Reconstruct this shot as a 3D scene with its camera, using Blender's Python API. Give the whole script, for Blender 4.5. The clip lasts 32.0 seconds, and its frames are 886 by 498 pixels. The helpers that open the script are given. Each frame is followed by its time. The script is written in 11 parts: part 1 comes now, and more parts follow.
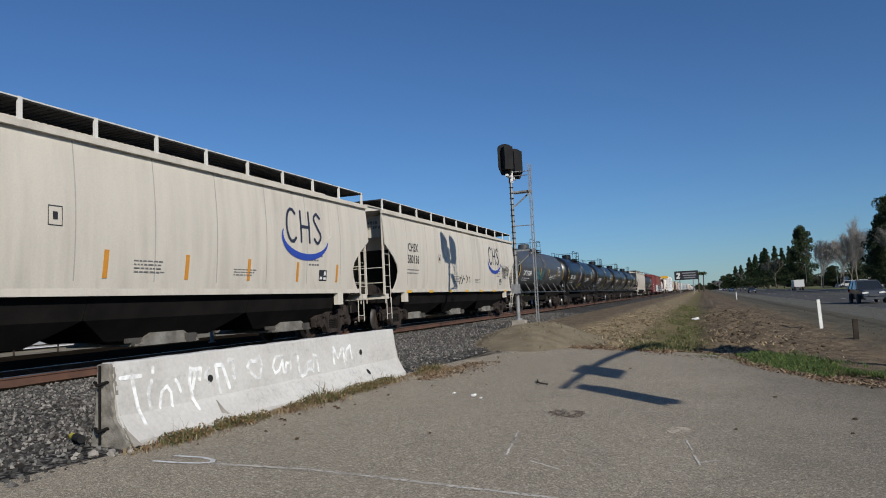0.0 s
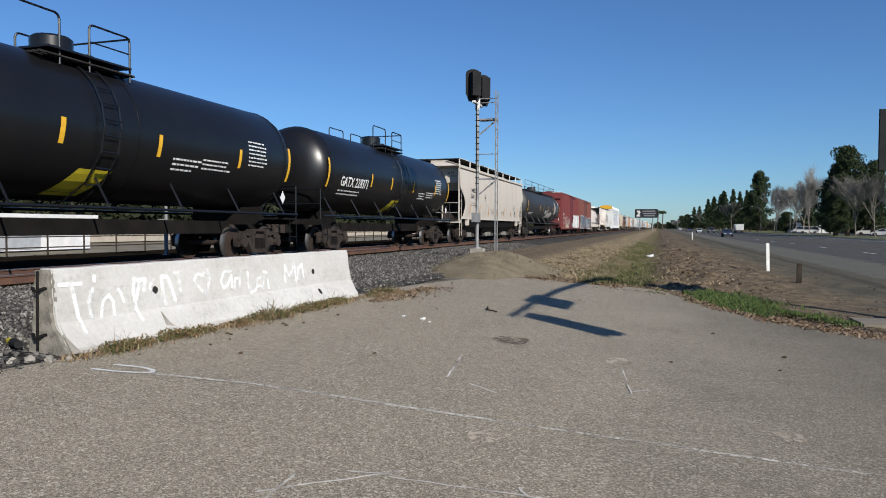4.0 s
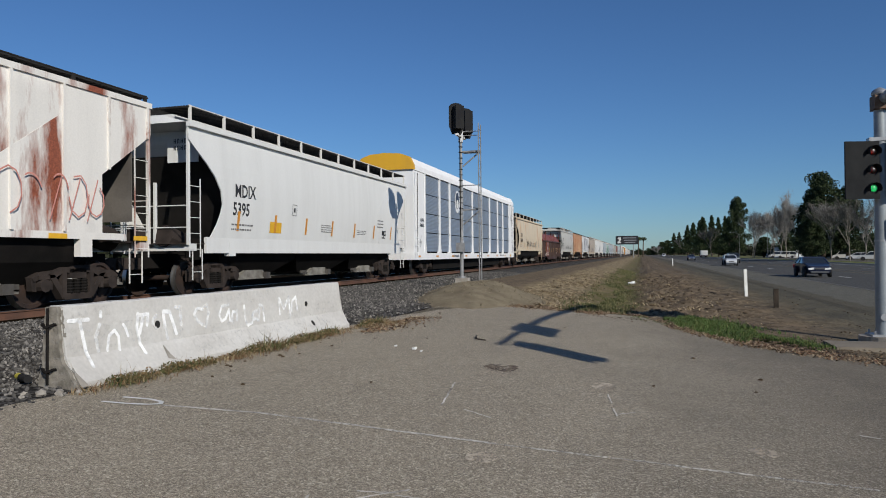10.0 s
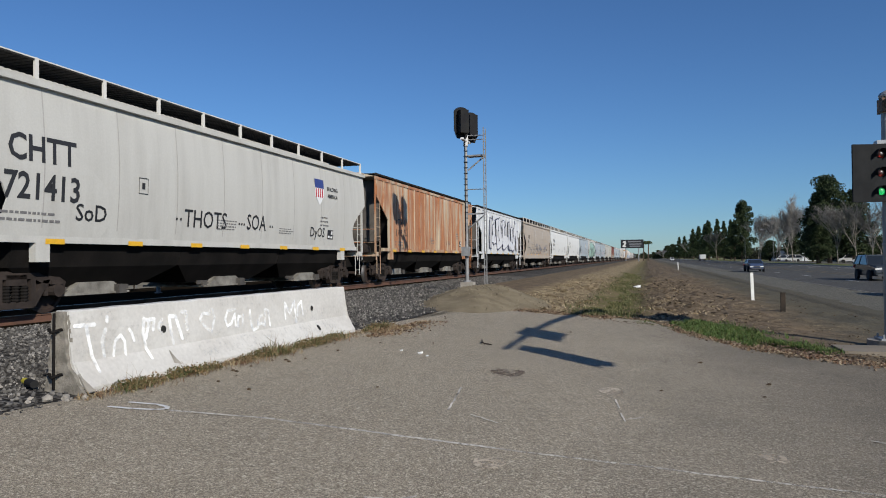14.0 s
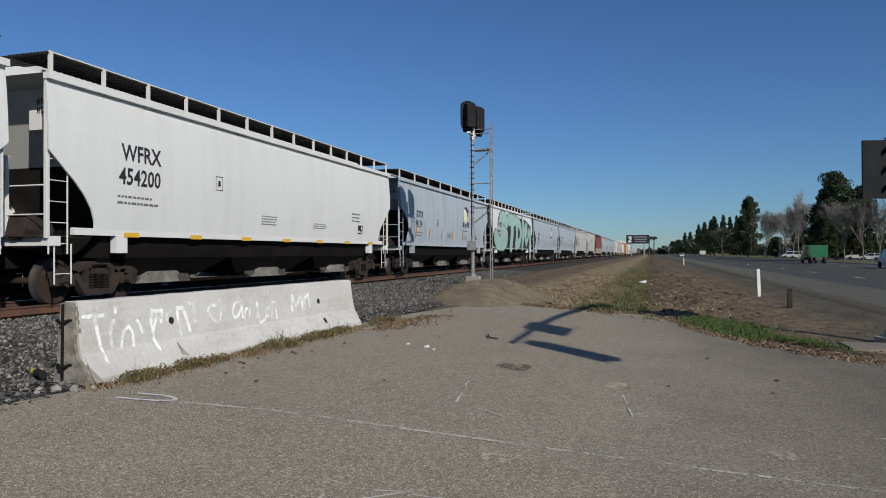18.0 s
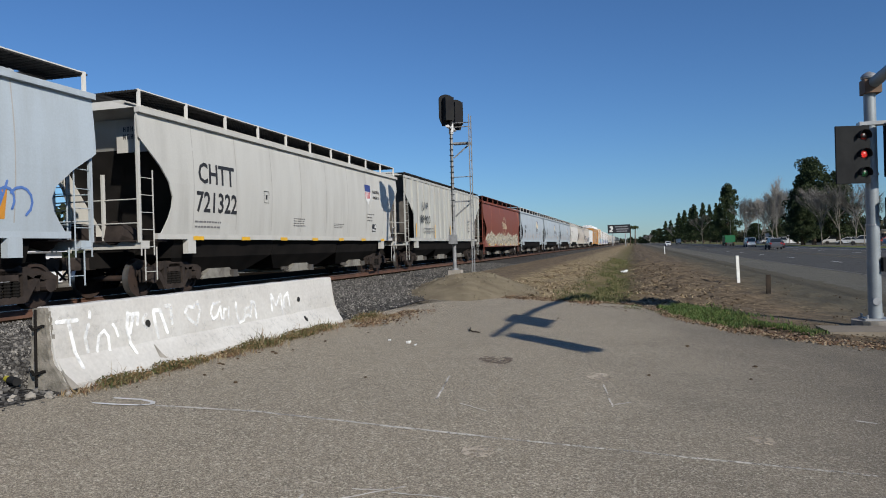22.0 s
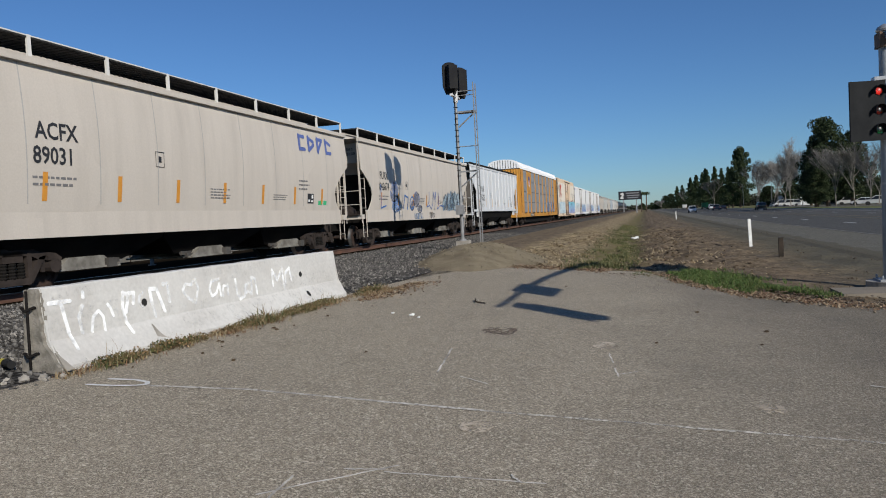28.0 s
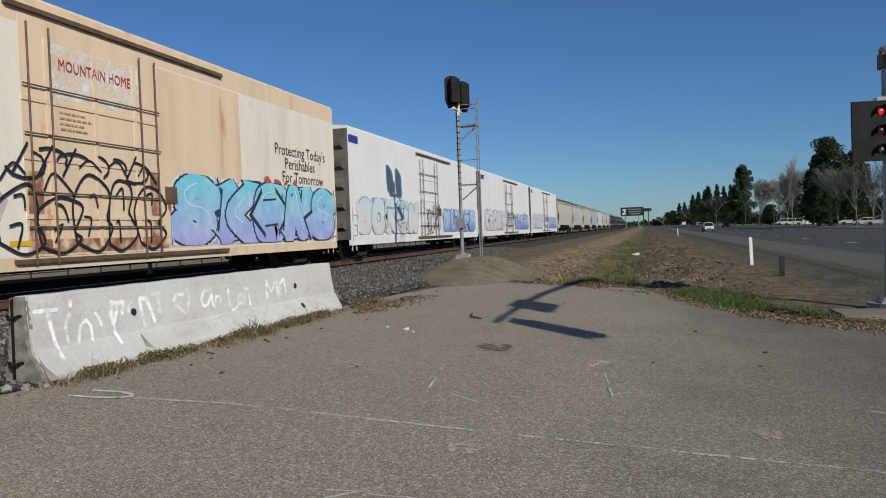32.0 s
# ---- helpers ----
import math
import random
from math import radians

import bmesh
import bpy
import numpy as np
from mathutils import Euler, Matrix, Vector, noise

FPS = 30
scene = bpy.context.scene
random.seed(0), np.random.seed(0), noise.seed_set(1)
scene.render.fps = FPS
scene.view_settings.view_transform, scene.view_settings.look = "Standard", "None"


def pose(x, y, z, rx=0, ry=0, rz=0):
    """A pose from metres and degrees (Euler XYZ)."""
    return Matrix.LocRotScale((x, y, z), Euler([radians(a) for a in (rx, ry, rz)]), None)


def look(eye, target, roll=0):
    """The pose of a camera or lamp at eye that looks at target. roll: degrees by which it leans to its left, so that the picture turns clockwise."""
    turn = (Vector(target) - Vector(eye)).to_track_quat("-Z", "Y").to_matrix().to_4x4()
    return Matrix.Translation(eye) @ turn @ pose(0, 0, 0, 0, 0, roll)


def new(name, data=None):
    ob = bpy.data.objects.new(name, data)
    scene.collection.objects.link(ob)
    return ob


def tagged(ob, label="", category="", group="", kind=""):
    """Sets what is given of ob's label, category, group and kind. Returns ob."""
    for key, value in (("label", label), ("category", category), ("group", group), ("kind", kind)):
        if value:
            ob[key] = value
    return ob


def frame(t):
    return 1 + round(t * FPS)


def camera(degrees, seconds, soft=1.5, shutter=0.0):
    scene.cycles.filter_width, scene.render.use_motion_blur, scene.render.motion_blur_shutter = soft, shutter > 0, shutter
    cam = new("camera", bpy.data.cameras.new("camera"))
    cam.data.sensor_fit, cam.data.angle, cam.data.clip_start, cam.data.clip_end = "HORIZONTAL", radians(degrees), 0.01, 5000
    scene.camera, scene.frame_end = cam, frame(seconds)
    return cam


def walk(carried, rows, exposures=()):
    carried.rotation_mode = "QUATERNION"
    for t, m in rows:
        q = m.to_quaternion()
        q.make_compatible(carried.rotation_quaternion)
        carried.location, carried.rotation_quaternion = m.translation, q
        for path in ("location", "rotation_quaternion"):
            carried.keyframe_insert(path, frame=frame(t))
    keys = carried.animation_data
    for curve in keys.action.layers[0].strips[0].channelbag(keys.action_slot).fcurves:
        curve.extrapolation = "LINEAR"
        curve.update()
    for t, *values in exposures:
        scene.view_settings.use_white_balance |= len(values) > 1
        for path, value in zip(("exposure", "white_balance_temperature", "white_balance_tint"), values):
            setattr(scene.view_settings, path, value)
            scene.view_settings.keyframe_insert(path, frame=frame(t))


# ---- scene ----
cam = camera(65.2, 32.0, 1.0)
PATH = [
    (0, (0.074, -1.285, 1.255), (-0.617, 0.586, 1.406), -2.8),
    (0.5, (0.091, -1.076, 1.219), (-0.62, 0.784, 1.4), -3.0),
    (1, (-0.003, -1.061, 1.232), (-0.665, 0.822, 1.359), -4.9),
    (1.5, (-0.123, -1.13, 1.259), (-0.638, 0.798, 1.388), -7.5),
    (2, (-0.215, -1.165, 1.248), (-0.759, 0.759, 1.314), -8.8),
    (2.5, (-0.23, -1.164, 1.253), (-0.806, 0.75, 1.322), -8.0),
    (3, (-0.216, -1.154, 1.239), (-0.829, 0.749, 1.262), -5.4),
    (3.5, (-0.042, -1.122, 1.253), (-0.715, 0.762, 1.237), -5.8),
    (4, (0.174, -1.196, 1.231), (-0.424, 0.711, 1.167), 0.2),
    (4.5, (0.214, -1.379, 1.238), (-0.279, 0.558, 1.176), -1.2),
    (6.5, (0.22, -1.589, 1.269), (-0.292, 0.344, 1.245), -0.0),
    (7, (0.212, -1.585, 1.268), (-0.297, 0.349, 1.242), 0.1),
    (7.5, (0.208, -1.59, 1.272), (-0.289, 0.348, 1.25), 0.1),
    (8, (0.187, -1.589, 1.273), (-0.326, 0.344, 1.266), 0.1),
    (8.5, (0.186, -1.596, 1.283), (-0.364, 0.327, 1.284), -0.5),
    (9, (0.184, -1.603, 1.286), (-0.357, 0.322, 1.295), -0.2),
    (9.5, (0.179, -1.598, 1.282), (-0.365, 0.327, 1.292), -0.2),
    (10, (0.184, -1.595, 1.282), (-0.366, 0.328, 1.301), -0.5),
    (10.5, (0.174, -1.586, 1.287), (-0.382, 0.335, 1.313), -0.6),
    (11, (0.173, -1.582, 1.285), (-0.379, 0.34, 1.313), -0.6),
    (11.5, (0.172, -1.576, 1.282), (-0.379, 0.346, 1.302), -0.5),
    (12, (0.174, -1.577, 1.283), (-0.377, 0.346, 1.306), -0.6),
    (12.5, (0.178, -1.579, 1.287), (-0.366, 0.345, 1.312), -0.9),
    (13, (0.174, -1.576, 1.285), (-0.368, 0.349, 1.317), -0.7),
    (13.5, (0.171, -1.576, 1.287), (-0.387, 0.345, 1.32), -0.6),
    (14, (0.163, -1.578, 1.284), (-0.4, 0.341, 1.315), -0.6),
    (14.5, (0.152, -1.574, 1.288), (-0.414, 0.343, 1.314), -0.4),
    (16.5, (0.131, -1.569, 1.282), (-0.454, 0.344, 1.293), -0.1),
    (17, (0.133, -1.567, 1.283), (-0.454, 0.344, 1.294), -0.1),
    (17.5, (0.13, -1.564, 1.279), (-0.453, 0.349, 1.293), -0.2),
    (18, (0.129, -1.573, 1.279), (-0.448, 0.342, 1.293), -0.2),
    (18.5, (0.131, -1.569, 1.281), (-0.439, 0.349, 1.293), -0.1),
    (19, (0.129, -1.569, 1.28), (-0.437, 0.349, 1.289), -0.1),
    (19.5, (0.126, -1.563, 1.281), (-0.437, 0.357, 1.283), -0.2),
    (20, (0.125, -1.555, 1.278), (-0.429, 0.367, 1.282), -0.3),
    (20.5, (0.136, -1.551, 1.276), (-0.423, 0.369, 1.266), -0.5),
    (21, (0.153, -1.531, 1.285), (-0.419, 0.386, 1.266), -1.1),
    (21.5, (0.17, -1.517, 1.288), (-0.383, 0.405, 1.277), -1.5),
    (22, (0.172, -1.533, 1.289), (-0.358, 0.396, 1.285), -1.6),
    (22.5, (0.168, -1.545, 1.289), (-0.36, 0.384, 1.294), -1.5),
    (23, (0.16, -1.549, 1.284), (-0.366, 0.381, 1.286), -1.5),
    (23.5, (0.153, -1.554, 1.281), (-0.362, 0.379, 1.287), -1.3),
    (24, (0.14, -1.572, 1.288), (-0.391, 0.356, 1.304), -1.2),
    (24.5, (0.137, -1.582, 1.286), (-0.409, 0.342, 1.311), -1.0),
    (25, (0.148, -1.586, 1.286), (-0.391, 0.34, 1.305), -1.1),
    (25.5, (0.148, -1.579, 1.292), (-0.373, 0.352, 1.31), -1.1),
    (26, (0.152, -1.585, 1.299), (-0.409, 0.335, 1.27), -1.8),
    (26.5, (0.156, -1.546, 1.277), (-0.351, 0.388, 1.222), -2.6),
    (28.5, (0.257, -1.247, 1.267), (-0.326, 0.664, 1.18), -3.3),
    (29, (0.262, -1.24, 1.279), (-0.332, 0.668, 1.204), -3.3),
    (29.5, (0.271, -1.238, 1.273), (-0.306, 0.677, 1.231), -2.0),
    (30, (0.279, -1.216, 1.26), (-0.304, 0.697, 1.195), -2.2),
    (30.5, (0.286, -1.202, 1.264), (-0.297, 0.71, 1.205), -1.6),
    (31, (0.287, -1.16, 1.262), (-0.27, 0.76, 1.197), -1.4),
    (31.5, (0.277, -1.129, 1.265), (-0.294, 0.787, 1.21), -1.9),
    (32, (0.283, -1.17, 1.275), (-0.283, 0.748, 1.227), -2.1),
]
EXPOSURE = [(0, 0.0), (1, 0.0), (2, 0.25), (3, 0.35), (4, 0.38), (7, 0.30), (8, 0.30), (9, 0.06), (10, -0.05), (11, -0.1), (13, 0.1), (14, 0.15), (17, 0.05), (18, -0.08), (19, 0.0), (22, 0.15), (24, 0.2), (25, 0.15), (29, 0.0), (30, -0.08), (31, -0.04), (32, -0.12)]
walk(cam, [(t, look(eye, target, roll)) for t, eye, target, roll in PATH], EXPOSURE)

# ---- sky, sun, exposure ----
SUN_FROM = Vector((0.65, -0.58, 0.47)).normalized()
world = bpy.data.worlds.new("sky")
scene.world = world
world.use_nodes = True
sky_tex = world.node_tree.nodes.new("ShaderNodeTexSky")
sky_tex.sky_type = "NISHITA"
sky_tex.sun_disc = False
sky_tex.sun_elevation = math.asin(SUN_FROM.z)
sky_tex.sun_rotation = math.atan2(SUN_FROM.x, SUN_FROM.y)
sky_tex.air_density, sky_tex.dust_density, sky_tex.ozone_density = 1.0, 0.15, 4.8
sky_mix = world.node_tree.nodes.new("ShaderNodeMix")
sky_mix.data_type, sky_mix.blend_type = "RGBA", "MULTIPLY"
sky_mix.inputs[0].default_value = 1.0
sky_mix.inputs[7].default_value = (0.725, 0.99, 1.275, 1.0)
world.node_tree.links.new(sky_tex.outputs[0], sky_mix.inputs[6])
world.node_tree.links.new(sky_mix.outputs[2], world.node_tree.nodes["Background"].inputs[0])
world.node_tree.nodes["Background"].inputs[1].default_value = 0.065
sun = new("sun", bpy.data.lights.new("sun", "SUN"))
sun.data.energy, sun.data.angle, sun.data.color = 4.4, radians(0.53), (1.0, 0.95, 0.86)
sun.matrix_world = look(SUN_FROM * 60, (0, 0, 0))
scene.view_settings.exposure = 0.0


# ---- mesh helpers ----
def bm_new():
    return bmesh.new()


def box(bm, x0, x1, y0, y1, z0, z1):
    v = [bm.verts.new((x, y, z)) for z in (z0, z1) for y in (y0, y1) for x in (x0, x1)]
    for f in ((0, 2, 3, 1), (4, 5, 7, 6), (0, 1, 5, 4), (2, 6, 7, 3), (0, 4, 6, 2), (1, 3, 7, 5)):
        bm.faces.new([v[i] for i in f])
    return bm


def bar(bm, p, q, r, seg=6, r2=None):
    """A round bar from p to q."""
    p, q = Vector(p), Vector(q)
    d = (q - p).normalized()
    a = d.orthogonal().normalized()
    b = d.cross(a)
    r2 = r if r2 is None else r2
    lo, hi = [], []
    for i in range(seg):
        t = 2 * math.pi * i / seg
        w = a * math.cos(t) + b * math.sin(t)
        lo.append(bm.verts.new(p + w * r))
        hi.append(bm.verts.new(q + w * r2))
    for i in range(seg):
        j = (i + 1) % seg
        bm.faces.new((lo[i], lo[j], hi[j], hi[i]))
    bm.faces.new(lo[::-1])
    bm.faces.new(hi)
    return bm


def prism(bm, pts, axis, a, b):
    """A flat outline pushed from a to b along an axis. Outline points are the two other coordinates in order."""
    def at(p, h):
        return {"x": (h, p[0], p[1]), "y": (p[0], h, p[1]), "z": (p[0], p[1], h)}[axis]
    lo = [bm.verts.new(at(p, a)) for p in pts]
    hi = [bm.verts.new(at(p, b)) for p in pts]
    n = len(pts)
    for i in range(n):
        j = (i + 1) % n
        bm.faces.new((lo[i], lo[j], hi[j], hi[i]))
    bm.faces.new(lo[::-1])
    bm.faces.new(hi)
    return bm


def loft(bm, rings, cap=True):
    vs = [[bm.verts.new(p) for p in r] for r in rings]
    n = len(rings[0])
    for a, b in zip(vs, vs[1:]):
        for i in range(n):
            j = (i + 1) % n
            bm.faces.new((a[i], a[j], b[j], b[i]))
    if cap:
        bm.faces.new(vs[0][::-1])
        bm.faces.new(vs[-1])
    return bm


def lathe(bm, prof, axis="z", seg=16, centre=(0, 0, 0)):
    """A turned body from (radius, height) pairs."""
    c = Vector(centre)
    rings = []
    for r, h in prof:
        ring = []
        for i in range(seg):
            t = 2 * math.pi * i / seg
            u, w = r * math.cos(t), r * math.sin(t)
            ring.append(c + Vector({"z": (u, w, h), "y": (u, h, -w), "x": (h, u, w)}[axis]))
        rings.append(ring)
    return loft(bm, rings)


def smooth_by_angle(me, deg=35):
    me.shade_smooth()
    try:
        me.set_sharp_from_angle(angle=radians(deg))
    except AttributeError:
        pass


MESHES = {}


def finish(name, bm, mat, smooth=False):
    bmesh.ops.recalc_face_normals(bm, faces=bm.faces)
    me = bpy.data.meshes.new(name)
    bm.to_mesh(me)
    bm.free()
    me.materials.append(mat)
    if smooth:
        smooth_by_angle(me)
    return me


def part(name, bm, material, parent=None, label="", smooth=False, at=None):
    """One mesh object under a thing or part. bm: a bmesh, or a mesh that is shared."""
    me = bm if isinstance(bm, bpy.types.Mesh) else finish(name, bm, material, smooth)
    ob = new(name, me)
    if parent is not None:
        ob.parent = parent
    if at is not None:
        ob.location = at
    if label:
        ob["label"] = label
    return ob


def thing(name, label, category, group="", m=None, kind=""):
    ob = new(name)
    ob.empty_display_size = 0.2
    if m is not None:
        ob.matrix_world = m
    return tagged(ob, label, category, group, kind)


def shared(key, make):
    if key not in MESHES:
        MESHES[key] = make()
    return MESHES[key]


# ---- materials ----
def nodes_of(name):
    m = bpy.data.materials.new(name)
    m.use_nodes = True
    nt = m.node_tree
    return m, nt, nt.nodes["Principled BSDF"]


def mixer(nt, fac, a, b, blend="MIX"):
    n = nt.nodes.new("ShaderNodeMix")
    n.data_type, n.blend_type = "RGBA", blend
    for sock, val in ((n.inputs[0], fac), (n.inputs[6], a), (n.inputs[7], b)):
        if isinstance(val, bpy.types.NodeSocket):
            nt.links.new(val, sock)
        else:
            sock.default_value = val if not isinstance(val, tuple) else (*val, 1.0)[:4]
    return n.outputs[2]


def ramp(nt, fac, lo, hi):
    n = nt.nodes.new("ShaderNodeMapRange")
    n.inputs[1].default_value, n.inputs[2].default_value = lo, hi
    nt.links.new(fac, n.inputs[0])
    return n.outputs[0]


def coords(nt, scale=(1, 1, 1), space="Object", shuffle=False):
    tc = nt.nodes.new("ShaderNodeTexCoord")
    mp = nt.nodes.new("ShaderNodeMapping")
    mp.inputs["Scale"].default_value = scale
    nt.links.new(tc.outputs[space], mp.inputs[0])
    if shuffle:
        oi = nt.nodes.new("ShaderNodeObjectInfo")
        mu = nt.nodes.new("ShaderNodeMath")
        mu.operation = "MULTIPLY"
        mu.inputs[1].default_value = 57.0
        nt.links.new(oi.outputs["Random"], mu.inputs[0])
        nt.links.new(mu.outputs[0], mp.inputs["Location"])
    return mp.outputs[0]


def noise_tex(nt, vec, scale, detail=4.0, rough=0.55):
    n = nt.nodes.new("ShaderNodeTexNoise")
    n.inputs["Scale"].default_value, n.inputs["Detail"].default_value, n.inputs["Roughness"].default_value = scale, detail, rough
    nt.links.new(vec, n.inputs["Vector"])
    return n.outputs["Fac"]


def bump(nt, bsdf, height, strength, dist):
    b = nt.nodes.new("ShaderNodeBump")
    b.inputs["Strength"].default_value, b.inputs["Distance"].default_value = strength, dist
    nt.links.new(height, b.inputs["Height"])
    nt.links.new(b.outputs[0], bsdf.inputs["Normal"])


def surface(name, col, col2=None, rough=0.7, metal=0.0, scale=3.0, fine=40.0, bumpy=0.15, dist=0.01, spread=(0.35, 0.65), glow=None):
    """A plain material with variation at two scales."""
    m, nt, b = nodes_of(name)
    col2 = col2 or tuple(c * 0.72 for c in col)
    v = coords(nt, shuffle=True)
    big = ramp(nt, noise_tex(nt, v, scale, 5), *spread)
    small = noise_tex(nt, v, fine, 3)
    c = mixer(nt, big, col, col2)
    c = mixer(nt, ramp(nt, small, 0.3, 0.8), c, mixer(nt, 0.16, c, (0.02, 0.02, 0.02)), "MIX") if bumpy > 0 else c
    nt.links.new(c, b.inputs["Base Color"])
    b.inputs["Roughness"].default_value, b.inputs["Metallic"].default_value = rough, metal
    b.inputs["Specular IOR Level"].default_value = 0.12 if rough >= 0.85 else 0.5
    if bumpy > 0:
        bump(nt, b, small, bumpy, dist)
    if glow:
        b.inputs["Emission Color"].default_value = (*glow[:3], 1)
        b.inputs["Emission Strength"].default_value = glow[3]
    return m


def car_paint(name, col, grime=(0.12, 0.10, 0.08), amount=0.35, rust=0.0, rough=0.55, rustcol=(0.22, 0.075, 0.03), panel=0.0, rust_high=0.0):
    """Railcar paint: vertical streaks of grime, speckled dust, rust patches that run down."""
    m, nt, b = nodes_of(name)
    v = coords(nt, (1, 1, 0.10), shuffle=True)
    streak = noise_tex(nt, v, 2.2, 6, 0.6)
    cloud = noise_tex(nt, coords(nt, (1, 1, 0.5), shuffle=True), 0.6, 4)
    fine = noise_tex(nt, coords(nt, shuffle=True), 30, 3)
    mul = nt.nodes.new("ShaderNodeMath")
    mul.operation = "MULTIPLY"
    nt.links.new(ramp(nt, streak, 0.42, 0.78), mul.inputs[0])
    nt.links.new(ramp(nt, cloud, 0.25, 0.75), mul.inputs[1])
    f = nt.nodes.new("ShaderNodeMath")
    f.operation = "MULTIPLY"
    nt.links.new(mul.outputs[0], f.inputs[0])
    f.inputs[1].default_value = amount * 2.0
    f.use_clamp = True
    c = mixer(nt, ramp(nt, fine, 0.2, 0.9), col, tuple(k * 0.86 for k in col))
    c = mixer(nt, f.outputs[0], c, grime)
    if rust > 0:
        r1 = noise_tex(nt, coords(nt, (1, 1, 0.22), shuffle=True), 0.9, 8, 0.68)
        r2 = ramp(nt, r1, 0.66 - 0.3 * rust, 0.74 - 0.22 * rust)
        c = mixer(nt, r2, c, mixer(nt, ramp(nt, fine, 0.3, 0.7), rustcol, tuple(k * 1.9 for k in rustcol)))
    nt.links.new(c, b.inputs["Base Color"])
    b.inputs["Roughness"].default_value = rough
    bump(nt, b, streak, 0.06, 0.02)
    return m


def plain(name, col, rough=0.6, metal=0.0, glow=0.0):
    m, nt, b = nodes_of(name)
    v = coords(nt, shuffle=True)
    n = noise_tex(nt, v, 9.0, 4)
    c = mixer(nt, ramp(nt, n, 0.3, 0.75), col, tuple(k * 0.8 for k in col))
    nt.links.new(c, b.inputs["Base Color"])
    b.inputs["Roughness"].default_value, b.inputs["Metallic"].default_value = rough, metal
    if glow:
        b.inputs["Emission Color"].default_value = (*col, 1)
        b.inputs["Emission Strength"].default_value = glow
    return m


RAIL_Z, TRACK_X, FACE_X = 0.30, -12.2, -10.6


def step(a, b, t):
    t = max(0.0, min(1.0, (t - a) / (b - a)))
    return t * t * (3 - 2 * t)


def ground_z(x, y):
    """The lie of the land: a track bed, a forecourt that falls to the road, a shallow ditch."""
    if x < -5.2:
        z = 0.11 * step(-5.2, -9.0, x) if x > -15 else 0.11 - 0.30 * step(-16, -25, x) - 0.50 * step(-25, -29, x)
    else:
        z = -0.048 * (min(x, 5.2) + 5.2)
        if y > 15.5:
            ditch = math.exp(-((x + 0.7) / 1.3) ** 2) * 0.22
            z = z * 1.0 - ditch * step(16.0, 22.0, y) - 0.12 * step(16, 26, y) * step(-5.2, -2.5, x) * (1 - step(1, 4, x))
    return z

# ---- ground ----
def ground_material():
    m, nt, b = nodes_of("ground")
    g = nt.nodes.new("ShaderNodeNewGeometry")
    sep = nt.nodes.new("ShaderNodeSeparateXYZ")
    nt.links.new(g.outputs["Position"], sep.inputs[0])
    pos = g.outputs["Position"]
    wob = noise_tex(nt, pos, 0.55, 5)
    fine = noise_tex(nt, pos, 14.0, 5, 0.7)
    mid = noise_tex(nt, pos, 2.2, 6, 0.65)
    dirt = mixer(nt, ramp(nt, mid, 0.40, 0.58), (0.160, 0.120, 0.078), (0.058, 0.041, 0.025))
    dirt = mixer(nt, ramp(nt, fine, 0.42, 0.72), dirt, (0.185, 0.145, 0.10))
    tuft = noise_tex(nt, pos, 4.6, 6, 0.7)
    dirt = mixer(nt, ramp(nt, tuft, 0.57, 0.66), dirt, (0.29, 0.225, 0.14))
    straw = mixer(nt, ramp(nt, tuft, 0.46, 0.60), mixer(nt, ramp(nt, fine, 0.3, 0.7), (0.37, 0.30, 0.185), (0.20, 0.15, 0.088)), (0.085, 0.062, 0.036))
    green = mixer(nt, ramp(nt, mid, 0.40, 0.60), mixer(nt, ramp(nt, fine, 0.3, 0.7), (0.070, 0.078, 0.022), (0.14, 0.12, 0.05)), (0.15, 0.115, 0.07))

    def band(lo0, lo1, hi0, hi1, amt=2.2):
        add = nt.nodes.new("ShaderNodeMath")
        add.operation = "MULTIPLY_ADD"
        nt.links.new(wob, add.inputs[0])
        add.inputs[1].default_value = amt
        nt.links.new(sep.outputs[0], add.inputs[2])
        up, dn = ramp(nt, add.outputs[0], lo0, lo1), ramp(nt, add.outputs[0], hi1, hi0)
        mul = nt.nodes.new("ShaderNodeMath")
        mul.operation = "MULTIPLY"
        nt.links.new(up, mul.inputs[0])
        nt.links.new(dn, mul.inputs[1])
        return mul.outputs[0]
    gravel = mixer(nt, ramp(nt, fine, 0.35, 0.65), (0.068, 0.062, 0.046), (0.125, 0.112, 0.082))
    c = mixer(nt, band(4.6, 6.6, 9.5, 9.8), dirt, gravel)
    c = mixer(nt, band(-4.0, -3.2, -1.3, -0.2), c, straw)
    c = mixer(nt, band(-1.3, -0.4, 0.6, 1.6), c, green)
    far = mixer(nt, ramp(nt, mid, 0.3, 0.7), (0.10, 0.115, 0.045), (0.17, 0.15, 0.075))
    c = mixer(nt, band(24.0, 27.0, 5000, 5001), c, far)
    nt.links.new(c, b.inputs["Base Color"])
    b.inputs["Roughness"].default_value = 0.95
    b.inputs["Specular IOR Level"].default_value = 0.1
    bump(nt, b, fine, 0.5, 0.04)
    return m


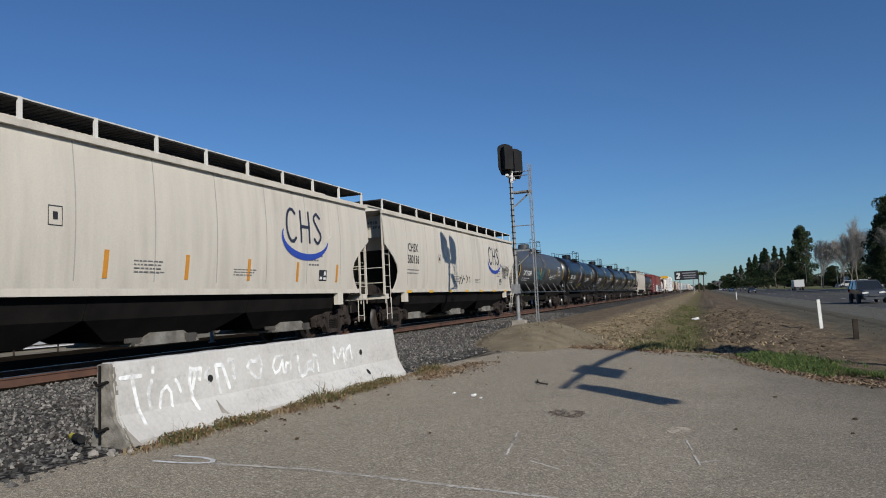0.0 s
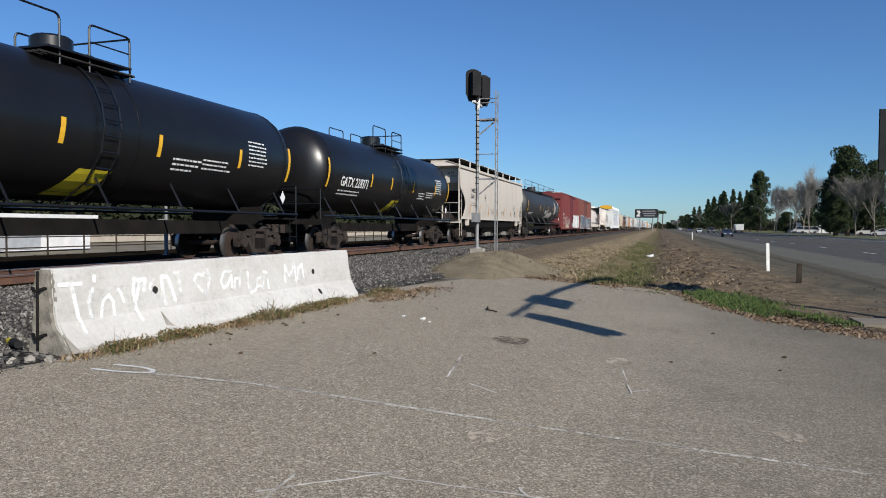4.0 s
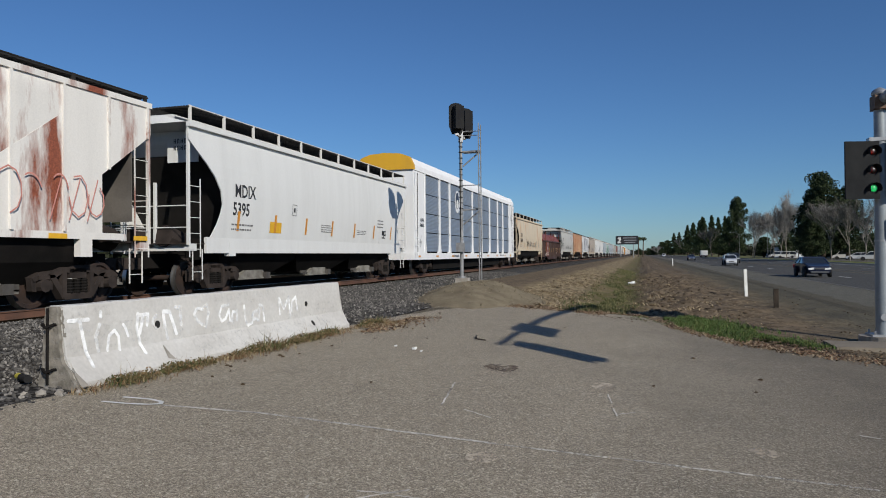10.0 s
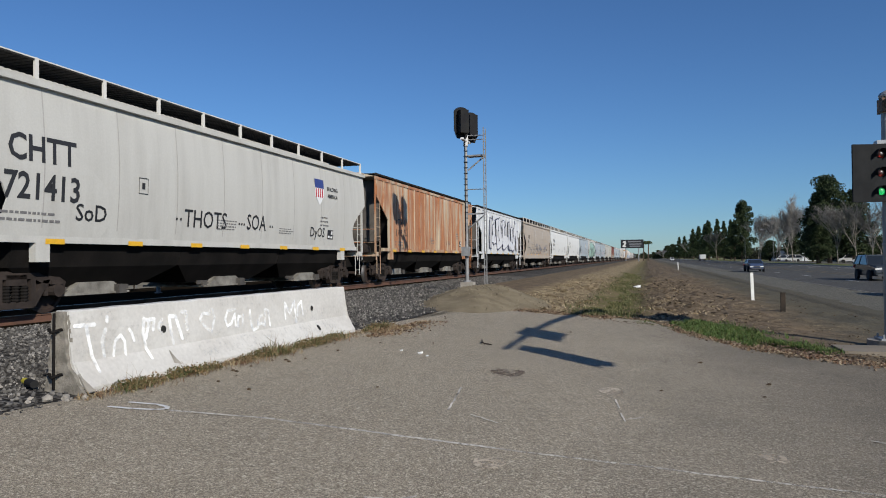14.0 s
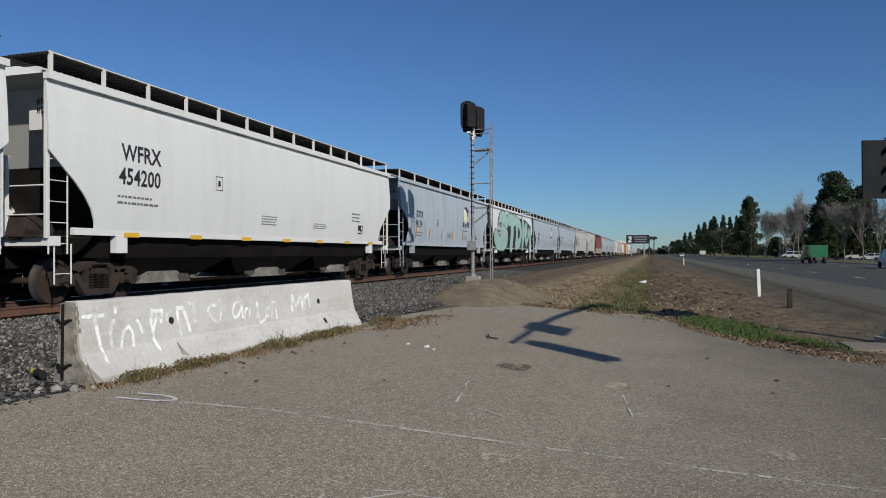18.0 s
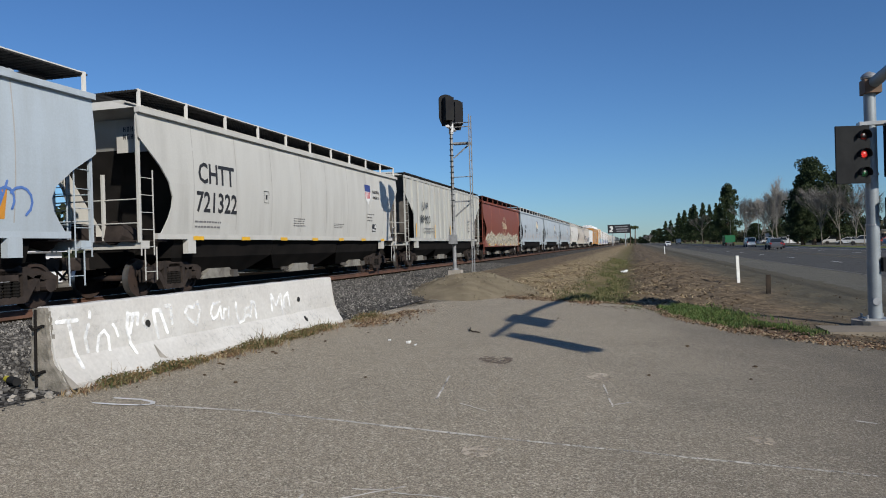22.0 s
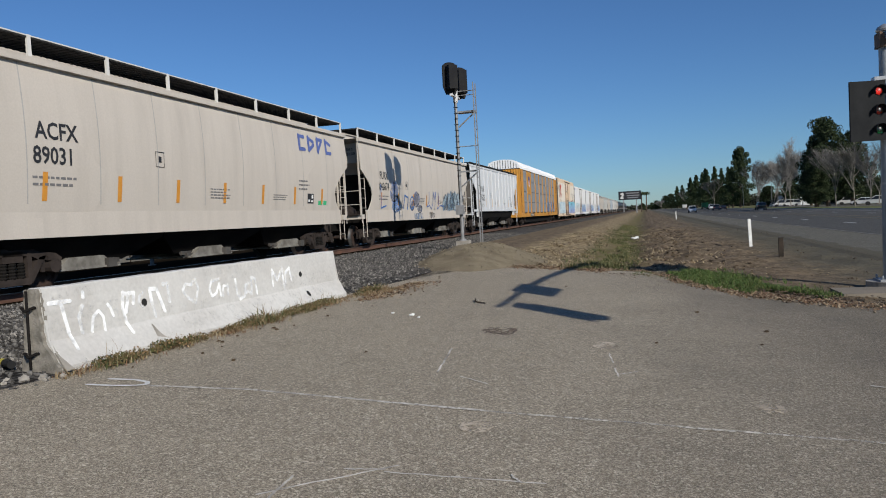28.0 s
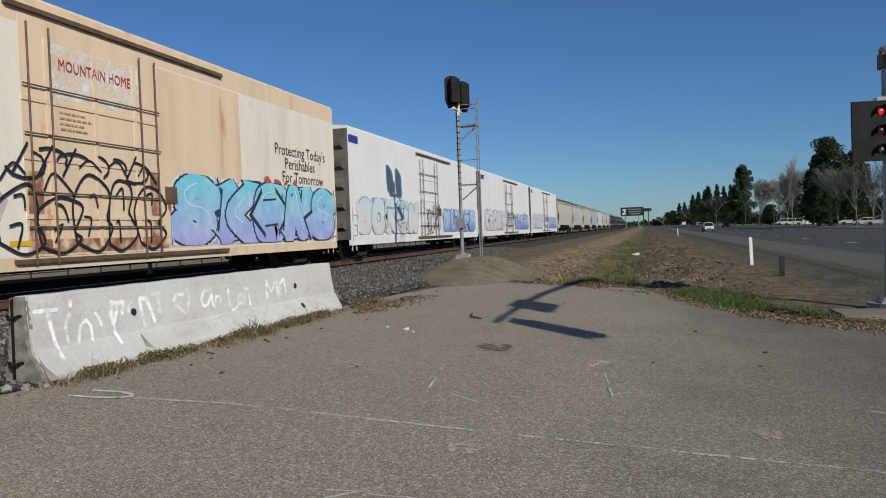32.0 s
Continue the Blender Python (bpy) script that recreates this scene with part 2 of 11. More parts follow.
def asphalt_material(name, c0, c1, worn, dark_side=False):
    """Weathered asphalt: single stones of many tones in a dark binder, cloudy wear over them."""
    m, nt, b = nodes_of(name)
    v = coords(nt)

    def stones(scale):
        n = nt.nodes.new("ShaderNodeTexVoronoi")
        n.inputs["Scale"].default_value = scale
        nt.links.new(v, n.inputs["Vector"])
        sp = nt.nodes.new("ShaderNodeSeparateColor")
        nt.links.new(n.outputs["Color"], sp.inputs[0])
        return n.outputs["Distance"], sp.outputs[0]
    d1, tone1 = stones(135.0)
    d2, tone2 = stones(70.0)
    cloud = ramp(nt, noise_tex(nt, v, 0.35, 6, 0.6), 0.32, 0.7)
    blot = ramp(nt, noise_tex(nt, v, 1.6, 5, 0.6), 0.5, 0.8)
    c = mixer(nt, cloud, c0, c1)
    c = mixer(nt, blot, c, tuple(k * 0.84 for k in c0))
    c = mixer(nt, ramp(nt, tone1, 0.50, 1.0), mixer(nt, ramp(nt, tone1, 0.0, 0.5), mixer(nt, 0.50, c, (0.05, 0.046, 0.042)), c), mixer(nt, 0.55, c, worn))
    c = mixer(nt, ramp(nt, tone2, 0.84, 0.97), c, mixer(nt, 0.75, c, worn))
    c = mixer(nt, ramp(nt, tone2, 0.22, 0.06), c, mixer(nt, 0.3, c, (0.04, 0.036, 0.032)))
    c = mixer(nt, ramp(nt, d1, 0.35, 0.75), c, mixer(nt, 0.35, c, (0.04, 0.037, 0.034)))
    if dark_side:
        sep = nt.nodes.new("ShaderNodeSeparateXYZ")
        nt.links.new(v, sep.inputs[0])
        add = nt.nodes.new("ShaderNodeMath")
        add.operation = "MULTIPLY_ADD"
        nt.links.new(noise_tex(nt, v, 0.5, 5), add.inputs[0])
        add.inputs[1].default_value = 4.0
        nt.links.new(sep.outputs[0], add.inputs[2])
        c = mixer(nt, ramp(nt, add.outputs[0], 1.5, 5.0), c, mixer(nt, 0.55, c, (0.05, 0.046, 0.042)))
    nt.links.new(c, b.inputs["Base Color"])
    b.inputs["Roughness"].default_value = 0.92
    b.inputs["Specular IOR Level"].default_value = 0.12
    bump(nt, b, d1, 0.5, 0.012)
    return m


M_GROUND = ground_material()
M_ASPHALT = asphalt_material("forecourt_asphalt", (0.315, 0.268, 0.198), (0.372, 0.316, 0.234), (0.70, 0.62, 0.49), True)
M_ROAD = asphalt_material("road_asphalt", (0.068, 0.068, 0.064), (0.088, 0.087, 0.082), (0.16, 0.157, 0.147))
M_SHOULDER = asphalt_material("shoulder_asphalt", (0.130, 0.124, 0.098), (0.158, 0.150, 0.120), (0.25, 0.235, 0.195))


def stone_bed_material(name, dark, mid, light, scale):
    """Crushed rock: angular stones of many tones with dark gaps between them."""
    m, nt, b = nodes_of(name)
    v = coords(nt)
    n = nt.nodes.new("ShaderNodeTexVoronoi")
    n.inputs["Scale"].default_value = scale
    nt.links.new(v, n.inputs["Vector"])
    sp = nt.nodes.new("ShaderNodeSeparateColor")
    nt.links.new(n.outputs["Color"], sp.inputs[0])
    c = mixer(nt, ramp(nt, sp.outputs[0], 0.2, 0.8), mid, light)
    c = mixer(nt, ramp(nt, n.outputs["Distance"], 0.38, 0.62), c, dark)
    c = mixer(nt, ramp(nt, noise_tex(nt, v, 0.7, 5), 0.45, 0.75), c, mixer(nt, 0.45, c, (0.13, 0.11, 0.085)))
    nt.links.new(c, b.inputs["Base Color"])
    b.inputs["Roughness"].default_value = 0.95
    b.inputs["Specular IOR Level"].default_value = 0.12
    bump(nt, b, n.outputs["Distance"], 1.0, -0.03)
    return m


M_BALLAST = stone_bed_material("ballast", (0.014, 0.013, 0.012), (0.052, 0.049, 0.046), (0.135, 0.128, 0.119), 16.0)
M_RAIL = surface("rail_steel", (0.17, 0.085, 0.055), (0.10, 0.055, 0.04), 0.75, 0.3, 2.0, 30, 0.2)
M_RAILTOP = surface("polished_rail_head", (0.45, 0.43, 0.42), (0.3, 0.28, 0.27), 0.3, 0.9, 2.0, 30, 0.05)
M_TIE = surface("tie_wood", (0.085, 0.065, 0.05), (0.045, 0.036, 0.03), 0.9, 0, 3, 25, 0.5)
M_PAINT_WHITE = surface("road_paint", (0.72, 0.71, 0.68), (0.42, 0.40, 0.37), 0.8, 0, 6.0, 60, 0.2, 0.004, (0.4, 0.75))


def sheet(name, xs, ys, zfun, mat, label, category, smooth=True):
    vs = [(x, y, zfun(x, y)) for y in ys for x in xs]
    n = len(xs)
    fs = [(j * n + i, j * n + i + 1, (j + 1) * n + i + 1, (j + 1) * n + i) for j in range(len(ys) - 1) for i in range(n - 1)]
    me = bpy.data.meshes.new(name)
    me.from_pydata(vs, [], fs)
    me.materials.append(mat)
    if smooth:
        me.shade_smooth()
    ob = new(name, me)
    return tagged(ob, label, category, kind="structure")


def spaced(*runs):
    out = []
    for a, b, n in runs:
        out += [a + (b - a) * i / n for i in range(n)]
    return out + [runs[-1][1]]


def rough_z(x, y):
    n = noise.noise(Vector((x * 0.9, y * 0.9, 0.0))) * 0.035 + noise.noise(Vector((x * 3.1, y * 3.1, 4.0))) * 0.018
    n *= 0.25 + 3.6 * step(15.0, 19.0, y) * step(-5.2, -4.2, x) * step(7.0, 5.5, x)
    berm = step(-0.6, 0.5, x) * step(3.4, 2.0, x) * step(16.5, 19.0, y)
    lump = noise.noise(Vector((x * 1.5, y * 0.9, 7.0))) + 0.6 * noise.noise(Vector((x * 3.7, y * 2.4, 2.0)))
    n += berm * (0.06 + 0.13 * lump) + 0.05 * max(0.0, lump) * step(-4.6, -3.8, x) * step(-1.6, -2.2, x) * step(16.5, 19.0, y)
    if 6.6 < x < 7.95:
        return -0.495 + n * 1.6 - 0.03 * step(7.3, 7.9, x)
    return ground_z(x, y) + n - 0.05


gx = spaced((-2500, -200, 5), (-200, -40, 8), (-40, -16, 8), (-16, -5.2, 8), (-5.2, 8, 88), (8, 40, 8), (40, 200, 8), (200, 2500, 5))
gy = spaced((-900, -60, 5), (-60, -10, 6), (-10, 15, 12), (15, 60, 190), (60, 200, 40), (200, 3000, 14))
sheet("ground", gx, gy, rough_z, M_GROUND, "bare earth with dry straw and patchy winter grass", "ground")

# forecourt asphalt with an uneven far edge
bm = bm_new()
nx, ny = 80, 44
rows = []
for j in range(ny + 1):
    row = []
    for i in range(nx + 1):
        u, w = i / nx, j / ny
        x = -5.05 + u * 16.0
        far = float(np.interp(x, (-5, -4, -3.2, 0.2, 1.0, 1.8, 3.0, 3.8, 8, 12), (15.5, 16.9, 17.1, 16.0, 13.6, 11.9, 11.0, 10.6, 10.2, 10.2)))
        far += 0.22 * noise.noise(Vector((x * 1.3, 2.0, 0))) + 0.1 * noise.noise(Vector((x * 5.0, 7.0, 0)))
        y = -14.0 + (far + 14.0) * w
        if u == 0:
            x += 0.25 * noise.noise(Vector((y * 0.8, 0, 3))) - (0.3 * step(5, 1, y)) + 0.75 * step(11, 16, y)
        row.append(bm.verts.new((x, y, ground_z(x, min(y, 15.4)))))
    rows.append(row)
for a, b_ in zip(rows, rows[1:]):
    for i in range(nx):
        bm.faces.new((a[i], a[i + 1], b_[i + 1], b_[i]))
forecourt = part("forecourt_pavement", bm, M_ASPHALT, smooth=True)
tagged(forecourt, "worn grey-brown asphalt forecourt with cracks and stains", "pavement", kind="structure")

def ballast_z(x, y):
    near = step(-5.3, -9.2, x)
    base = -0.035 + 0.045 * step(-4.9, -5.4, x) + 0.12 * near
    if x < -15.5:
        base = 0.13 - 0.25 * step(-17.0, -26.0, x) - 0.45 * step(-26.5, -29.5, x)
    if y > 17 and x > -9.0:
        base -= 0.40 * step(-8.3, -5.0, x) * step(17, 26, y)
    return base + 0.02 * noise.noise(Vector((x * 2.3, y * 2.3, 1.0)))


BED_Y = spaced((-60, -4, 14), (-4, 30, 70), (30, 120, 60), (120, 900, 20))
# Near-black colour puts the train's shadow into the ballast itself.
M_SHADED_BED = surface("shade_darkened_ballast", (0.022, 0.016, 0.010), (0.010, 0.0075, 0.005), 0.95, 0, 1.2, 40, 0.6, 0.03)
M_SHADED_BED.node_tree.nodes["Principled BSDF"].inputs["Specular IOR Level"].default_value = 0.0
sheet("ballast_bed", spaced((-10.6, -4.95, 14)), BED_Y, lambda x, y: ballast_z(x, y) + 0.004, M_BALLAST, "grey crushed-rock ballast shoulder", "ballast")
sheet("track_ballast", spaced((-29.6, -14, 26), (-14, -10.6, 5)), BED_Y, lambda x, y: ballast_z(x, y) + 0.004, M_SHADED_BED, "ballast under the track, coloured near-black for the train shadow", "ballast")


def scatter_stones():
    """Loose ballast stones near the forecourt, one joined mesh."""
    rnd = random.Random(5)
    base = [(1, 0, 0), (-1, 0, 0), (0, 1, 0), (0, -1, 0), (0, 0, 0.7), (0, 0, -0.7)]
    tri = [(0, 2, 4), (2, 1, 4), (1, 3, 4), (3, 0, 4), (2, 0, 5), (1, 2, 5), (3, 1, 5), (0, 3, 5)]
    vs, fs = [], []
    for k in range(52000):
        if k < 36000:
            x, y = rnd.uniform(-10.8, -5.0), rnd.uniform(-1.0, 17.0)
        else:
            x, y = rnd.uniform(-10.6, -5.4), 17 + 28 * rnd.random() ** 1.4
        if -5.6 < x and rnd.random() < 0.65:
            continue
        s = rnd.uniform(0.014, 0.036)
        rot = Euler((rnd.uniform(0, 6), rnd.uniform(0, 6), rnd.uniform(0, 6))).to_matrix()
        c = Vector((x, y, ballast_z(x, y) + s * 0.35))
        n = len(vs)
        for p in base:
            q = Vector(p) * s * rnd.uniform(0.7, 1.25)
            vs.append(tuple(rot @ q + c))
        fs += [(a + n, b + n, d + n) for a, b, d in tri]
    me = bpy.data.meshes.new("ballast_stones")
    me.from_pydata(vs, [], fs)
    m, nt, b = nodes_of("loose_stone")
    g = nt.nodes.new("ShaderNodeNewGeometry")
    r = nt.nodes.new("ShaderNodeValToRGB")
    for pos, col in ((0.0, (0.030, 0.028, 0.027)), (0.45, (0.078, 0.074, 0.069)), (0.8, (0.145, 0.137, 0.126)), (1.0, (0.28, 0.26, 0.235))):
        e = r.color_ramp.elements.new(pos) if pos not in (0.0, 1.0) else r.color_ramp.elements[-1 if pos else 0]
        e.color = (*col, 1)
    nt.links.new(g.outputs["Random Per Island"], r.inputs[0])
    nt.links.new(r.outputs[0], b.inputs["Base Color"])
    b.inputs["Roughness"].default_value = 0.9
    b.inputs["Specular IOR Level"].default_value = 0.15
    me.materials.append(m)
    tagged(new("ballast_stones", me), "loose grey and brown ballast stones", "gravel", kind="stuff")


scatter_stones()

for i, sx in enumerate((0.755, -0.755)):
    x = TRACK_X + sx
    rail = thing("rail", "rusty steel running rail with a polished head", "rail", "running rails", kind="structure", m=pose(x, 0, 0))
    prof = [(-0.07, 0.12), (0.07, 0.12), (0.07, 0.135), (0.012, 0.155), (0.012, 0.255), (0.034, 0.265), (0.034, 0.292), (-0.034, 0.292), (-0.034, 0.265), (-0.012, 0.255), (-0.012, 0.155), (-0.07, 0.135)]
    part("web_and_foot", prism(bm_new(), prof, "y", -80, 1500), M_RAIL, rail)
    part("head", box(bm_new(), -0.031, 0.031, -80, 1500, 0.2925, RAIL_Z), M_RAILTOP, rail, "polished rail head")

bed = thing("track_bed", "dark weathered wooden ties under the rails", "railway ties", kind="structure")
tie_me = finish("tie", box(bm_new(), -1.3, 1.3, -0.115, 0.115, -0.06, 0.118), M_TIE)
for k in range(280):
    part("tie", tie_me, None, bed, at=(TRACK_X, -14 + k * 0.52, 0.012 * math.sin(k * 2.1)))
bm = bm_new()
for k in range(600):
    y = -14 + (280 + k) * 0.52
    box(bm, TRACK_X - 1.3, TRACK_X + 1.3, y - 0.115, y + 0.115, -0.02, 0.118)
tagged(part("far_ties", bm, M_TIE, bed), kind="stuff")

# ---- road ----
ROAD_Z = -0.50
sheet("shoulder", [7.3, 10.4], spaced((-60, 100, 30), (100, 1500, 10)), lambda x, y: ROAD_Z + 0.004, M_SHOULDER, "pale worn asphalt road shoulder", "pavement")
sheet("road", [10.4, 17.6, 19.6, 30.5], spaced((-60, 100, 30), (100, 1500, 10)), lambda x, y: ROAD_Z + 0.012, M_ROAD, "grey asphalt multi-lane road", "road")
marks = thing("road_markings", "faded white and yellow lane lines on the asphalt", "road marking", kind="structure")
M_PAINT_YELLOW = surface("yellow_road_paint", (0.20, 0.155, 0.075), (0.14, 0.115, 0.07), 0.8, 0, 5.0, 60, 0.1, 0.004)
part("edge_line", box(bm_new(), 10.35, 10.47, -40, 700, ROAD_Z + 0.013, ROAD_Z + 0.02), surface("faint_edge_paint", (0.26, 0.25, 0.23), (0.15, 0.145, 0.13), 0.9, 0, 3.0, 40, 0.1), marks)
part("edge_line", box(bm_new(), 27.5, 27.62, -40, 700, ROAD_Z + 0.013, ROAD_Z + 0.02), M_PAINT_WHITE, marks)
for x in (17.7, 17.95, 19.3, 19.55):
    part("centre_line", box(bm_new(), x, x + 0.11, -40, 700, ROAD_Z + 0.013, ROAD_Z + 0.02), M_PAINT_YELLOW, marks)
dash = finish("lane_dash", box(bm_new(), -0.06, 0.06, 0, 3.0, 0, 0.008), M_PAINT_WHITE)
for x in (14.0, 23.4):
    for k in range(28):
        part("lane_dash", dash, None, marks, at=(x, 8 + k * 14.6, ROAD_Z + 0.013))
kerb = part("kerb", prism(bm_new(), [(30.5, ROAD_Z - 0.1), (30.8, ROAD_Z - 0.1), (30.8, ROAD_Z + 0.15), (30.55, ROAD_Z + 0.15)], "y", -40, 900), surface("kerb_concrete", (0.42, 0.40, 0.37), (0.3, 0.29, 0.27), 0.9), None)
tagged(kerb, "pale concrete kerb along the far side of the road", "kerb", kind="structure")
verge = sheet("verge", [30.8, 36.0], spaced((-40, 400, 40), (400, 900, 5)), lambda x, y: ROAD_Z + 0.13, surface("verge_grass", (0.10, 0.13, 0.03), (0.16, 0.15, 0.06), 0.95, 0, 0.8, 20, 0.5, 0.05), "short green roadside grass verge", "grass")

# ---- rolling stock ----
# Black paint taken darker still: shade under the cars is in the colour.
M_UNDER = surface("underframe_shade_black", (0.006, 0.0055, 0.005), (0.013, 0.011, 0.010), 0.9, 0, 1.5, 30, 0.15)
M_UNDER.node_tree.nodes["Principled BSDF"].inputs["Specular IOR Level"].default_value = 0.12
# Black for grimy parts and for the hopper ends, whose shade it holds.
M_ENDS = surface("shade_and_grime_black", (0.018, 0.017, 0.016), (0.035, 0.031, 0.028), 0.85, 0, 1.0, 20, 0.15)
# Grey-brown of a car end in shade, given as its colour.
M_ENDGREY = surface("shaded_end_grey", (0.15, 0.135, 0.12), (0.085, 0.076, 0.068), 0.85, 0, 1.0, 20, 0.15)
M_TRUCK = surface("truck_steel", (0.050, 0.039, 0.034), (0.026, 0.021, 0.019), 0.9, 0, 3, 30, 0.3)
M_WHEEL = surface("wheel_steel", (0.060, 0.036, 0.027), (0.030, 0.022, 0.019), 0.7, 0.3, 3, 30, 0.1)
M_TREAD = surface("wheel_tread", (0.42, 0.40, 0.39), (0.3, 0.29, 0.28), 0.35, 0.9, 3, 30, 0.05)
M_GRATE = surface("grating_steel", (0.040, 0.039, 0.038), (0.025, 0.024, 0.023), 0.85, 0.1, 3, 30, 0.1)
M_BLACKTXT = plain("stencil_black", (0.025, 0.025, 0.028), 0.6)
M_FADETXT = plain("faded_stencil", (0.17, 0.165, 0.165), 0.7)
M_WHITETXT = plain("stencil_white", (0.72, 0.72, 0.70), 0.6)
M_REFLECT = plain("reflector_yellow", (0.75, 0.42, 0.03), 0.35)
M_REFLECT_W = plain("reflector_orange", (0.62, 0.27, 0.04), 0.4)
# Darker tone that draws the weld seams as shaded lines.
M_SEAM = plain("seam_shade_line", (0.40, 0.385, 0.36), 0.7)
PAINTS = {}


def paint(key):
    """Railcar colours by plain name."""
    if key not in PAINTS:
        spec = {
            "white": dict(col=(0.66, 0.64, 0.60), amount=0.16), "clean_white": dict(col=(0.71, 0.71, 0.69), amount=0.10),
            "cream": dict(col=(0.62, 0.57, 0.49), amount=0.28), "grey": dict(col=(0.52, 0.51, 0.475), amount=0.2),
            "pale_blue": dict(col=(0.42, 0.475, 0.52), amount=0.42, grime=(0.23, 0.22, 0.205)), "tan": dict(col=(0.55, 0.495, 0.43), amount=0.22, grime=(0.24, 0.21, 0.18)),
            "peach_pale": dict(col=(0.80, 0.72, 0.60), amount=0.16, rust=0.1, rustcol=(0.35, 0.16, 0.07)), "peach": dict(col=(0.76, 0.58, 0.40), amount=0.2, rust=0.15, rustcol=(0.35, 0.16, 0.07)), "rusty_white": dict(col=(0.77, 0.74, 0.69), amount=0.12, rust=0.50, rustcol=(0.17, 0.05, 0.026)),
            "rusty_tan": dict(col=(0.52, 0.42, 0.30), amount=0.4, rust=0.85, rustcol=(0.24, 0.10, 0.045)), "cream_rust": dict(col=(0.64, 0.54, 0.40), amount=0.25, rust=0.35, rustcol=(0.33, 0.15, 0.05)),
            "ribbed_grey": dict(col=(0.45, 0.45, 0.42), amount=0.4, rust=0.1), "ribbed_white": dict(col=(0.62, 0.63, 0.64), amount=0.14),
            "oxide_red": dict(col=(0.150, 0.021, 0.021), amount=0.12, rough=0.6), "brown_red": dict(col=(0.160, 0.043, 0.028), amount=0.34), "rusty_red": dict(col=(0.200, 0.054, 0.032), amount=0.30, rust=0.22, rustcol=(0.26, 0.095, 0.04)), "dusky_tan": dict(col=(0.44, 0.375, 0.31), amount=0.30, rust=0.12, rustcol=(0.24, 0.12, 0.06), grime=(0.20, 0.16, 0.13)), "maroon": dict(col=(0.046, 0.019, 0.016), amount=0.45, rough=0.7),
            "cover_red": dict(col=(0.185, 0.047, 0.034), amount=0.4), "black": dict(col=(0.007, 0.007, 0.008), amount=0.10, rough=0.34, grime=(0.03, 0.027, 0.024)),
            "tank_grey": dict(col=(0.060, 0.063, 0.066), amount=0.3, rough=0.42, grime=(0.09, 0.08, 0.07)), "tank_dull": dict(col=(0.026, 0.027, 0.029), amount=0.25, rough=0.55, grime=(0.05, 0.045, 0.04)), "coil_white": dict(col=(0.69, 0.61, 0.55), amount=0.30, rust=0.14),
            "rack_white": dict(col=(0.80, 0.80, 0.80), amount=0.08), "rack_panel": dict(col=(0.20, 0.245, 0.31), amount=0.25, rough=0.4), "rack_panel_grey": dict(col=(0.27, 0.275, 0.275), amount=0.3, rough=0.4),
            "rack_yellow": dict(col=(0.53, 0.25, 0.036), amount=0.36, grime=(0.2, 0.085, 0.03)), "gold": dict(col=(0.66, 0.36, 0.02), amount=0.1), "reefer_white": dict(col=(0.80, 0.79, 0.77), amount=0.12),
            "dark_hood": dict(col=(0.05, 0.05, 0.055), amount=0.2),
        }[key]
        PAINTS[key] = car_paint("paint_" + key, **spec)
    return PAINTS[key]


INKS = {}


def ink(col):
    if col not in INKS:
        INKS[col] = plain("spray_paint", col, 0.5)
    return INKS[col]


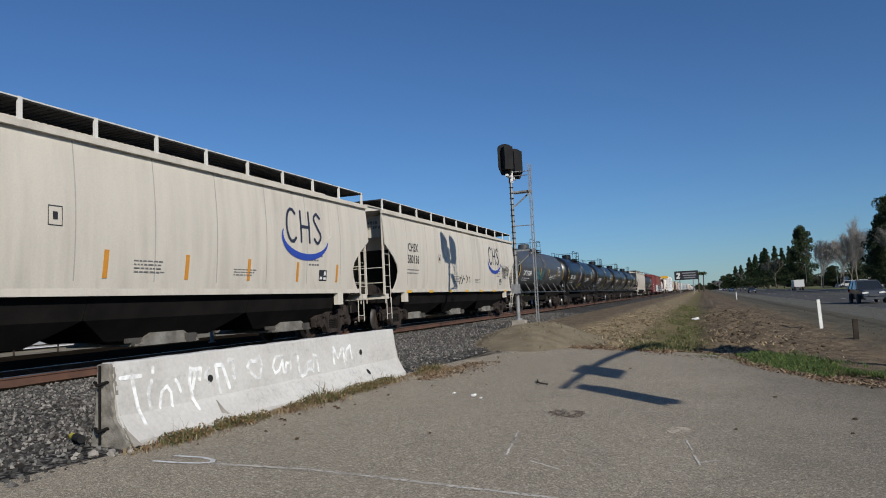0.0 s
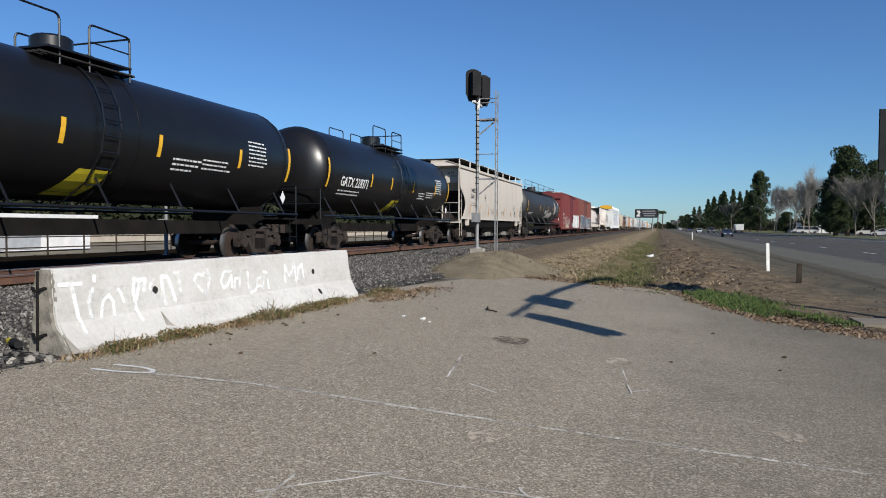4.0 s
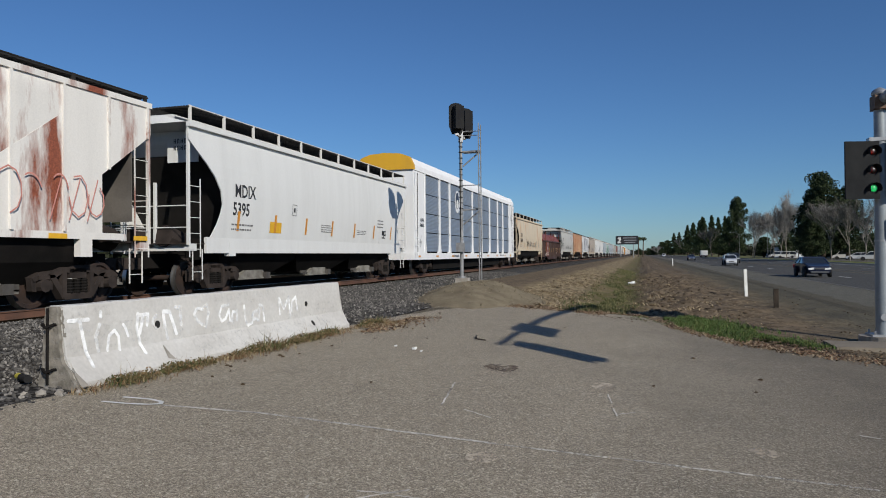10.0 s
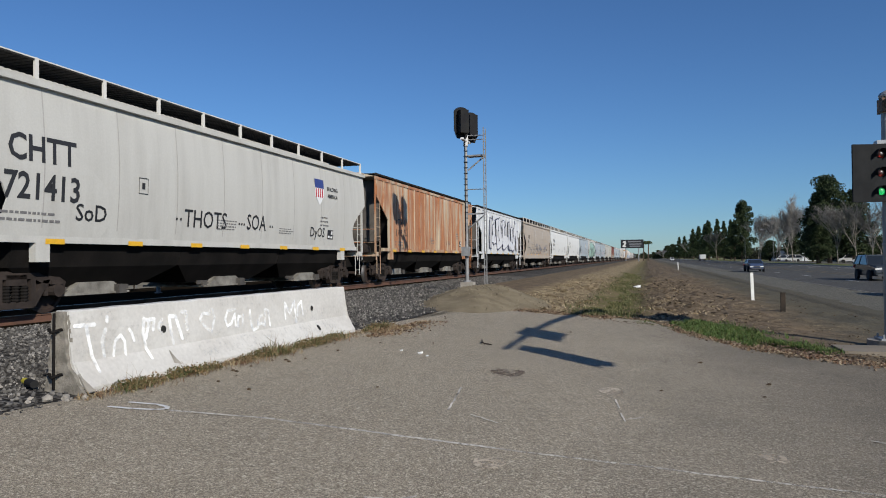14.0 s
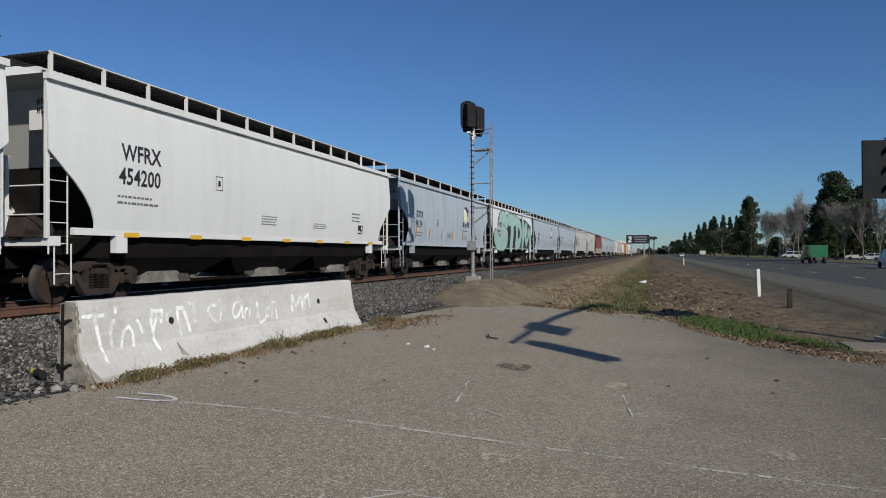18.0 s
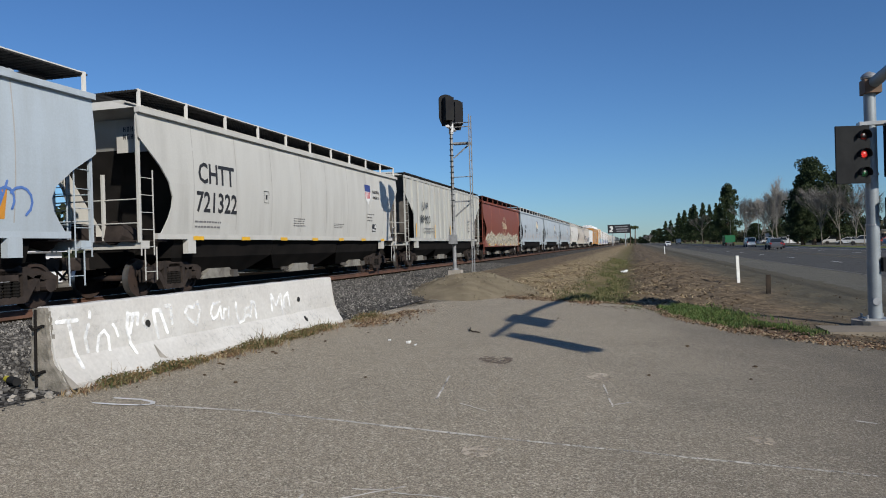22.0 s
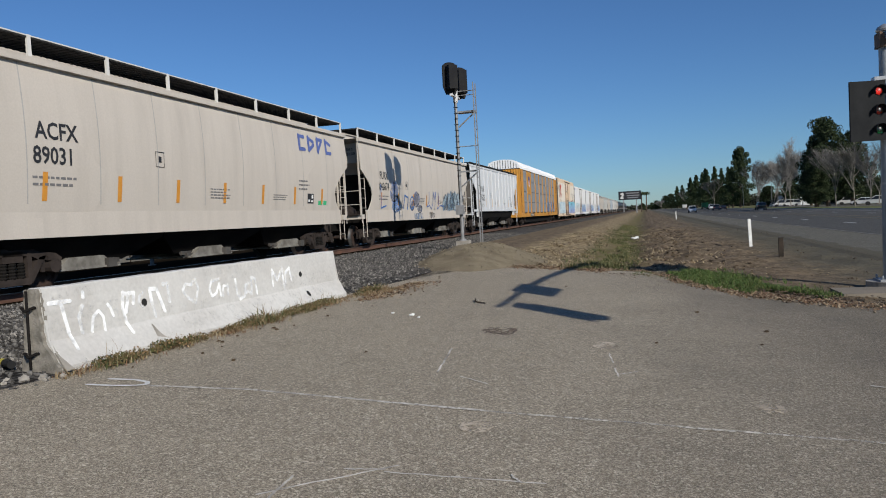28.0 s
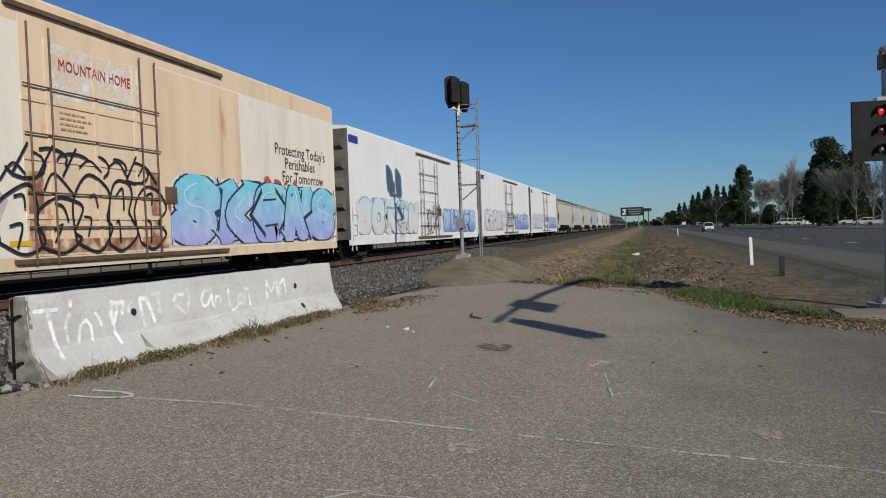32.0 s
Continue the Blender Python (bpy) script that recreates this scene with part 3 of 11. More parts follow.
def truck(car, y):
    """A three-piece freight truck with two wheelsets."""
    def frame_me():
        bm = bm_new()
        prism(bm, [(-1.14, 0.62), (-0.98, 0.72), (-0.6, 0.76), (-0.42, 0.85), (0.42, 0.85), (0.6, 0.76), (0.98, 0.72), (1.14, 0.62), (1.10, 0.54), (0.55, 0.62), (0.38, 0.70), (-0.38, 0.70), (-0.55, 0.62), (-1.10, 0.54)], "x", 0.94, 1.12)
        prism(bm, [(-0.42, 0.28), (0.42, 0.28), (0.36, 0.15), (-0.36, 0.15)], "x", 0.93, 1.13)
        for e in (-1, 1):
            prism(bm, [(p[0] * e, p[1]) for p in ((0.76, 0.68), (0.60, 0.66), (0.30, 0.26), (0.40, 0.16))][::e], "x", 0.95, 1.12)
            prism(bm, [(p[0] * e, p[1]) for p in ((1.14, 0.62), (1.12, 0.36), (1.02, 0.34), (1.04, 0.62))][::e], "x", 0.96, 1.10)
            prism(bm, [(p[0] * e, p[1]) for p in ((0.74, 0.66), (0.72, 0.36), (0.64, 0.36), (0.62, 0.64))][::e], "x", 0.96, 1.10)
            box(bm, 0.98, 1.16, e * 0.89 - 0.13, e * 0.89 + 0.13, 0.58, 0.66)
        for s in (-1, 1):
            bar(bm, (1.0, 0.89 * s, 0.457), (1.20, 0.89 * s, 0.457), 0.13, 10)
            box(bm, 1.02, 1.13, 0.36 * s - 0.05, 0.36 * s + 0.05, 0.2, 0.78)
        return finish("side_frame", bm, M_TRUCK)

    def spring_me():
        bm = bm_new()
        lathe(bm, [(0.078 if j % 2 else 0.058, 0.27 + 0.03 * j) for j in range(11)], "z", 8, (1.08, 0, 0))
        return finish("spring", bm, M_UNDER)

    def bolster_me():
        bm = bm_new()
        box(bm, -1.12, 1.12, -0.22, 0.22, 0.58, 0.78)
        bar(bm, (0, 0, 0.75), (0, 0, 0.98), 0.28, 12)
        box(bm, -0.9, 0.9, -0.7, -0.62, 0.42, 0.5)
        box(bm, -0.9, 0.9, 0.62, 0.7, 0.42, 0.5)
        return finish("truck", bm, M_TRUCK)

    def wheel_me():
        bm = bm_new()
        bar(bm, (-1.0, 0, 0), (1.0, 0, 0), 0.075, 10)
        for s in (-1, 1):
            pr = [(0.10, 0.66), (0.13, 0.80), (0.36, 0.78), (0.38, 0.83), (0.452, 0.825), (0.457, 0.73), (0.478, 0.70), (0.478, 0.68), (0.40, 0.69), (0.35, 0.72), (0.13, 0.70)]
            lathe(bm, [(r, h * s) for r, h in pr], "x", 28)
            for k in range(3):
                a = k * 2.094
                box(bm, s * 0.79 - 0.012, s * 0.79 + 0.012, 0.24 * math.cos(a) - 0.03, 0.24 * math.cos(a) + 0.03, 0.24 * math.sin(a) - 0.03, 0.24 * math.sin(a) + 0.03)
        me = finish("wheelset", bm, M_WHEEL, True)
        me.materials.append(M_TREAD)
        for f in me.polygons:
            c = f.center
            if 0.44 < math.hypot(c.y, c.z) and 0.67 < abs(c.x) < 0.83:
                f.material_index = 1
        return me
    t = part("truck", shared("bolster", bolster_me), None, car, at=(0, y, 0))
    f = shared("side_frame", frame_me)
    for s in (0, 1):
        o = part("side_frame", f, None, t)
        o.rotation_euler = (0, 0, math.pi * s)
        for k in (-0.19, 0.0, 0.19):
            o2 = part("spring", shared("spring", spring_me), None, t, at=(0, k, 0))
            o2.rotation_euler = (0, 0, math.pi * s)
    for s in (-1, 1):
        w = part("wheelset", shared("wheelset", wheel_me), None, t)
        w.matrix_parent_inverse = Matrix.Translation((0, 0.89 * s, 0.457))
        WHEELS.append(w)


WHEELS, CARS = [], []


def coupler(car, y, s):
    def me():
        bm = bm_new()
        box(bm, -0.16, 0.16, -0.1, 0.55, 0.70, 0.98)
        box(bm, -0.09, 0.09, 0.5, 0.78, 0.76, 0.94)
        prism(bm, [(-0.16, 0.76), (0.10, 0.76), (0.17, 0.90), (0.08, 1.0), (-0.02, 0.88), (-0.16, 0.98)], "z", 0.72, 1.0)
        bar(bm, (0.3, 0.2, 0.75), (0.05, 0.75, 0.5), 0.025, 6)
        return finish("coupler", bm, M_TRUCK)
    o = part("coupler", shared("coupler", me), None, car, at=(0, y, 0))
    if s < 0:
        o.rotation_euler = (0, 0, math.pi)


def ladder(car, x, y, z0, z1, mat, wide=0.45, along="y", step_h=0.40, name="ladder"):
    """Two stiles and rungs; along y on the sides, along x on the ends."""
    def me():
        bm = bm_new()
        h = wide / 2
        for s in (-h, h):
            p = (0, s) if along == "y" else (s, 0)
            box(bm, p[0] - 0.010, p[0] + 0.010, p[1] - 0.012, p[1] + 0.012, z0, z1)
        n = int((z1 - z0) / step_h)
        for k in range(n):
            z = z0 + (k + 0.5) * step_h
            a, b_ = ((0, -h, z), (0, h, z)) if along == "y" else ((-h, 0, z), (h, 0, z))
            bar(bm, a, b_, 0.010, 5)
        return finish(name, bm, mat)
    return part(name, shared((name, z0, z1, mat.name, wide, along), me), None, car, at=(x, y, 0))


# flat marks that lie on a car's side; sx gives the side's offset at a height
def on_side(car, name, polys, mat, sx, lift=0.008, label="", fine=0.0004):
    bm = bm_new()
    for k, p in enumerate(polys):
        if len(p) < 3:
            continue
        vs = [bm.verts.new((lift + fine * (k % 24), y, z)) for y, z in p]
        try:
            bm.faces.new(vs)
        except ValueError:
            pass
    if abs(sx(2.0) - sx(2.9)) > 0.02 and bm.verts:
        for k in range(5, 30):
            z = 0.15 * k + 0.03
            geo = bm.verts[:] + bm.edges[:] + bm.faces[:]
            bmesh.ops.bisect_plane(bm, geom=geo, plane_co=(0, 0, z), plane_no=(0, 0, 1))
    for v in bm.verts:
        v.co.x += sx(v.co.z)
    me = bpy.data.meshes.new(name)
    bm.to_mesh(me)
    bm.free()
    me.materials.append(mat)
    return part(name, me, None, car, label)


FONT_CACHE = {}


def glyphs(text, bold=0.0):
    """The built-in font's outlines as a mesh's points and faces, one unit high."""
    key = (text, bold)
    if key not in FONT_CACHE:
        cu = bpy.data.curves.new("lettering", "FONT")
        cu.body, cu.size, cu.offset, cu.resolution_u = text, 1.0, bold, 2
        ob = bpy.data.objects.new("lettering", cu)
        scene.collection.objects.link(ob)
        dg = bpy.context.evaluated_depsgraph_get()
        me = bpy.data.meshes.new_from_object(ob.evaluated_get(dg))
        FONT_CACHE[key] = ([tuple(v.co) for v in me.vertices], [tuple(p.vertices) for p in me.polygons])
        bpy.data.objects.remove(ob)
        bpy.data.curves.remove(cu)
        bpy.data.meshes.remove(me)
    return FONT_CACHE[key]


def lettering(car, text, y, z, size, mat, sx, lift=0.01, bold=0.02, name="lettering", stretch=1.0):
    vs, fs = glyphs(text, bold)
    me = bpy.data.meshes.new(name)
    me.from_pydata([(sx(z + v[1] * size) + lift, y + v[0] * size * stretch, z + v[1] * size) for v in vs], [], fs)
    me.materials.append(mat)
    return part(name, me, None, car)


def rect(y0, y1, z0, z1, lean=0.0):
    return [(y0, z0), (y1, z0), (y1 + lean, z1), (y0 + lean, z1)]


def fine_print(car, y, z, w, h, mat, sx, rows=3, seed=0):
    """Lines of writing too small to read, as short bars."""
    rnd = random.Random(seed + int(y * 10))
    polys = []
    for r in range(rows):
        zz = z + (rows - 1 - r) * h / rows
        x = y
        while x < y + w * rnd.uniform(0.75, 1.0):
            d = rnd.uniform(0.05, 0.16)
            polys.append(rect(x, x + d, zz, zz + h / rows * 0.36))
            x += d + 0.03
    on_side(car, "fine_print", polys, M_FADETXT if mat is M_BLACKTXT else mat, sx)


def ribbon(pts, w):
    """A thick stroke along points, as quads and round ends."""
    out = []
    for (y0, z0), (y1, z1) in zip(pts, pts[1:]):
        d = math.hypot(y1 - y0, z1 - z0)
        if d < 1e-5:
            continue
        ny, nz = -(z1 - z0) / d * w / 2, (y1 - y0) / d * w / 2
        out.append([(y0 - ny, z0 - nz), (y1 - ny, z1 - nz), (y1 + ny, z1 + nz), (y0 + ny, z0 + nz)])
    for y, z in pts:
        out.append([(y + w / 2 * math.cos(k * math.pi / 4), z + w / 2 * math.sin(k * math.pi / 4)) for k in range(8)])
    return out


def arc(cy, cz, ry, rz, a0, a1, n=8):
    return [(cy + ry * math.cos(radians(a0 + (a1 - a0) * i / n)), cz + rz * math.sin(radians(a0 + (a1 - a0) * i / n))) for i in range(n + 1)]


def slab(p, q, w, more=0.0):
    """A straight square-ended stroke, thickened and lengthened by more."""
    d = math.hypot(q[0] - p[0], q[1] - p[1]) or 1.0
    ux, uz = (q[0] - p[0]) / d, (q[1] - p[1]) / d
    hw = w / 2 + more
    a, b_ = (p[0] - ux * more, p[1] - uz * more), (q[0] + ux * more, q[1] + uz * more)
    return [(a[0] - uz * hw, a[1] + ux * hw), (a[0] + uz * hw, a[1] - ux * hw), (b_[0] + uz * hw, b_[1] - ux * hw), (b_[0] - uz * hw, b_[1] + ux * hw)]


def graffiti(car, y0, y1, z0, z1, fill, edge, sx, seed, n=5, fat=0.24, splash=(), extra=None):
    """A tangled sprayed piece: background cloud, outlined leaning slabs and barbs, thin inner strokes."""
    rnd = random.Random(seed)
    w, h = (y1 - y0) / n, z1 - z0
    for c in splash:
        polys = []
        for k in range(int(6 * n / len(splash)) + 2):
            cy, cz, r = rnd.uniform(y0, y1), rnd.uniform(z0, z1 - 0.1 * h), rnd.uniform(0.14, 0.34) * h
            polys.append([(cy + r * rnd.uniform(0.75, 1.2) * math.cos(a * 0.524) * 1.4, max(z0 - 0.05, min(z1 + 0.12, cz + r * rnd.uniform(0.7, 1.15) * math.sin(a * 0.524)))) for a in range(12)])
        on_side(car, "graffiti_cloud", polys, ink(c), sx, 0.010 + 0.002 * splash.index(c))
    o, f, g, s = [], [], [], []
    rim = 0.035 + 0.018 * h
    wide = max(0.12, min(0.34 * w, 0.30 * h))
    keep = lambda p: (max(y0, min(y1, p[0])), max(z0, min(z1, p[1])))
    for k in range(n):
        cy = y0 + (k + 0.5) * w
        strokes = []
        lean = rnd.uniform(-0.25, 0.25) * w
        strokes.append(((cy - 0.30 * w - lean, z0 + 0.03 * h), (cy - 0.25 * w + lean, z1 - rnd.uniform(0.0, 0.15) * h), wide))
        strokes.append(((cy + 0.25 * w, z0 + rnd.uniform(0.0, 0.3) * h), (cy + rnd.uniform(-0.1, 0.4) * w, z1 - rnd.uniform(0.0, 0.3) * h), wide * 0.9))
        m = rnd.uniform(0.25, 0.8)
        strokes.append(((cy - 0.45 * w, z0 + m * h), (cy + 0.5 * w, z0 + (m + rnd.uniform(-0.3, 0.25)) * h), wide * 0.7))
        if rnd.random() < 0.7:
            strokes.append(((cy - 0.2 * w, z0 + 0.1 * h), (cy + 0.55 * w, z0 + rnd.uniform(0.05, 0.3) * h), wide * 0.75))
        for i, (p, q, t) in enumerate(strokes):
            p, q = keep(p), keep(q)
            o.append(slab(p, q, t, rim))
            (f if (i + k) % 3 else g).append(slab(p, q, t))
            mid = ((p[0] + q[0]) / 2, (p[1] + q[1]) / 2)
            s += [slab(((p[0] + mid[0]) / 2 + 0.2 * t, (p[1] + mid[1]) / 2), (mid[0] + 0.2 * t, mid[1]), 0.025)]
        tip = keep((cy + rnd.uniform(0.1, 0.5) * w, z0 + rnd.uniform(0.3, 1.0) * h))
        barb = [tip, (tip[0] - 0.32 * w, tip[1] + 0.12 * h), (tip[0] - 0.24 * w, tip[1] - 0.16 * h)]
        o.append([(p[0] + (p[0] - barb[1][0]) * 0.12, p[1] + (0.03 if i == 1 else -0.03)) for i, p in enumerate(barb)])
        f.append(barb)
    on_side(car, "graffiti_outline", o, ink(edge), sx, 0.016)
    on_side(car, "graffiti_letters", f, ink(fill), sx, 0.030, extra or "")
    on_side(car, "graffiti_shade", g, ink(tuple(c * 0.72 for c in fill)), sx, 0.031)
    on_side(car, "graffiti_highlight", s, ink(tuple(0.55 * c + 0.25 for c in fill)), sx, 0.042)


def block_text(car, text, y0, y1, z0, z1, fill, edge, sx, bold=0.05, rim=0.11, lift=0.018):
    """Fat outlined sprayed letters fitted into a field of the side."""
    base = glyphs(text, bold)[0]
    u0, u1 = min(v[0] for v in base), max(v[0] for v in base)
    v0, v1 = min(v[1] for v in base), max(v[1] for v in base)
    for nm, col, off, up in (("graffiti_outline", edge, rim, 0.0), ("graffiti_letters", fill, bold, 0.005)):
        vs, fs = glyphs(text, off)
        me = bpy.data.meshes.new(nm)
        pts = []
        for v in vs:
            z = z0 + (v[1] - v0) / (v1 - v0) * (z1 - z0)
            pts.append((sx(z) + lift + up, y0 + (v[0] - u0) / (u1 - u0) * (y1 - y0), z))
        me.from_pydata(pts, [], fs)
        me.materials.append(ink(col))
        part(nm, me, None, car)


def tag(car, y, z, w, h, col, sx, seed, thick=0.035, loops=6):
    """A quick scrawled tag."""
    rnd = random.Random(seed)
    polys = []
    for k in range(loops):
        yy = y + w * k / loops
        pts = arc(yy + w / loops * 0.5, z + h * rnd.uniform(0.3, 0.6), w / loops * rnd.uniform(0.45, 0.8), h * rnd.uniform(0.3, 0.5), rnd.uniform(60, 200), rnd.uniform(-220, 30), 7)
        polys += ribbon(pts, thick)
        if rnd.random() < 0.5:
            polys += ribbon([(yy, z), (yy + w / loops * 0.6, z + h)], thick)
    on_side(car, "sprayed_tag", polys, ink(col), sx, 0.012)


def reflectors(car, ys, z, sx, tall=0.0, mat=None):
    for y in ys:
        if tall:
            on_side(car, "reflector_strip", [rect(y, y + 0.12, z, z + tall, 0.03)], mat or M_REFLECT, sx, 0.012)
        else:
            on_side(car, "reflector_strip", [rect(y, y + 0.45, z, z + 0.10)], mat or M_REFLECT, sx, 0.012)


def start_car(name, label, category, s_end, length):
    car = thing(name, label, category, "freight train cars", pose(TRACK_X, s_end - length / 2, RAIL_Z))
    CARS.append((car, s_end - length / 2))
    return car


def end_bars(eave):
    """Two lines of small dark characters on a car's end panel, too small to read."""
    bm = bm_new()
    for row, n in ((0.26, 4), (0.44, 5)):
        for k in range(n):
            x = 0.62 + 0.105 * k
            for dx in (0.0, 0.045):
                box(bm, x + dx, x + dx + 0.02, -0.018, -0.013, eave - row - 0.06, eave - row + 0.06)
            box(bm, x, x + 0.065, -0.018, -0.013, eave - row + (0.04 if k % 2 else -0.01), eave - row + (0.06 if k % 2 else 0.01))
    return bm


def covered_hopper(s_end, body_len, color, label, ribs=0, marks=None, eave=4.30, bays=3, cut=None, stan=9, panel=None, post="white", tall_reflect=True, sill=1.38):
    """A covered hopper: bulging or ribbed body, running boards, hopper bays, ladders, trucks."""
    L = body_len
    h = L / 2
    ribbed = ribs > 0
    car = start_car("covered_hopper", label, "freight car", s_end, L)
    mat = paint(color)
    zs = [1.50, 1.66, 1.9, 2.15, 2.4, 2.75, 3.1, 3.4, 3.8, 4.1, eave]
    if ribbed:
        def sx(z):
            return 1.50
    else:
        def sx(z):
            return 1.50 + 0.10 * math.sin(math.pi * max(0, min(1, (z - 1.45) / (eave - 1.3))))
    cut_top, cut_in = (cut or ((3.80, 1.50) if ribbed else (3.15, 1.15)))[:2]
    bulge = not cut or len(cut) > 2

    def yend(z):
        if z >= cut_top:
            return h
        t = (cut_top - z) / (cut_top - 1.5)
        if ribbed:
            return h - cut_in * min(1.0, (cut_top - z) / 1.05)
        if bulge:
            return h - cut_in * (math.sin(math.pi / 2 * min(1.0, t / 0.62)) ** 1.1 if t < 0.62 else 1 - 0.34 * ((t - 0.62) / 0.38) ** 1.6)
        return h - cut_in * math.sin(t * math.pi / 2) ** 1.1
    key = ("hopper", L, eave, ribs, cut_top, cut_in, color, sill, bulge)

    def body_me():
        bm = bm_new()
        n = 2 if ribbed else 14
        rings = []
        brk = eave - 0.30
        lv = sorted(set(zs + [cut_top, brk]))
        for z in lv:
            e, x = min(h - 0.68 - (0.0 if z >= brk else 1.7 * (brk - z) / (brk - 1.5)), yend(z) - 0.02), sx(z)
            rings.append([(-x, -e, z), (x, -e, z), (x, e, z), (-x, e, z)])
        rings.append([(-sx(eave) + 0.05, -h, eave + 0.10), (sx(eave) - 0.05, -h, eave + 0.10), (sx(eave) - 0.05, h, eave + 0.10), (-sx(eave) + 0.05, h, eave + 0.10)])
        rings.append([(-0.75, -h + 0.1, eave + 0.30), (0.75, -h + 0.1, eave + 0.30), (0.75, h - 0.1, eave + 0.30), (-0.75, h - 0.1, eave + 0.30)])
        loft(bm, rings)
        return finish("body", bm, mat, True)
    part("body", shared(key + ("b",), body_me), None, car)

    def wing_me(t):
        bm = bm_new()
        lv = sorted(set(zs + [cut_top]))
        rings = [[(sx(z) - 0.03, t * max(0.5, yend(z) - 2.6), z), (sx(z) - 0.03, t * yend(z), z), (sx(z) + 0.004, t * yend(z), z), (sx(z) + 0.004, t * max(0.5, yend(z) - 2.6), z)] for z in lv]
        return finish("side_wing", loft(bm, rings), mat)
    for t in (-1, 1):
        me = shared(key + ("wing", t), lambda: wing_me(t))
        part("side_wing", me, None, car)
        o = part("side_wing", me, None, car)
        o.rotation_euler = (0, 0, math.pi)

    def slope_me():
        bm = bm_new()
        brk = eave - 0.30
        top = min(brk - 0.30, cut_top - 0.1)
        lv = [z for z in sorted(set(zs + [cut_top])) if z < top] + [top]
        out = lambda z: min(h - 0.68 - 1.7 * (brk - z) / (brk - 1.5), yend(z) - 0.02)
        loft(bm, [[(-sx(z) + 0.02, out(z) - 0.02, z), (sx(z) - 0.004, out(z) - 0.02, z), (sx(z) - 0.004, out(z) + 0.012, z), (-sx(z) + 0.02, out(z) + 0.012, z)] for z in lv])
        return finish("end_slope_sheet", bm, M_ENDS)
    # Dark cover over the body's end slope puts the deep shade into colour.
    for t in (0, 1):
        o = part("end_slope_sheet", shared(key + ("slope",), slope_me), None, car, "sloping end sheet coloured black for deep shade and grime")
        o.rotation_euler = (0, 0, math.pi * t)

    def eave_me():
        bm = bm_new()
        x = sx(eave)
        for s in (-1, 1):
            a, b_ = sorted((s * (x - 0.035), s * (x + (0.04 if ribs else 0.10))))
            box(bm, a, b_, -h - 0.02, h + 0.02, eave - 0.02, eave + 0.10)
        return finish("top_chord", bm, mat)
    part("top_chord", shared(key + ("e",), eave_me), None, car)

    def sill_me():
        bm = bm_new()
        for s in (-1, 1):
            box(bm, s * 1.47 - 0.04, s * 1.47 + 0.04, -h + cut_in * 0.55, h - cut_in * 0.55, sill, 1.52)
        for s in (-1, 1):
            box(bm, -1.5, 1.5, s * (h - 0.22) - 0.14, s * (h - 0.22) + 0.14, 1.16, 1.34)
        return finish("side_sill", bm, mat)
    part("side_sill", shared(key + ("s",), sill_me), None, car)
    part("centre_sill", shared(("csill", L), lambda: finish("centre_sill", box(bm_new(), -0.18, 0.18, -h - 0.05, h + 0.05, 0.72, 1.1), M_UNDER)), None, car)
    if ribbed:
        for t in (-1, 1):
            # End sheet darker than the sides: its shade is painted in.
            part("end_sheet", shared(("esheet", eave), lambda: finish("end_sheet", box(bm_new(), -1.44, 1.44, -0.015, 0.015, 1.80, eave), M_ENDGREY)), None, car, "end sheet coloured grey-brown for a shaded end", at=(0, t * (h - 0.55), 0))

        def rib_me():
            return finish("rib", box(bm_new(), 1.49, 1.575 if color == "ribbed_grey" else 1.545, -0.030, 0.030, 1.52, eave - 0.02), mat)
        me = shared(key + ("r",), rib_me)
        for k in range(ribs + 1):
            y = -h + 0.12 + (L - 0.24) * k / ribs
            o = part("rib", me, None, car, at=(0, y, 0))
            e = abs(y)
            if e > h - cut_in:
                t = (h - e) / cut_in
                low = cut_top - t * 1.05
                full = eave - 0.02 - 1.52
                sc = (eave - 0.02 - low) / full
                o.scale = (1, 1, max(0.05, sc))
                o.location.z = (eave - 0.02) * (1 - o.scale.z)
    elif panel is not False:
        def seam_me():
            bm = bm_new()
            zz = [z for z in zs if z > 1.55]
            for a, b_ in zip(zz, zz[1:]):
                vs = [bm.verts.new(p) for p in ((sx(a) + 0.005, -0.014, a), (sx(a) + 0.005, 0.014, a), (sx(b_) + 0.005, 0.014, b_), (sx(b_) + 0.005, -0.014, b_))]
                bm.faces.new(vs)
            return finish("weld_seam", bm, M_SEAM)
        for k in range(1, 9):
            y = -h + L * k / 9
            if abs(y) < h - cut_in - 0.1:
                part("weld_seam", shared(("seam", eave), seam_me), None, car, at=(0, y, 0))
    # running boards on brackets
    pm = paint(post) if not ribbed else M_ENDS
    lift = 0.22 if ribbed else 0.50

    def board_me():
        bm = bm_new()
        z = eave + lift
        for s in (-1, 1):
            for k in range(11):
                x = s * (0.58 + 0.088 * k)
                box(bm, x - 0.026, x + 0.026, -h + 0.05, h - 0.05, z - 0.02, z + 0.015)
            n = int(L / 0.16)
            for k in range(n):
                y = -h + 0.05 + k * (L - 0.1) / n
                box(bm, s * 1.02 - 0.46, s * 1.02 + 0.46, y, y + 0.05, z - 0.03, z - 0.015)
        for s in (-1, 1):
            for k in range(6):
                y = s * (h - 0.1 - 0.12 * k)
                box(bm, -1.3, 1.3, y - 0.02, y + 0.02, z - 0.02, z + 0.015)
        return finish("running_board", bm, M_GRATE)
    part("running_board", shared(("board", L, eave, lift), board_me), None, car)
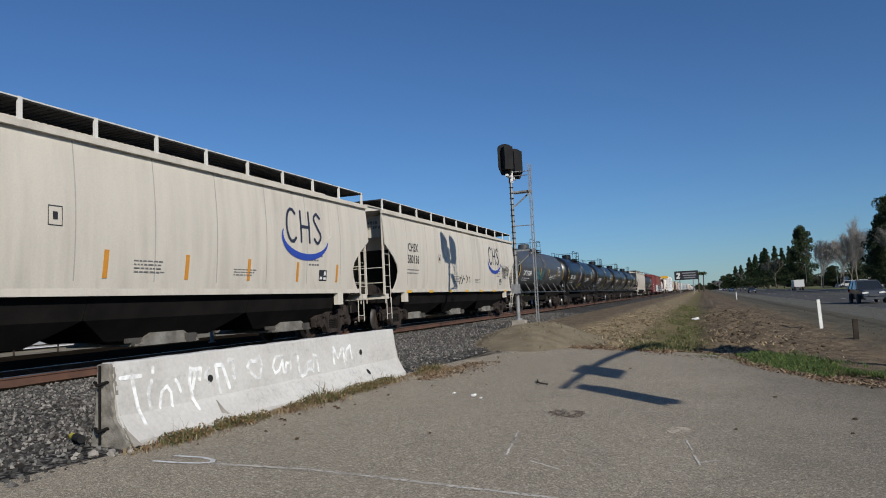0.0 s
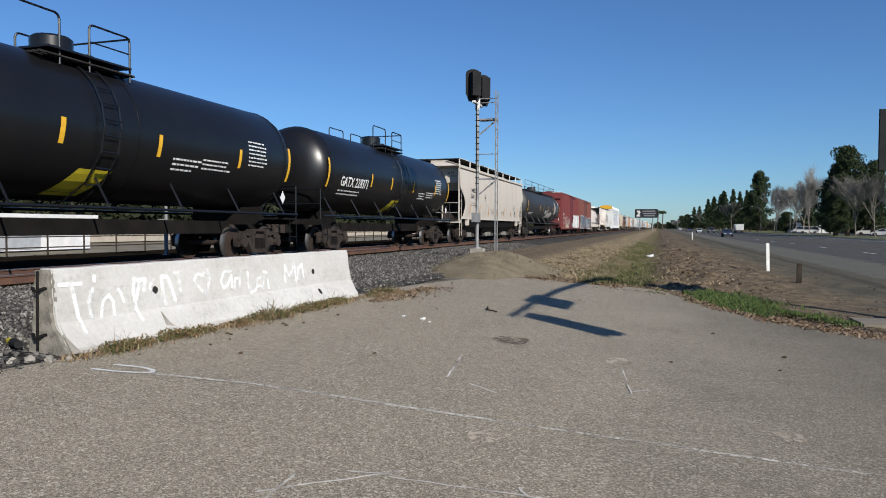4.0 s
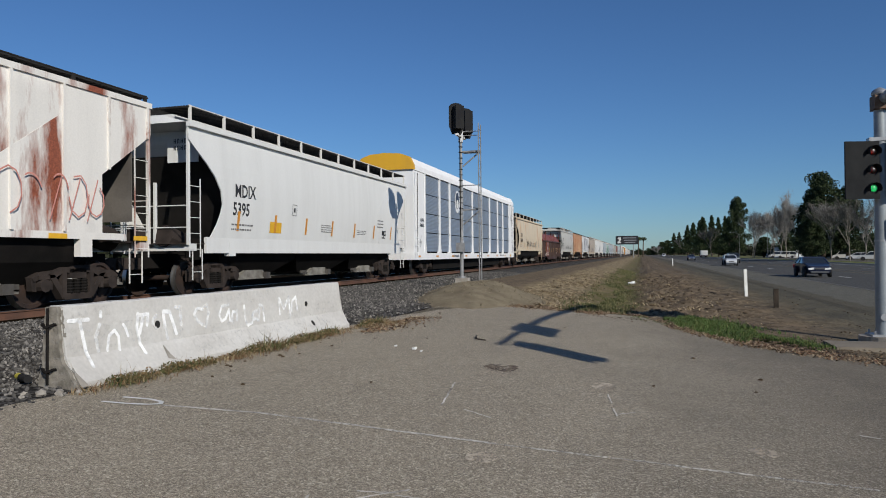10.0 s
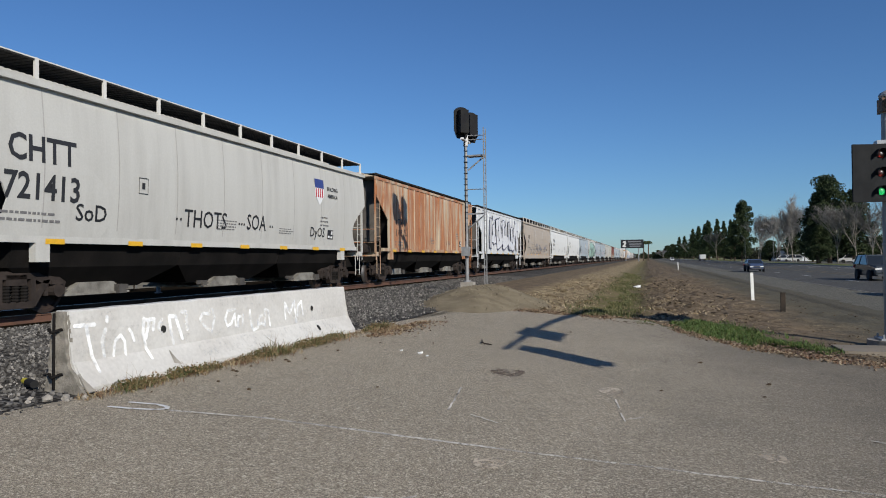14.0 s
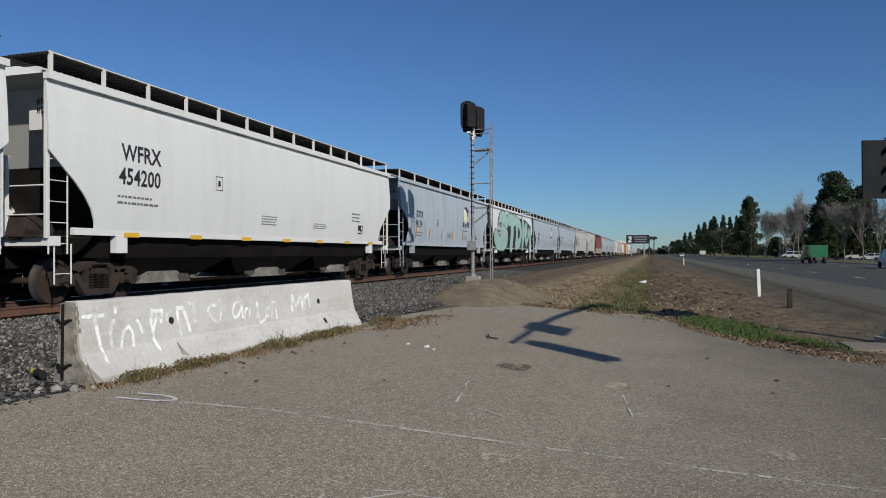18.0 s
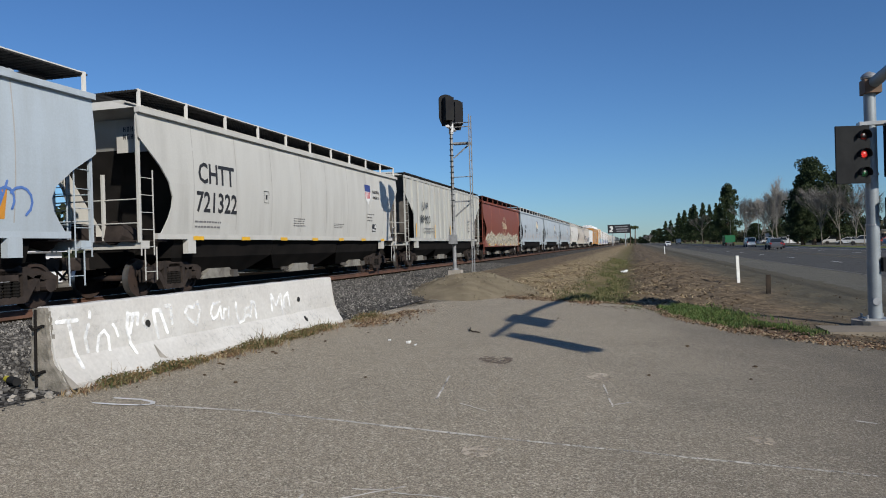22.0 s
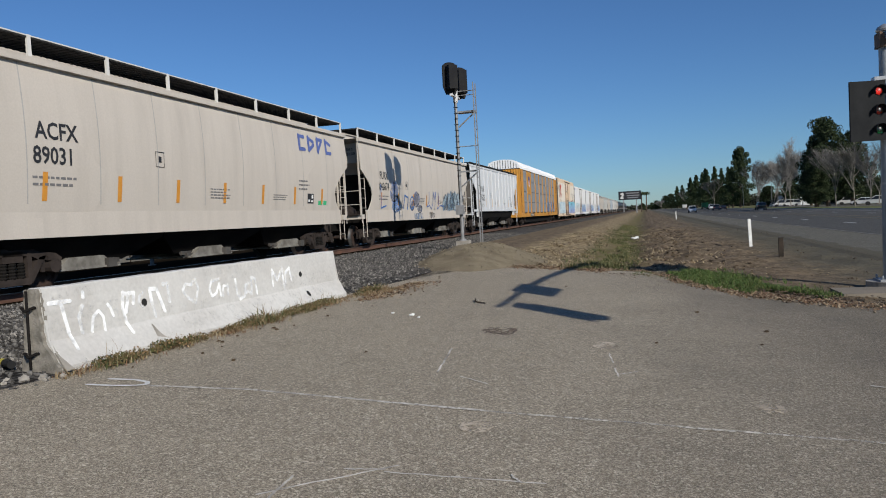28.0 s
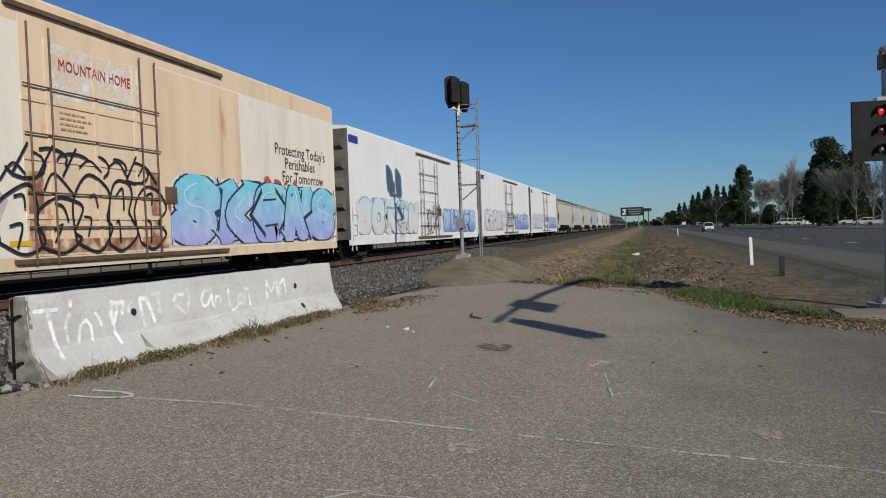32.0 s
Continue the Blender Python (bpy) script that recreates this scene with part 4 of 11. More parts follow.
    bme = shared(("bracket", post, eave, lift), lambda: finish("bracket", box(bm_new(), 1.45, 1.50, -0.04, 0.04, eave + 0.06, eave + lift + 0.04), pm))
    for k in range(stan):
        part("bracket", bme, None, car, at=(0, -h + 0.15 + (L - 0.3) * k / (stan - 1), 0))
    part("board_edge", shared(("bedge", L, eave, post, lift), lambda: finish("board_edge", box(bm_new(), 1.47, 1.495, -h + 0.1, h - 0.1, eave + lift + 0.01, eave + lift + 0.035), pm)), None, car)

    def hatch_me():
        return finish("hatch", box(bm_new(), -0.48, 0.48, -h + 0.9, h - 0.9, eave + 0.26, eave + (0.40 if ribbed else 0.56)), mat)
    part("hatch", shared(key + ("h",), hatch_me), None, car)
    # bays
    inner = L - 2 * cut_in - 0.6
    bl = inner / bays

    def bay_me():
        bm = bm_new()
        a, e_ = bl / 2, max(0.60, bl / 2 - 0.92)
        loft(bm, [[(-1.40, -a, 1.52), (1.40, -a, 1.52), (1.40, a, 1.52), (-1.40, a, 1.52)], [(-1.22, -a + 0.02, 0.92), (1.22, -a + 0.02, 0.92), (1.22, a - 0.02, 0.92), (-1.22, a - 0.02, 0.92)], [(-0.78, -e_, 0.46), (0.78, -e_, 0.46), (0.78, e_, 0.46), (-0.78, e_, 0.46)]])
        # Black bays, their colour deepened for the shade below the car.
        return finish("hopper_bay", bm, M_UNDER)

    def gate_me():
        bm = bm_new()
        box(bm, -0.70, 0.70, -0.55, 0.55, 0.36, 0.47)
        bar(bm, (-1.1, 0.62, 0.42), (1.1, 0.62, 0.42), 0.035, 6)
        box(bm, 0.98, 1.12, 0.5, 0.74, 0.32, 0.52)
        box(bm, 0.80, 0.86, -1.1, 1.1, 0.40, 0.50)
        box(bm, 0.84, 0.92, -0.95, -0.35, 0.34, 0.44)
        return finish("outlet_gate", bm, MESHES["gm"])
    if "gm" not in MESHES:
        MESHES["gm"] = surface("gate_steel", (0.085, 0.078, 0.07), (0.045, 0.04, 0.036), 0.8)
    def chute_me():
        bm = bm_new()
        loft(bm, [[(-1.0, -w_, z), (1.0, -w_, z), (1.0, w_, z), (-1.0, w_, z)] for w_, z in ((0.80, 0.37), (0.48, 0.59))])
        box(bm, -1.04, 1.04, -0.92, 0.92, 0.325, 0.37)
        return finish("outlet_chute", bm, MESHES["cm"])
    if "cm" not in MESHES:
        MESHES["cm"] = surface("dusty_chute_steel", (0.25, 0.238, 0.21), (0.11, 0.10, 0.085), 0.8, 0, 3, 25, 0.2)
    for k in range(bays):
        y = -inner / 2 + bl * (k + 0.5)
        part("outlet_chute", shared("chute", chute_me), None, car, "dusty pale grey outlet chute", at=(0, y, 0))
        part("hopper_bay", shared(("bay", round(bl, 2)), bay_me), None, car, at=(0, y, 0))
        part("outlet_gate", shared("gate", gate_me), None, car, at=(0, y, 0))
    for s in (-1, 1):
        ladder(car, 1.50, s * (h - 0.30), 1.0, 3.0 if not ribbed else 3.6, mat, 0.44)
        ladder(car, 0.55 * s, s * (h + 0.06), 1.1, eave + 0.2, mat, 0.42, "x", name="end_ladder")
        ladder(car, 1.46, s * (h - 0.45), 0.42, 1.2, mat, 0.40, name="sill_step")

        corner = shared(key + ("cp",), lambda: finish("corner_post", box(bm_new(), -0.03, 0.03, -0.04, 0.04, 1.3, eave), mat))
        inner_post = shared(key + ("ip",), lambda: finish("end_post", box(bm_new(), -0.028, 0.028, -0.04, 0.04, 1.3, 2.9), mat))
        grab = shared(key + ("gr",), lambda: finish("grab_rail", bar(bm_new(), (-1.48, 0, 0), (1.48, 0, 0), 0.016, 5), mat))
        for x in (-1.48, 1.48):
            part("corner_post", corner, None, car, at=(x, s * (h - 0.06), 0))
        for x in () if ribbed else (-0.5, 0.5):
            part("end_post", inner_post, None, car, at=(x, s * (h - 0.06), 0))
        for z in (1.75, 2.3):
            part("grab_rail", grab, None, car, at=(0, s * (h - 0.06), z))

        def plat_me():
            bm = bm_new()
            box(bm, -1.45, 1.45, -0.6, 0.5, 1.33, 1.36)
            bar(bm, (0.75, 0.1, 1.4), (0.75, -0.5, 1.55), 0.28, 12)
            box(bm, -0.8, -0.35, -0.4, 0.2, 1.36, 1.8)
            return finish("end_platform", bm, M_TRUCK)
        o = part("end_platform", shared("plat", plat_me), None, car, at=(0, s * (h - 0.55), 0))
        part("jacking_pad", shared(key + ("pad",), lambda: finish("jacking_pad", box(bm_new(), 1.36, 1.515, -0.16, 0.16, 1.02, 1.40), mat)), None, car, at=(0, s * (h - 1.95), 0))
        coupler(car, s * (h - 0.05), s)
        truck(car, s * (h - 1.75))
    pan = part("number_panel", shared(key + ("np",), lambda: finish("number_panel", box(bm_new(), 0.42, 1.36, -0.012, 0.0, eave - 0.82, eave - 0.06), mat)), None, car, at=(0, -h + 0.66, 0))
    part("number_lettering", shared(("nbars", eave), lambda: finish("number_lettering", end_bars(eave), M_BLACKTXT)), None, pan)
    if marks:
        marks(car, h, sx)
    return car


def tank_car(s_end, L, color, label, marks=None, r=1.50, rails="short", zc=None):
    h = L / 2
    car = start_car("tank_car", label, "freight car", s_end, L)
    mat = paint(color)
    zc = zc or 2.95

    def sx(z):
        d = max(-r, min(r, z - zc))
        return math.sqrt(max(0.02, r * r - d * d))
    tl = h - 0.15

    def shell_me():
        bm = bm_new()
        prof = [(0.02, -tl), (r * 0.55, -tl + 0.10), (r * 0.85, -tl + 0.32), (r * 0.97, -tl + 0.55), (r, -tl + 0.75)]
        prof += [(r, -tl + 0.75 + (2 * tl - 1.5) * k / 6) for k in range(1, 6)]
        prof += [(a, -b_) for a, b_ in reversed(prof[:5])]
        lathe(bm, prof, "y", 40, (0, 0, zc))
        return finish("shell", bm, mat, True)
    part("shell", shared(("shell", L, r, color), shell_me), None, car)

    def band_me():
        return finish("weld_band", lathe(bm_new(), [(r - 0.02, -0.03), (r + 0.012, -0.03), (r + 0.012, 0.03), (r - 0.02, 0.03)], "y", 40, (0, 0, zc)), mat, True)
    for y in (-tl + 0.8, 0.9, tl - 0.8):
        part("weld_band", shared(("band", r, color), band_me), None, car, at=(0, y, 0))

    def frame_me():
        bm = bm_new()
        box(bm, -0.2, 0.2, -h - 0.05, h + 0.05, 0.72, 1.08)
        for s in (-1, 1):
            box(bm, -1.45, 1.45, s * (h - 0.16) - 0.1, s * (h - 0.16) + 0.1, 1.0, 1.16)
            box(bm, -1.15, 1.15, s * (h - 1.75) - 0.09, s * (h - 1.75) + 0.09, 0.98, 1.5)
            box(bm, -1.42, 1.42, s * (h - 0.9), s * (h - 0.1), 1.14, 1.19)
        return finish("stub_frame", bm, M_UNDER)
    part("stub_frame", shared(("tframe", L), frame_me), None, car)

    def pipe_me():
        bm = bm_new()
        for s in (-1, 1):
            bar(bm, (s * 1.48, -h + 0.2, 1.30), (s * 1.48, h - 0.2, 1.30), 0.035, 6)
            for k in range(7):
                y = -h + 1 + (L - 2) * k / 6
                bar(bm, (s * 1.48, y, 1.30), (s * 1.1, y, zc - 1.0), 0.025, 5)
        return finish("side_rail", bm, mat)
    part("side_rail", shared(("trail", L, color), pipe_me), None, car)

    def dome_me():
        bm = bm_new()
        lathe(bm, [(0.42, zc + r - 0.08), (0.42, zc + r + 0.42), (0.36, zc + r + 0.47), (0.02, zc + r + 0.48)], "z", 20)
        box(bm, -1.1, 1.1, -1.1, 1.1, zc + r - 0.06, zc + r - 0.02)
        bar(bm, (0.1, 0.75, zc + r), (0.1, 0.75, zc + r + 0.25), 0.2, 10)
        return finish("manway", bm, mat, True)
    part("manway", shared(("dome", color, r, zc), dome_me), None, car)
    span = 1.25 if rails == "short" else h - 1.6
    z0, z1 = zc + r * 0.78, zc + r + 0.66

    def hoop_me(x, ya, yb, mid):
        """A bent tube hoop with rounded corners, and a middle rail where it has one."""
        c = 0.10
        pts = [(ya, z0), (ya, z1 - c), (ya + c * 0.3, z1 - c * 0.3), (ya + c, z1), (yb - c, z1), (yb - c * 0.3, z1 - c * 0.3), (yb, z1 - c), (yb, z0)]
        bm = bm_new()
        for p, q in zip(pts, pts[1:]):
            bar(bm, (x, *p), (x, *q), 0.024, 6)
        if mid:
            bar(bm, (x, ya, z1 - 0.36), (x, yb, z1 - 0.36), 0.018, 6)
        return finish("guard_hoop", bm, mat)
    runs = [(-2.1, -0.75, False), (0.0, 1.15, True)] if rails == "short" else [(-span + 2 * span * k / 5, -span + 2 * span * (k + 1) / 5 - 0.04, True) for k in range(5)]
    for x in (-1.0, 1.0):
        for ya, yb, mid in runs:
            part("guard_hoop", shared(("guard", x, ya, yb, r, zc, color), lambda: hoop_me(x, ya, yb, mid)), None, car)
    part("guard_gate", shared(("gate_bar", runs[-1][1], z1, color), lambda: finish("guard_gate", bar(bm_new(), (-1.0, runs[-1][1], z1 - 0.02), (1.0, runs[-1][1], z1 - 0.02), 0.022, 6), mat)), None, car)

    def deck_me():
        bm = bm_new()
        for s in (-1, 1):
            for k in range(4):
                x = s * (0.62 + 0.13 * k)
                box(bm, x - 0.035, x + 0.035, -span, span, zc + r * 0.88, zc + r * 0.90)
            for k in range(3):
                box(bm, *sorted((s * 0.58, s * 1.06)), (k - 1) * span * 0.97 - 0.03, (k - 1) * span * 0.97 + 0.03, zc + r * 0.87, zc + r * 0.885)
        return finish("walk_deck", bm, M_GRATE)
    part("walk_deck", shared(("deck", rails, L, r), deck_me), None, car)

    def lad_me():
        bm = bm_new()
        pts = [(sx(z) + 0.10, z) for z in (1.3, 1.8, 2.4, 2.95, 3.4, 3.8, 4.1, zc + r * 0.9)]
        for o in (-0.23, 0.23):
            for (a, z0), (b_, z1) in zip(pts, pts[1:]):
                bar(bm, (a, o, z0), (b_, o, z1), 0.022, 5)
        for k in range(9):
            z = 1.45 + k * 0.33
            bar(bm, (sx(z) + 0.10, -0.23, z), (sx(z) + 0.10, 0.23, z), 0.016, 5)
        return finish("ladder", bm, mat)
    part("ladder", shared(("tlad", color, r, zc), lad_me), None, car, at=(0, 0.0 if rails == "short" else h - 2.8, 0))
    for s in (-1, 1):
        coupler(car, s * (h - 0.05), s)
        truck(car, s * (h - 1.75))

        def erail_me():
            bm = bm_new()
            for x in (-1.4, 1.4):
                bar(bm, (x, 0, 1.15), (x, 0, 2.2), 0.022, 5)
            bar(bm, (-1.4, 0, 2.2), (1.4, 0, 2.2), 0.022, 5)
            bar(bm, (-1.4, 0, 1.7), (1.4, 0, 1.7), 0.018, 5)
            return finish("end_rail", bm, mat)
        part("end_rail", shared(("erail", color), erail_me), None, car, at=(0, s * (h - 0.15), 0))
        ladder(car, 1.44, s * (h - 0.4), 0.42, 1.15, mat, 0.40, name="sill_step")
    if marks:
        marks(car, h, sx)
    return car


M_FRAME = surface("weathered_frame_steel", (0.30, 0.28, 0.255), (0.17, 0.15, 0.13), 0.7, 0.2, 4, 30, 0.1)
M_CLIP = surface("galvanised_clip", (0.52, 0.53, 0.54), (0.38, 0.38, 0.38), 0.5, 0.3, 4, 30, 0.05)
M_RUSTFOOT = surface("rusted_yellow_steel", (0.23, 0.095, 0.04), (0.36, 0.17, 0.05), 0.8, 0, 2.5, 20, 0.15)
M_LOCK = surface("rusty_lock_bar", (0.17, 0.105, 0.065), (0.10, 0.06, 0.04), 0.7, 0.2, 4, 30, 0.1)


def boxcar(s_end, L, color, label, marks=None, top=4.85, bottom=0.70, ribs=7, door_at=0.0, door_w=3.0, smooth_side=False, door_color=None, reefer=False, roof_color=None, side_color=None):
    """A box car or mechanical refrigerator car with a door, ribs or flat sides, ribbed ends."""
    h = L / 2
    car = start_car("refrigerator_car" if reefer else "boxcar", label, "freight car", s_end, L)
    mat = paint(color)
    key = ("box", L, color, top, bottom, ribs)

    def sx(z):
        return 1.56

    def body_me():
        bm = bm_new()
        loft(bm, [[(-1.5, -h, z), (1.5, -h, z), (1.5, h, z), (-1.5, h, z)] for z in (bottom + 0.22, top)])
        return finish("body", bm, mat)
    part("body", shared(key + ("b",), body_me), None, car)

    def roof_me():
        bm = bm_new()
        prof = [(-1.53, top), (1.53, top), (1.50, top + 0.09), (0.0, top + 0.24), (-1.50, top + 0.09)]
        prism(bm, prof, "y", -h, h)
        for k in range(14):
            y = -h + L * (k + 0.5) / 14
            prism(bm, [(-1.5, top + 0.10), (1.5, top + 0.10), (0.0, top + 0.28)], "y", y - 0.06, y + 0.06)
        return finish("roof", bm, paint(roof_color) if roof_color else mat)
    part("roof", shared(key + ("r",), roof_me), None, car)
    if color == "oxide_red":
        part("roof_edge", shared(("redge", L, top), lambda: finish("roof_edge", box(bm_new(), 1.50, 1.56, -h, h, top + 0.06, top + 0.10), paint("ribbed_grey"))), None, car, "pale weathered roof edge")
    part("side_sill", shared(key + ("s",), lambda: finish("side_sill", box(box(bm_new(), 1.44, 1.55, -h, h, bottom, bottom + 0.24), -1.55, -1.44, -h, h, bottom, bottom + 0.24), mat)), None, car)
    d0, d1 = door_at - door_w / 2, door_at + door_w / 2
    if ribs:
        rib = shared(key + ("rib",), lambda: finish("rib", prism(bm_new(), [(1.50, -0.05), (1.575, -0.035), (1.575, 0.035), (1.50, 0.05)], "z", bottom + 0.24, top - 0.02), mat))
        for a, b_ in ((-h + 0.06, d0 - 0.2), (d1 + 0.2, h - 0.06)):
            n = max(2, round((b_ - a) / ((L - door_w) / ribs / 1.0)))
            for k in range(n + 1):
                part("rib", rib, None, car, at=(0, a + (b_ - a) * k / n, 0))
    else:
        pan = shared(key + ("pan", d0), lambda: finish("side_panel", box(bm_new(), 1.50, 1.555, -h, d0, bottom + 0.24, top - 0.48), paint(side_color or color)))
        part("side_panel", pan, None, car)
        part("side_panel", shared(key + ("pan2", d1), lambda: finish("side_panel", box(bm_new(), 1.50, 1.555, d1, h, bottom + 0.24, top - 0.48), paint(side_color or color))), None, car)
        part("fascia", shared(key + ("fas",), lambda: finish("fascia", box(bm_new(), 1.50, 1.553, -h, h, top - 0.477, top + 0.02), mat)), None, car)

    def door_me():
        bm = bm_new()
        box(bm, 1.5, 1.56, d0, d1, bottom + 0.25, top - 0.25)
        if not reefer:
            n = 18
            for k in range(n):
                z = bottom + 0.4 + k * (top - bottom - 0.9) / n
                prism(bm, [(1.555, z), (1.595, z + 0.05), (1.555, z + 0.12)], "y", d0 + 0.05, d1 - 0.05)
        else:
            for z in (1.5, 2.6, 3.7):
                box(bm, 1.56, 1.585, d0, d1, z, z + 0.09)
        return finish("door", bm, paint(door_color) if door_color else mat)
    part("door", shared(key + ("d", door_at, door_color), door_me), None, car, "plug door with locking bars" if reefer else "corrugated sliding door")
    if reefer:
        lock = shared(("lockbar", top, bottom), lambda: finish("locking_bar", bar(bm_new(), (1.63, 0, bottom + 0.1), (1.63, 0, top - 0.45), 0.019, 6), M_LOCK))
        cross = shared(("crossbar", door_w), lambda: finish("cross_bar", bar(bm_new(), (1.62, d0, 0), (1.62, d1, 0), 0.018, 6), M_LOCK))
        for y in (d0 + 0.12, d0 + 0.62, d1 - 0.62, d1 - 0.12):
            part("locking_bar", lock, None, car, "rusty brown locking bar", at=(0, y, 0))
        for z in (1.35, 2.0, 3.1, 4.0):
            part("cross_bar", cross, None, car, at=(0, 0, z))
        part("handle_box", shared(("hbox", d1), lambda: finish("handle_box", box(bm_new(), 1.56, 1.60, d1 + 0.15, d1 + 0.55, 1.9, 2.3), M_LOCK)), None, car)
    for z, x in ((top - 0.24, 1.56), (bottom + 0.12, 1.55)):
        part("door_track", shared(key + ("t", door_at, z), lambda: finish("door_track", box(bm_new(), x, x + 0.08, d0 - 0.3, d1 + 2.6, z, z + 0.09), M_LOCK if reefer else mat)), None, car)

    def end_me():
        bm = bm_new()
        n = 5
        for k in range(n):
            z = bottom + 0.55 + k * (top - bottom - 0.6) / n
            loft(bm, [[(-1.35, 0, z), (1.35, 0, z), (1.35, 0, z + 0.5), (-1.35, 0, z + 0.5)], [(-1.3, 0.20, z + 0.14), (1.3, 0.20, z + 0.14), (1.3, 0.20, z + 0.30), (-1.3, 0.20, z + 0.30)]])
        return finish("end_corrugation", bm, M_ENDGREY if reefer else mat)
    for s in (-1, 1):
        if reefer and s < 0:
            unit = part("cooling_unit", shared("unit", lambda: finish("cooling_unit", box(box(bm_new(), -0.75, 0.75, -0.5, 0.05, 1.9, 4.6), -0.6, 0.6, -0.55, -0.45, 3.2, 4.5), paint("reefer_white"))), None, car, "white refrigeration unit with a dark grille", at=(0, -h, 0))
            part("grille", shared("grille", lambda: finish("grille", box(bm_new(), -0.55, 0.55, -0.58, -0.56, 3.3, 4.4), M_UNDER)), None, unit)
        # Refrigerator car ends get the shaded grey instead of body paint.
        if reefer:
            part("end_sheet", shared(("rsheet", top, bottom), lambda: finish("end_sheet", box(bm_new(), -1.52, 1.52, -0.006, 0.006, bottom + 0.22, top - 0.02), M_ENDGREY)), None, car, "end sheet coloured grey-brown for a shaded end", at=(0, s * (h + 0.008), 0))
        o = part("end_corrugation", shared(("bend", top, bottom, color, reefer), end_me), None, car, at=(0, s * h, 0))
        if s < 0:
            o.rotation_euler = (0, 0, math.pi)
        ladder(car, 1.60, s * (h - 0.32), 0.8, 2.4, mat, 0.46)
        ladder(car, 1.1 * s, s * (h + 0.17), 0.8, top - 0.2, mat, 0.46, "x", name="end_ladder")
        ladder(car, 1.48, s * (h - 0.4), 0.38, 0.8, mat, 0.42, name="sill_step")
        coupler(car, s * (h + 0.05), s)
        truck(car, s * (h - 2.0))
    part("centre_sill", shared(("csill2", L), lambda: finish("centre_sill", box(box(bm_new(), -0.3, 0.3, -h + 0.2, h - 0.2, 0.55, bottom + 0.2), -1.3, 1.3, -h * 0.35, h * 0.35, bottom - 0.05, bottom + 0.2), M_UNDER)), None, car)
    if marks:
        marks(car, h, sx)
    return car


def autorack(s_end, L, color, panel, roof, label, marks=None, end="gold"):
    """A tri-level auto rack: posts, corrugated side screens, roof and end doors."""
    h, top, bot = L / 2, 5.42, 0.78
    car = start_car("autorack", label, "freight car", s_end, L)
    mat, pm, rm, em = paint(color), paint(panel), paint(roof), paint(end)

    def sx(z):
        return 1.50
    part("deck", shared(("deck", color, L), lambda: finish("deck", box(bm_new(), -1.5, 1.5, -h, h, bot, bot + 0.34), mat)), None, car)

    def roof_me():
        prof = [(-1.50, top - 0.12), (1.50, top - 0.12), (1.48, top + 0.14), (1.28, top + 0.50), (0.8, top + 0.68), (0, top + 0.74), (-0.8, top + 0.68), (-1.28, top + 0.50), (-1.48, top + 0.14)]
        rings = []
        n = 96
        for k in range(n):
            y = -h + 0.02 + k * (L - 0.04) / n
            d = (L - 0.04) / n
            for f, g in ((0.0, 1.0), (0.4, 1.0), (0.5, 1.006), (0.9, 1.006)):
                rings.append([(p[0] * g, y + f * d, top + (p[1] - top) * (1 + (g - 1) * 3)) for p in prof])
        return finish("roof", loft(bm_new(), rings), rm)
    part("roof", shared(("rroof", roof, L), roof_me), None, car)
    # Added solid black core stands in for the shaded inside behind the screens.
    part("core", shared(("core", L), lambda: finish("dark_core", box(bm_new(), -1.36, 1.36, -h + 0.3, h - 0.3, bot + 0.34, top - 0.1), M_UNDER)), None, car)
    posts = (-12.1, -9.3, -7.15, -4.15, -1.38, 1.38, 4.15, 7.15, 9.3, 12.1)
    z0, rows = bot + 0.40, 4
    hh = (top - 0.16 - z0) / rows

    def scr_me(pitch):
        m = 13
        pts = [(1.38, 0.022)]
        for k in range(m):
            za = 0.022 + k * (hh - 0.044) / m
            st = (hh - 0.044) / m
            pts += [(1.430, za), (1.44, za + st * 0.35), (1.44, za + st * 0.65), (1.430, za + st * 0.99)]
        pts.append((1.38, hh - 0.022))
        return finish("side_screen", prism(bm_new(), pts, "y", -pitch / 2 + 0.11, pitch / 2 - 0.11), pm)

    def post_me():
        bm = bm_new()
        prism(bm, [(-0.24, bot + 0.34), (0.24, bot + 0.34), (0.10, bot + 0.95), (0.09, top - 0.2), (0.16, top - 0.1), (-0.16, top - 0.1), (-0.09, top - 0.2), (-0.10, bot + 0.95)], "x", 1.37, 1.50)
        return finish("post", bm, mat)
    po = shared(("post", color), post_me)
    for a, b_ in zip(posts, posts[1:]):
        sm = shared(("screen", panel, round(b_ - a, 3)), lambda: scr_me(b_ - a))
        for r in range(rows):
            part("side_screen", sm, None, car, at=(0, (a + b_) / 2, z0 + r * hh))
    clip = shared("screen_clip", lambda: finish("screen_clip", box(bm_new(), 1.43, 1.475, -0.028, 0.028, -0.05, 0.05), M_CLIP))
    foot = shared("rusty_foot", lambda: finish("rusty_foot", prism(bm_new(), [(-0.20, bot + 0.36), (0.20, bot + 0.36), (0.085, bot + 0.95), (0.06, bot + 1.15), (-0.05, bot + 1.05), (-0.085, bot + 0.95)], "x", 1.49, 1.503), M_RUSTFOOT))
    for y in posts:
        part("post", po, None, car, at=(0, y, 0))
        if color == "rack_yellow":
            part("rusty_foot", foot, None, car, "brown rusted foot of the post", at=(0, y, 0))
        for r in range(1, rows):
            for o in (-0.14, 0.14):
                part("screen_clip", clip, None, car, at=(0, y + o, z0 + r * hh))

    def end_me():
        bm = bm_new()
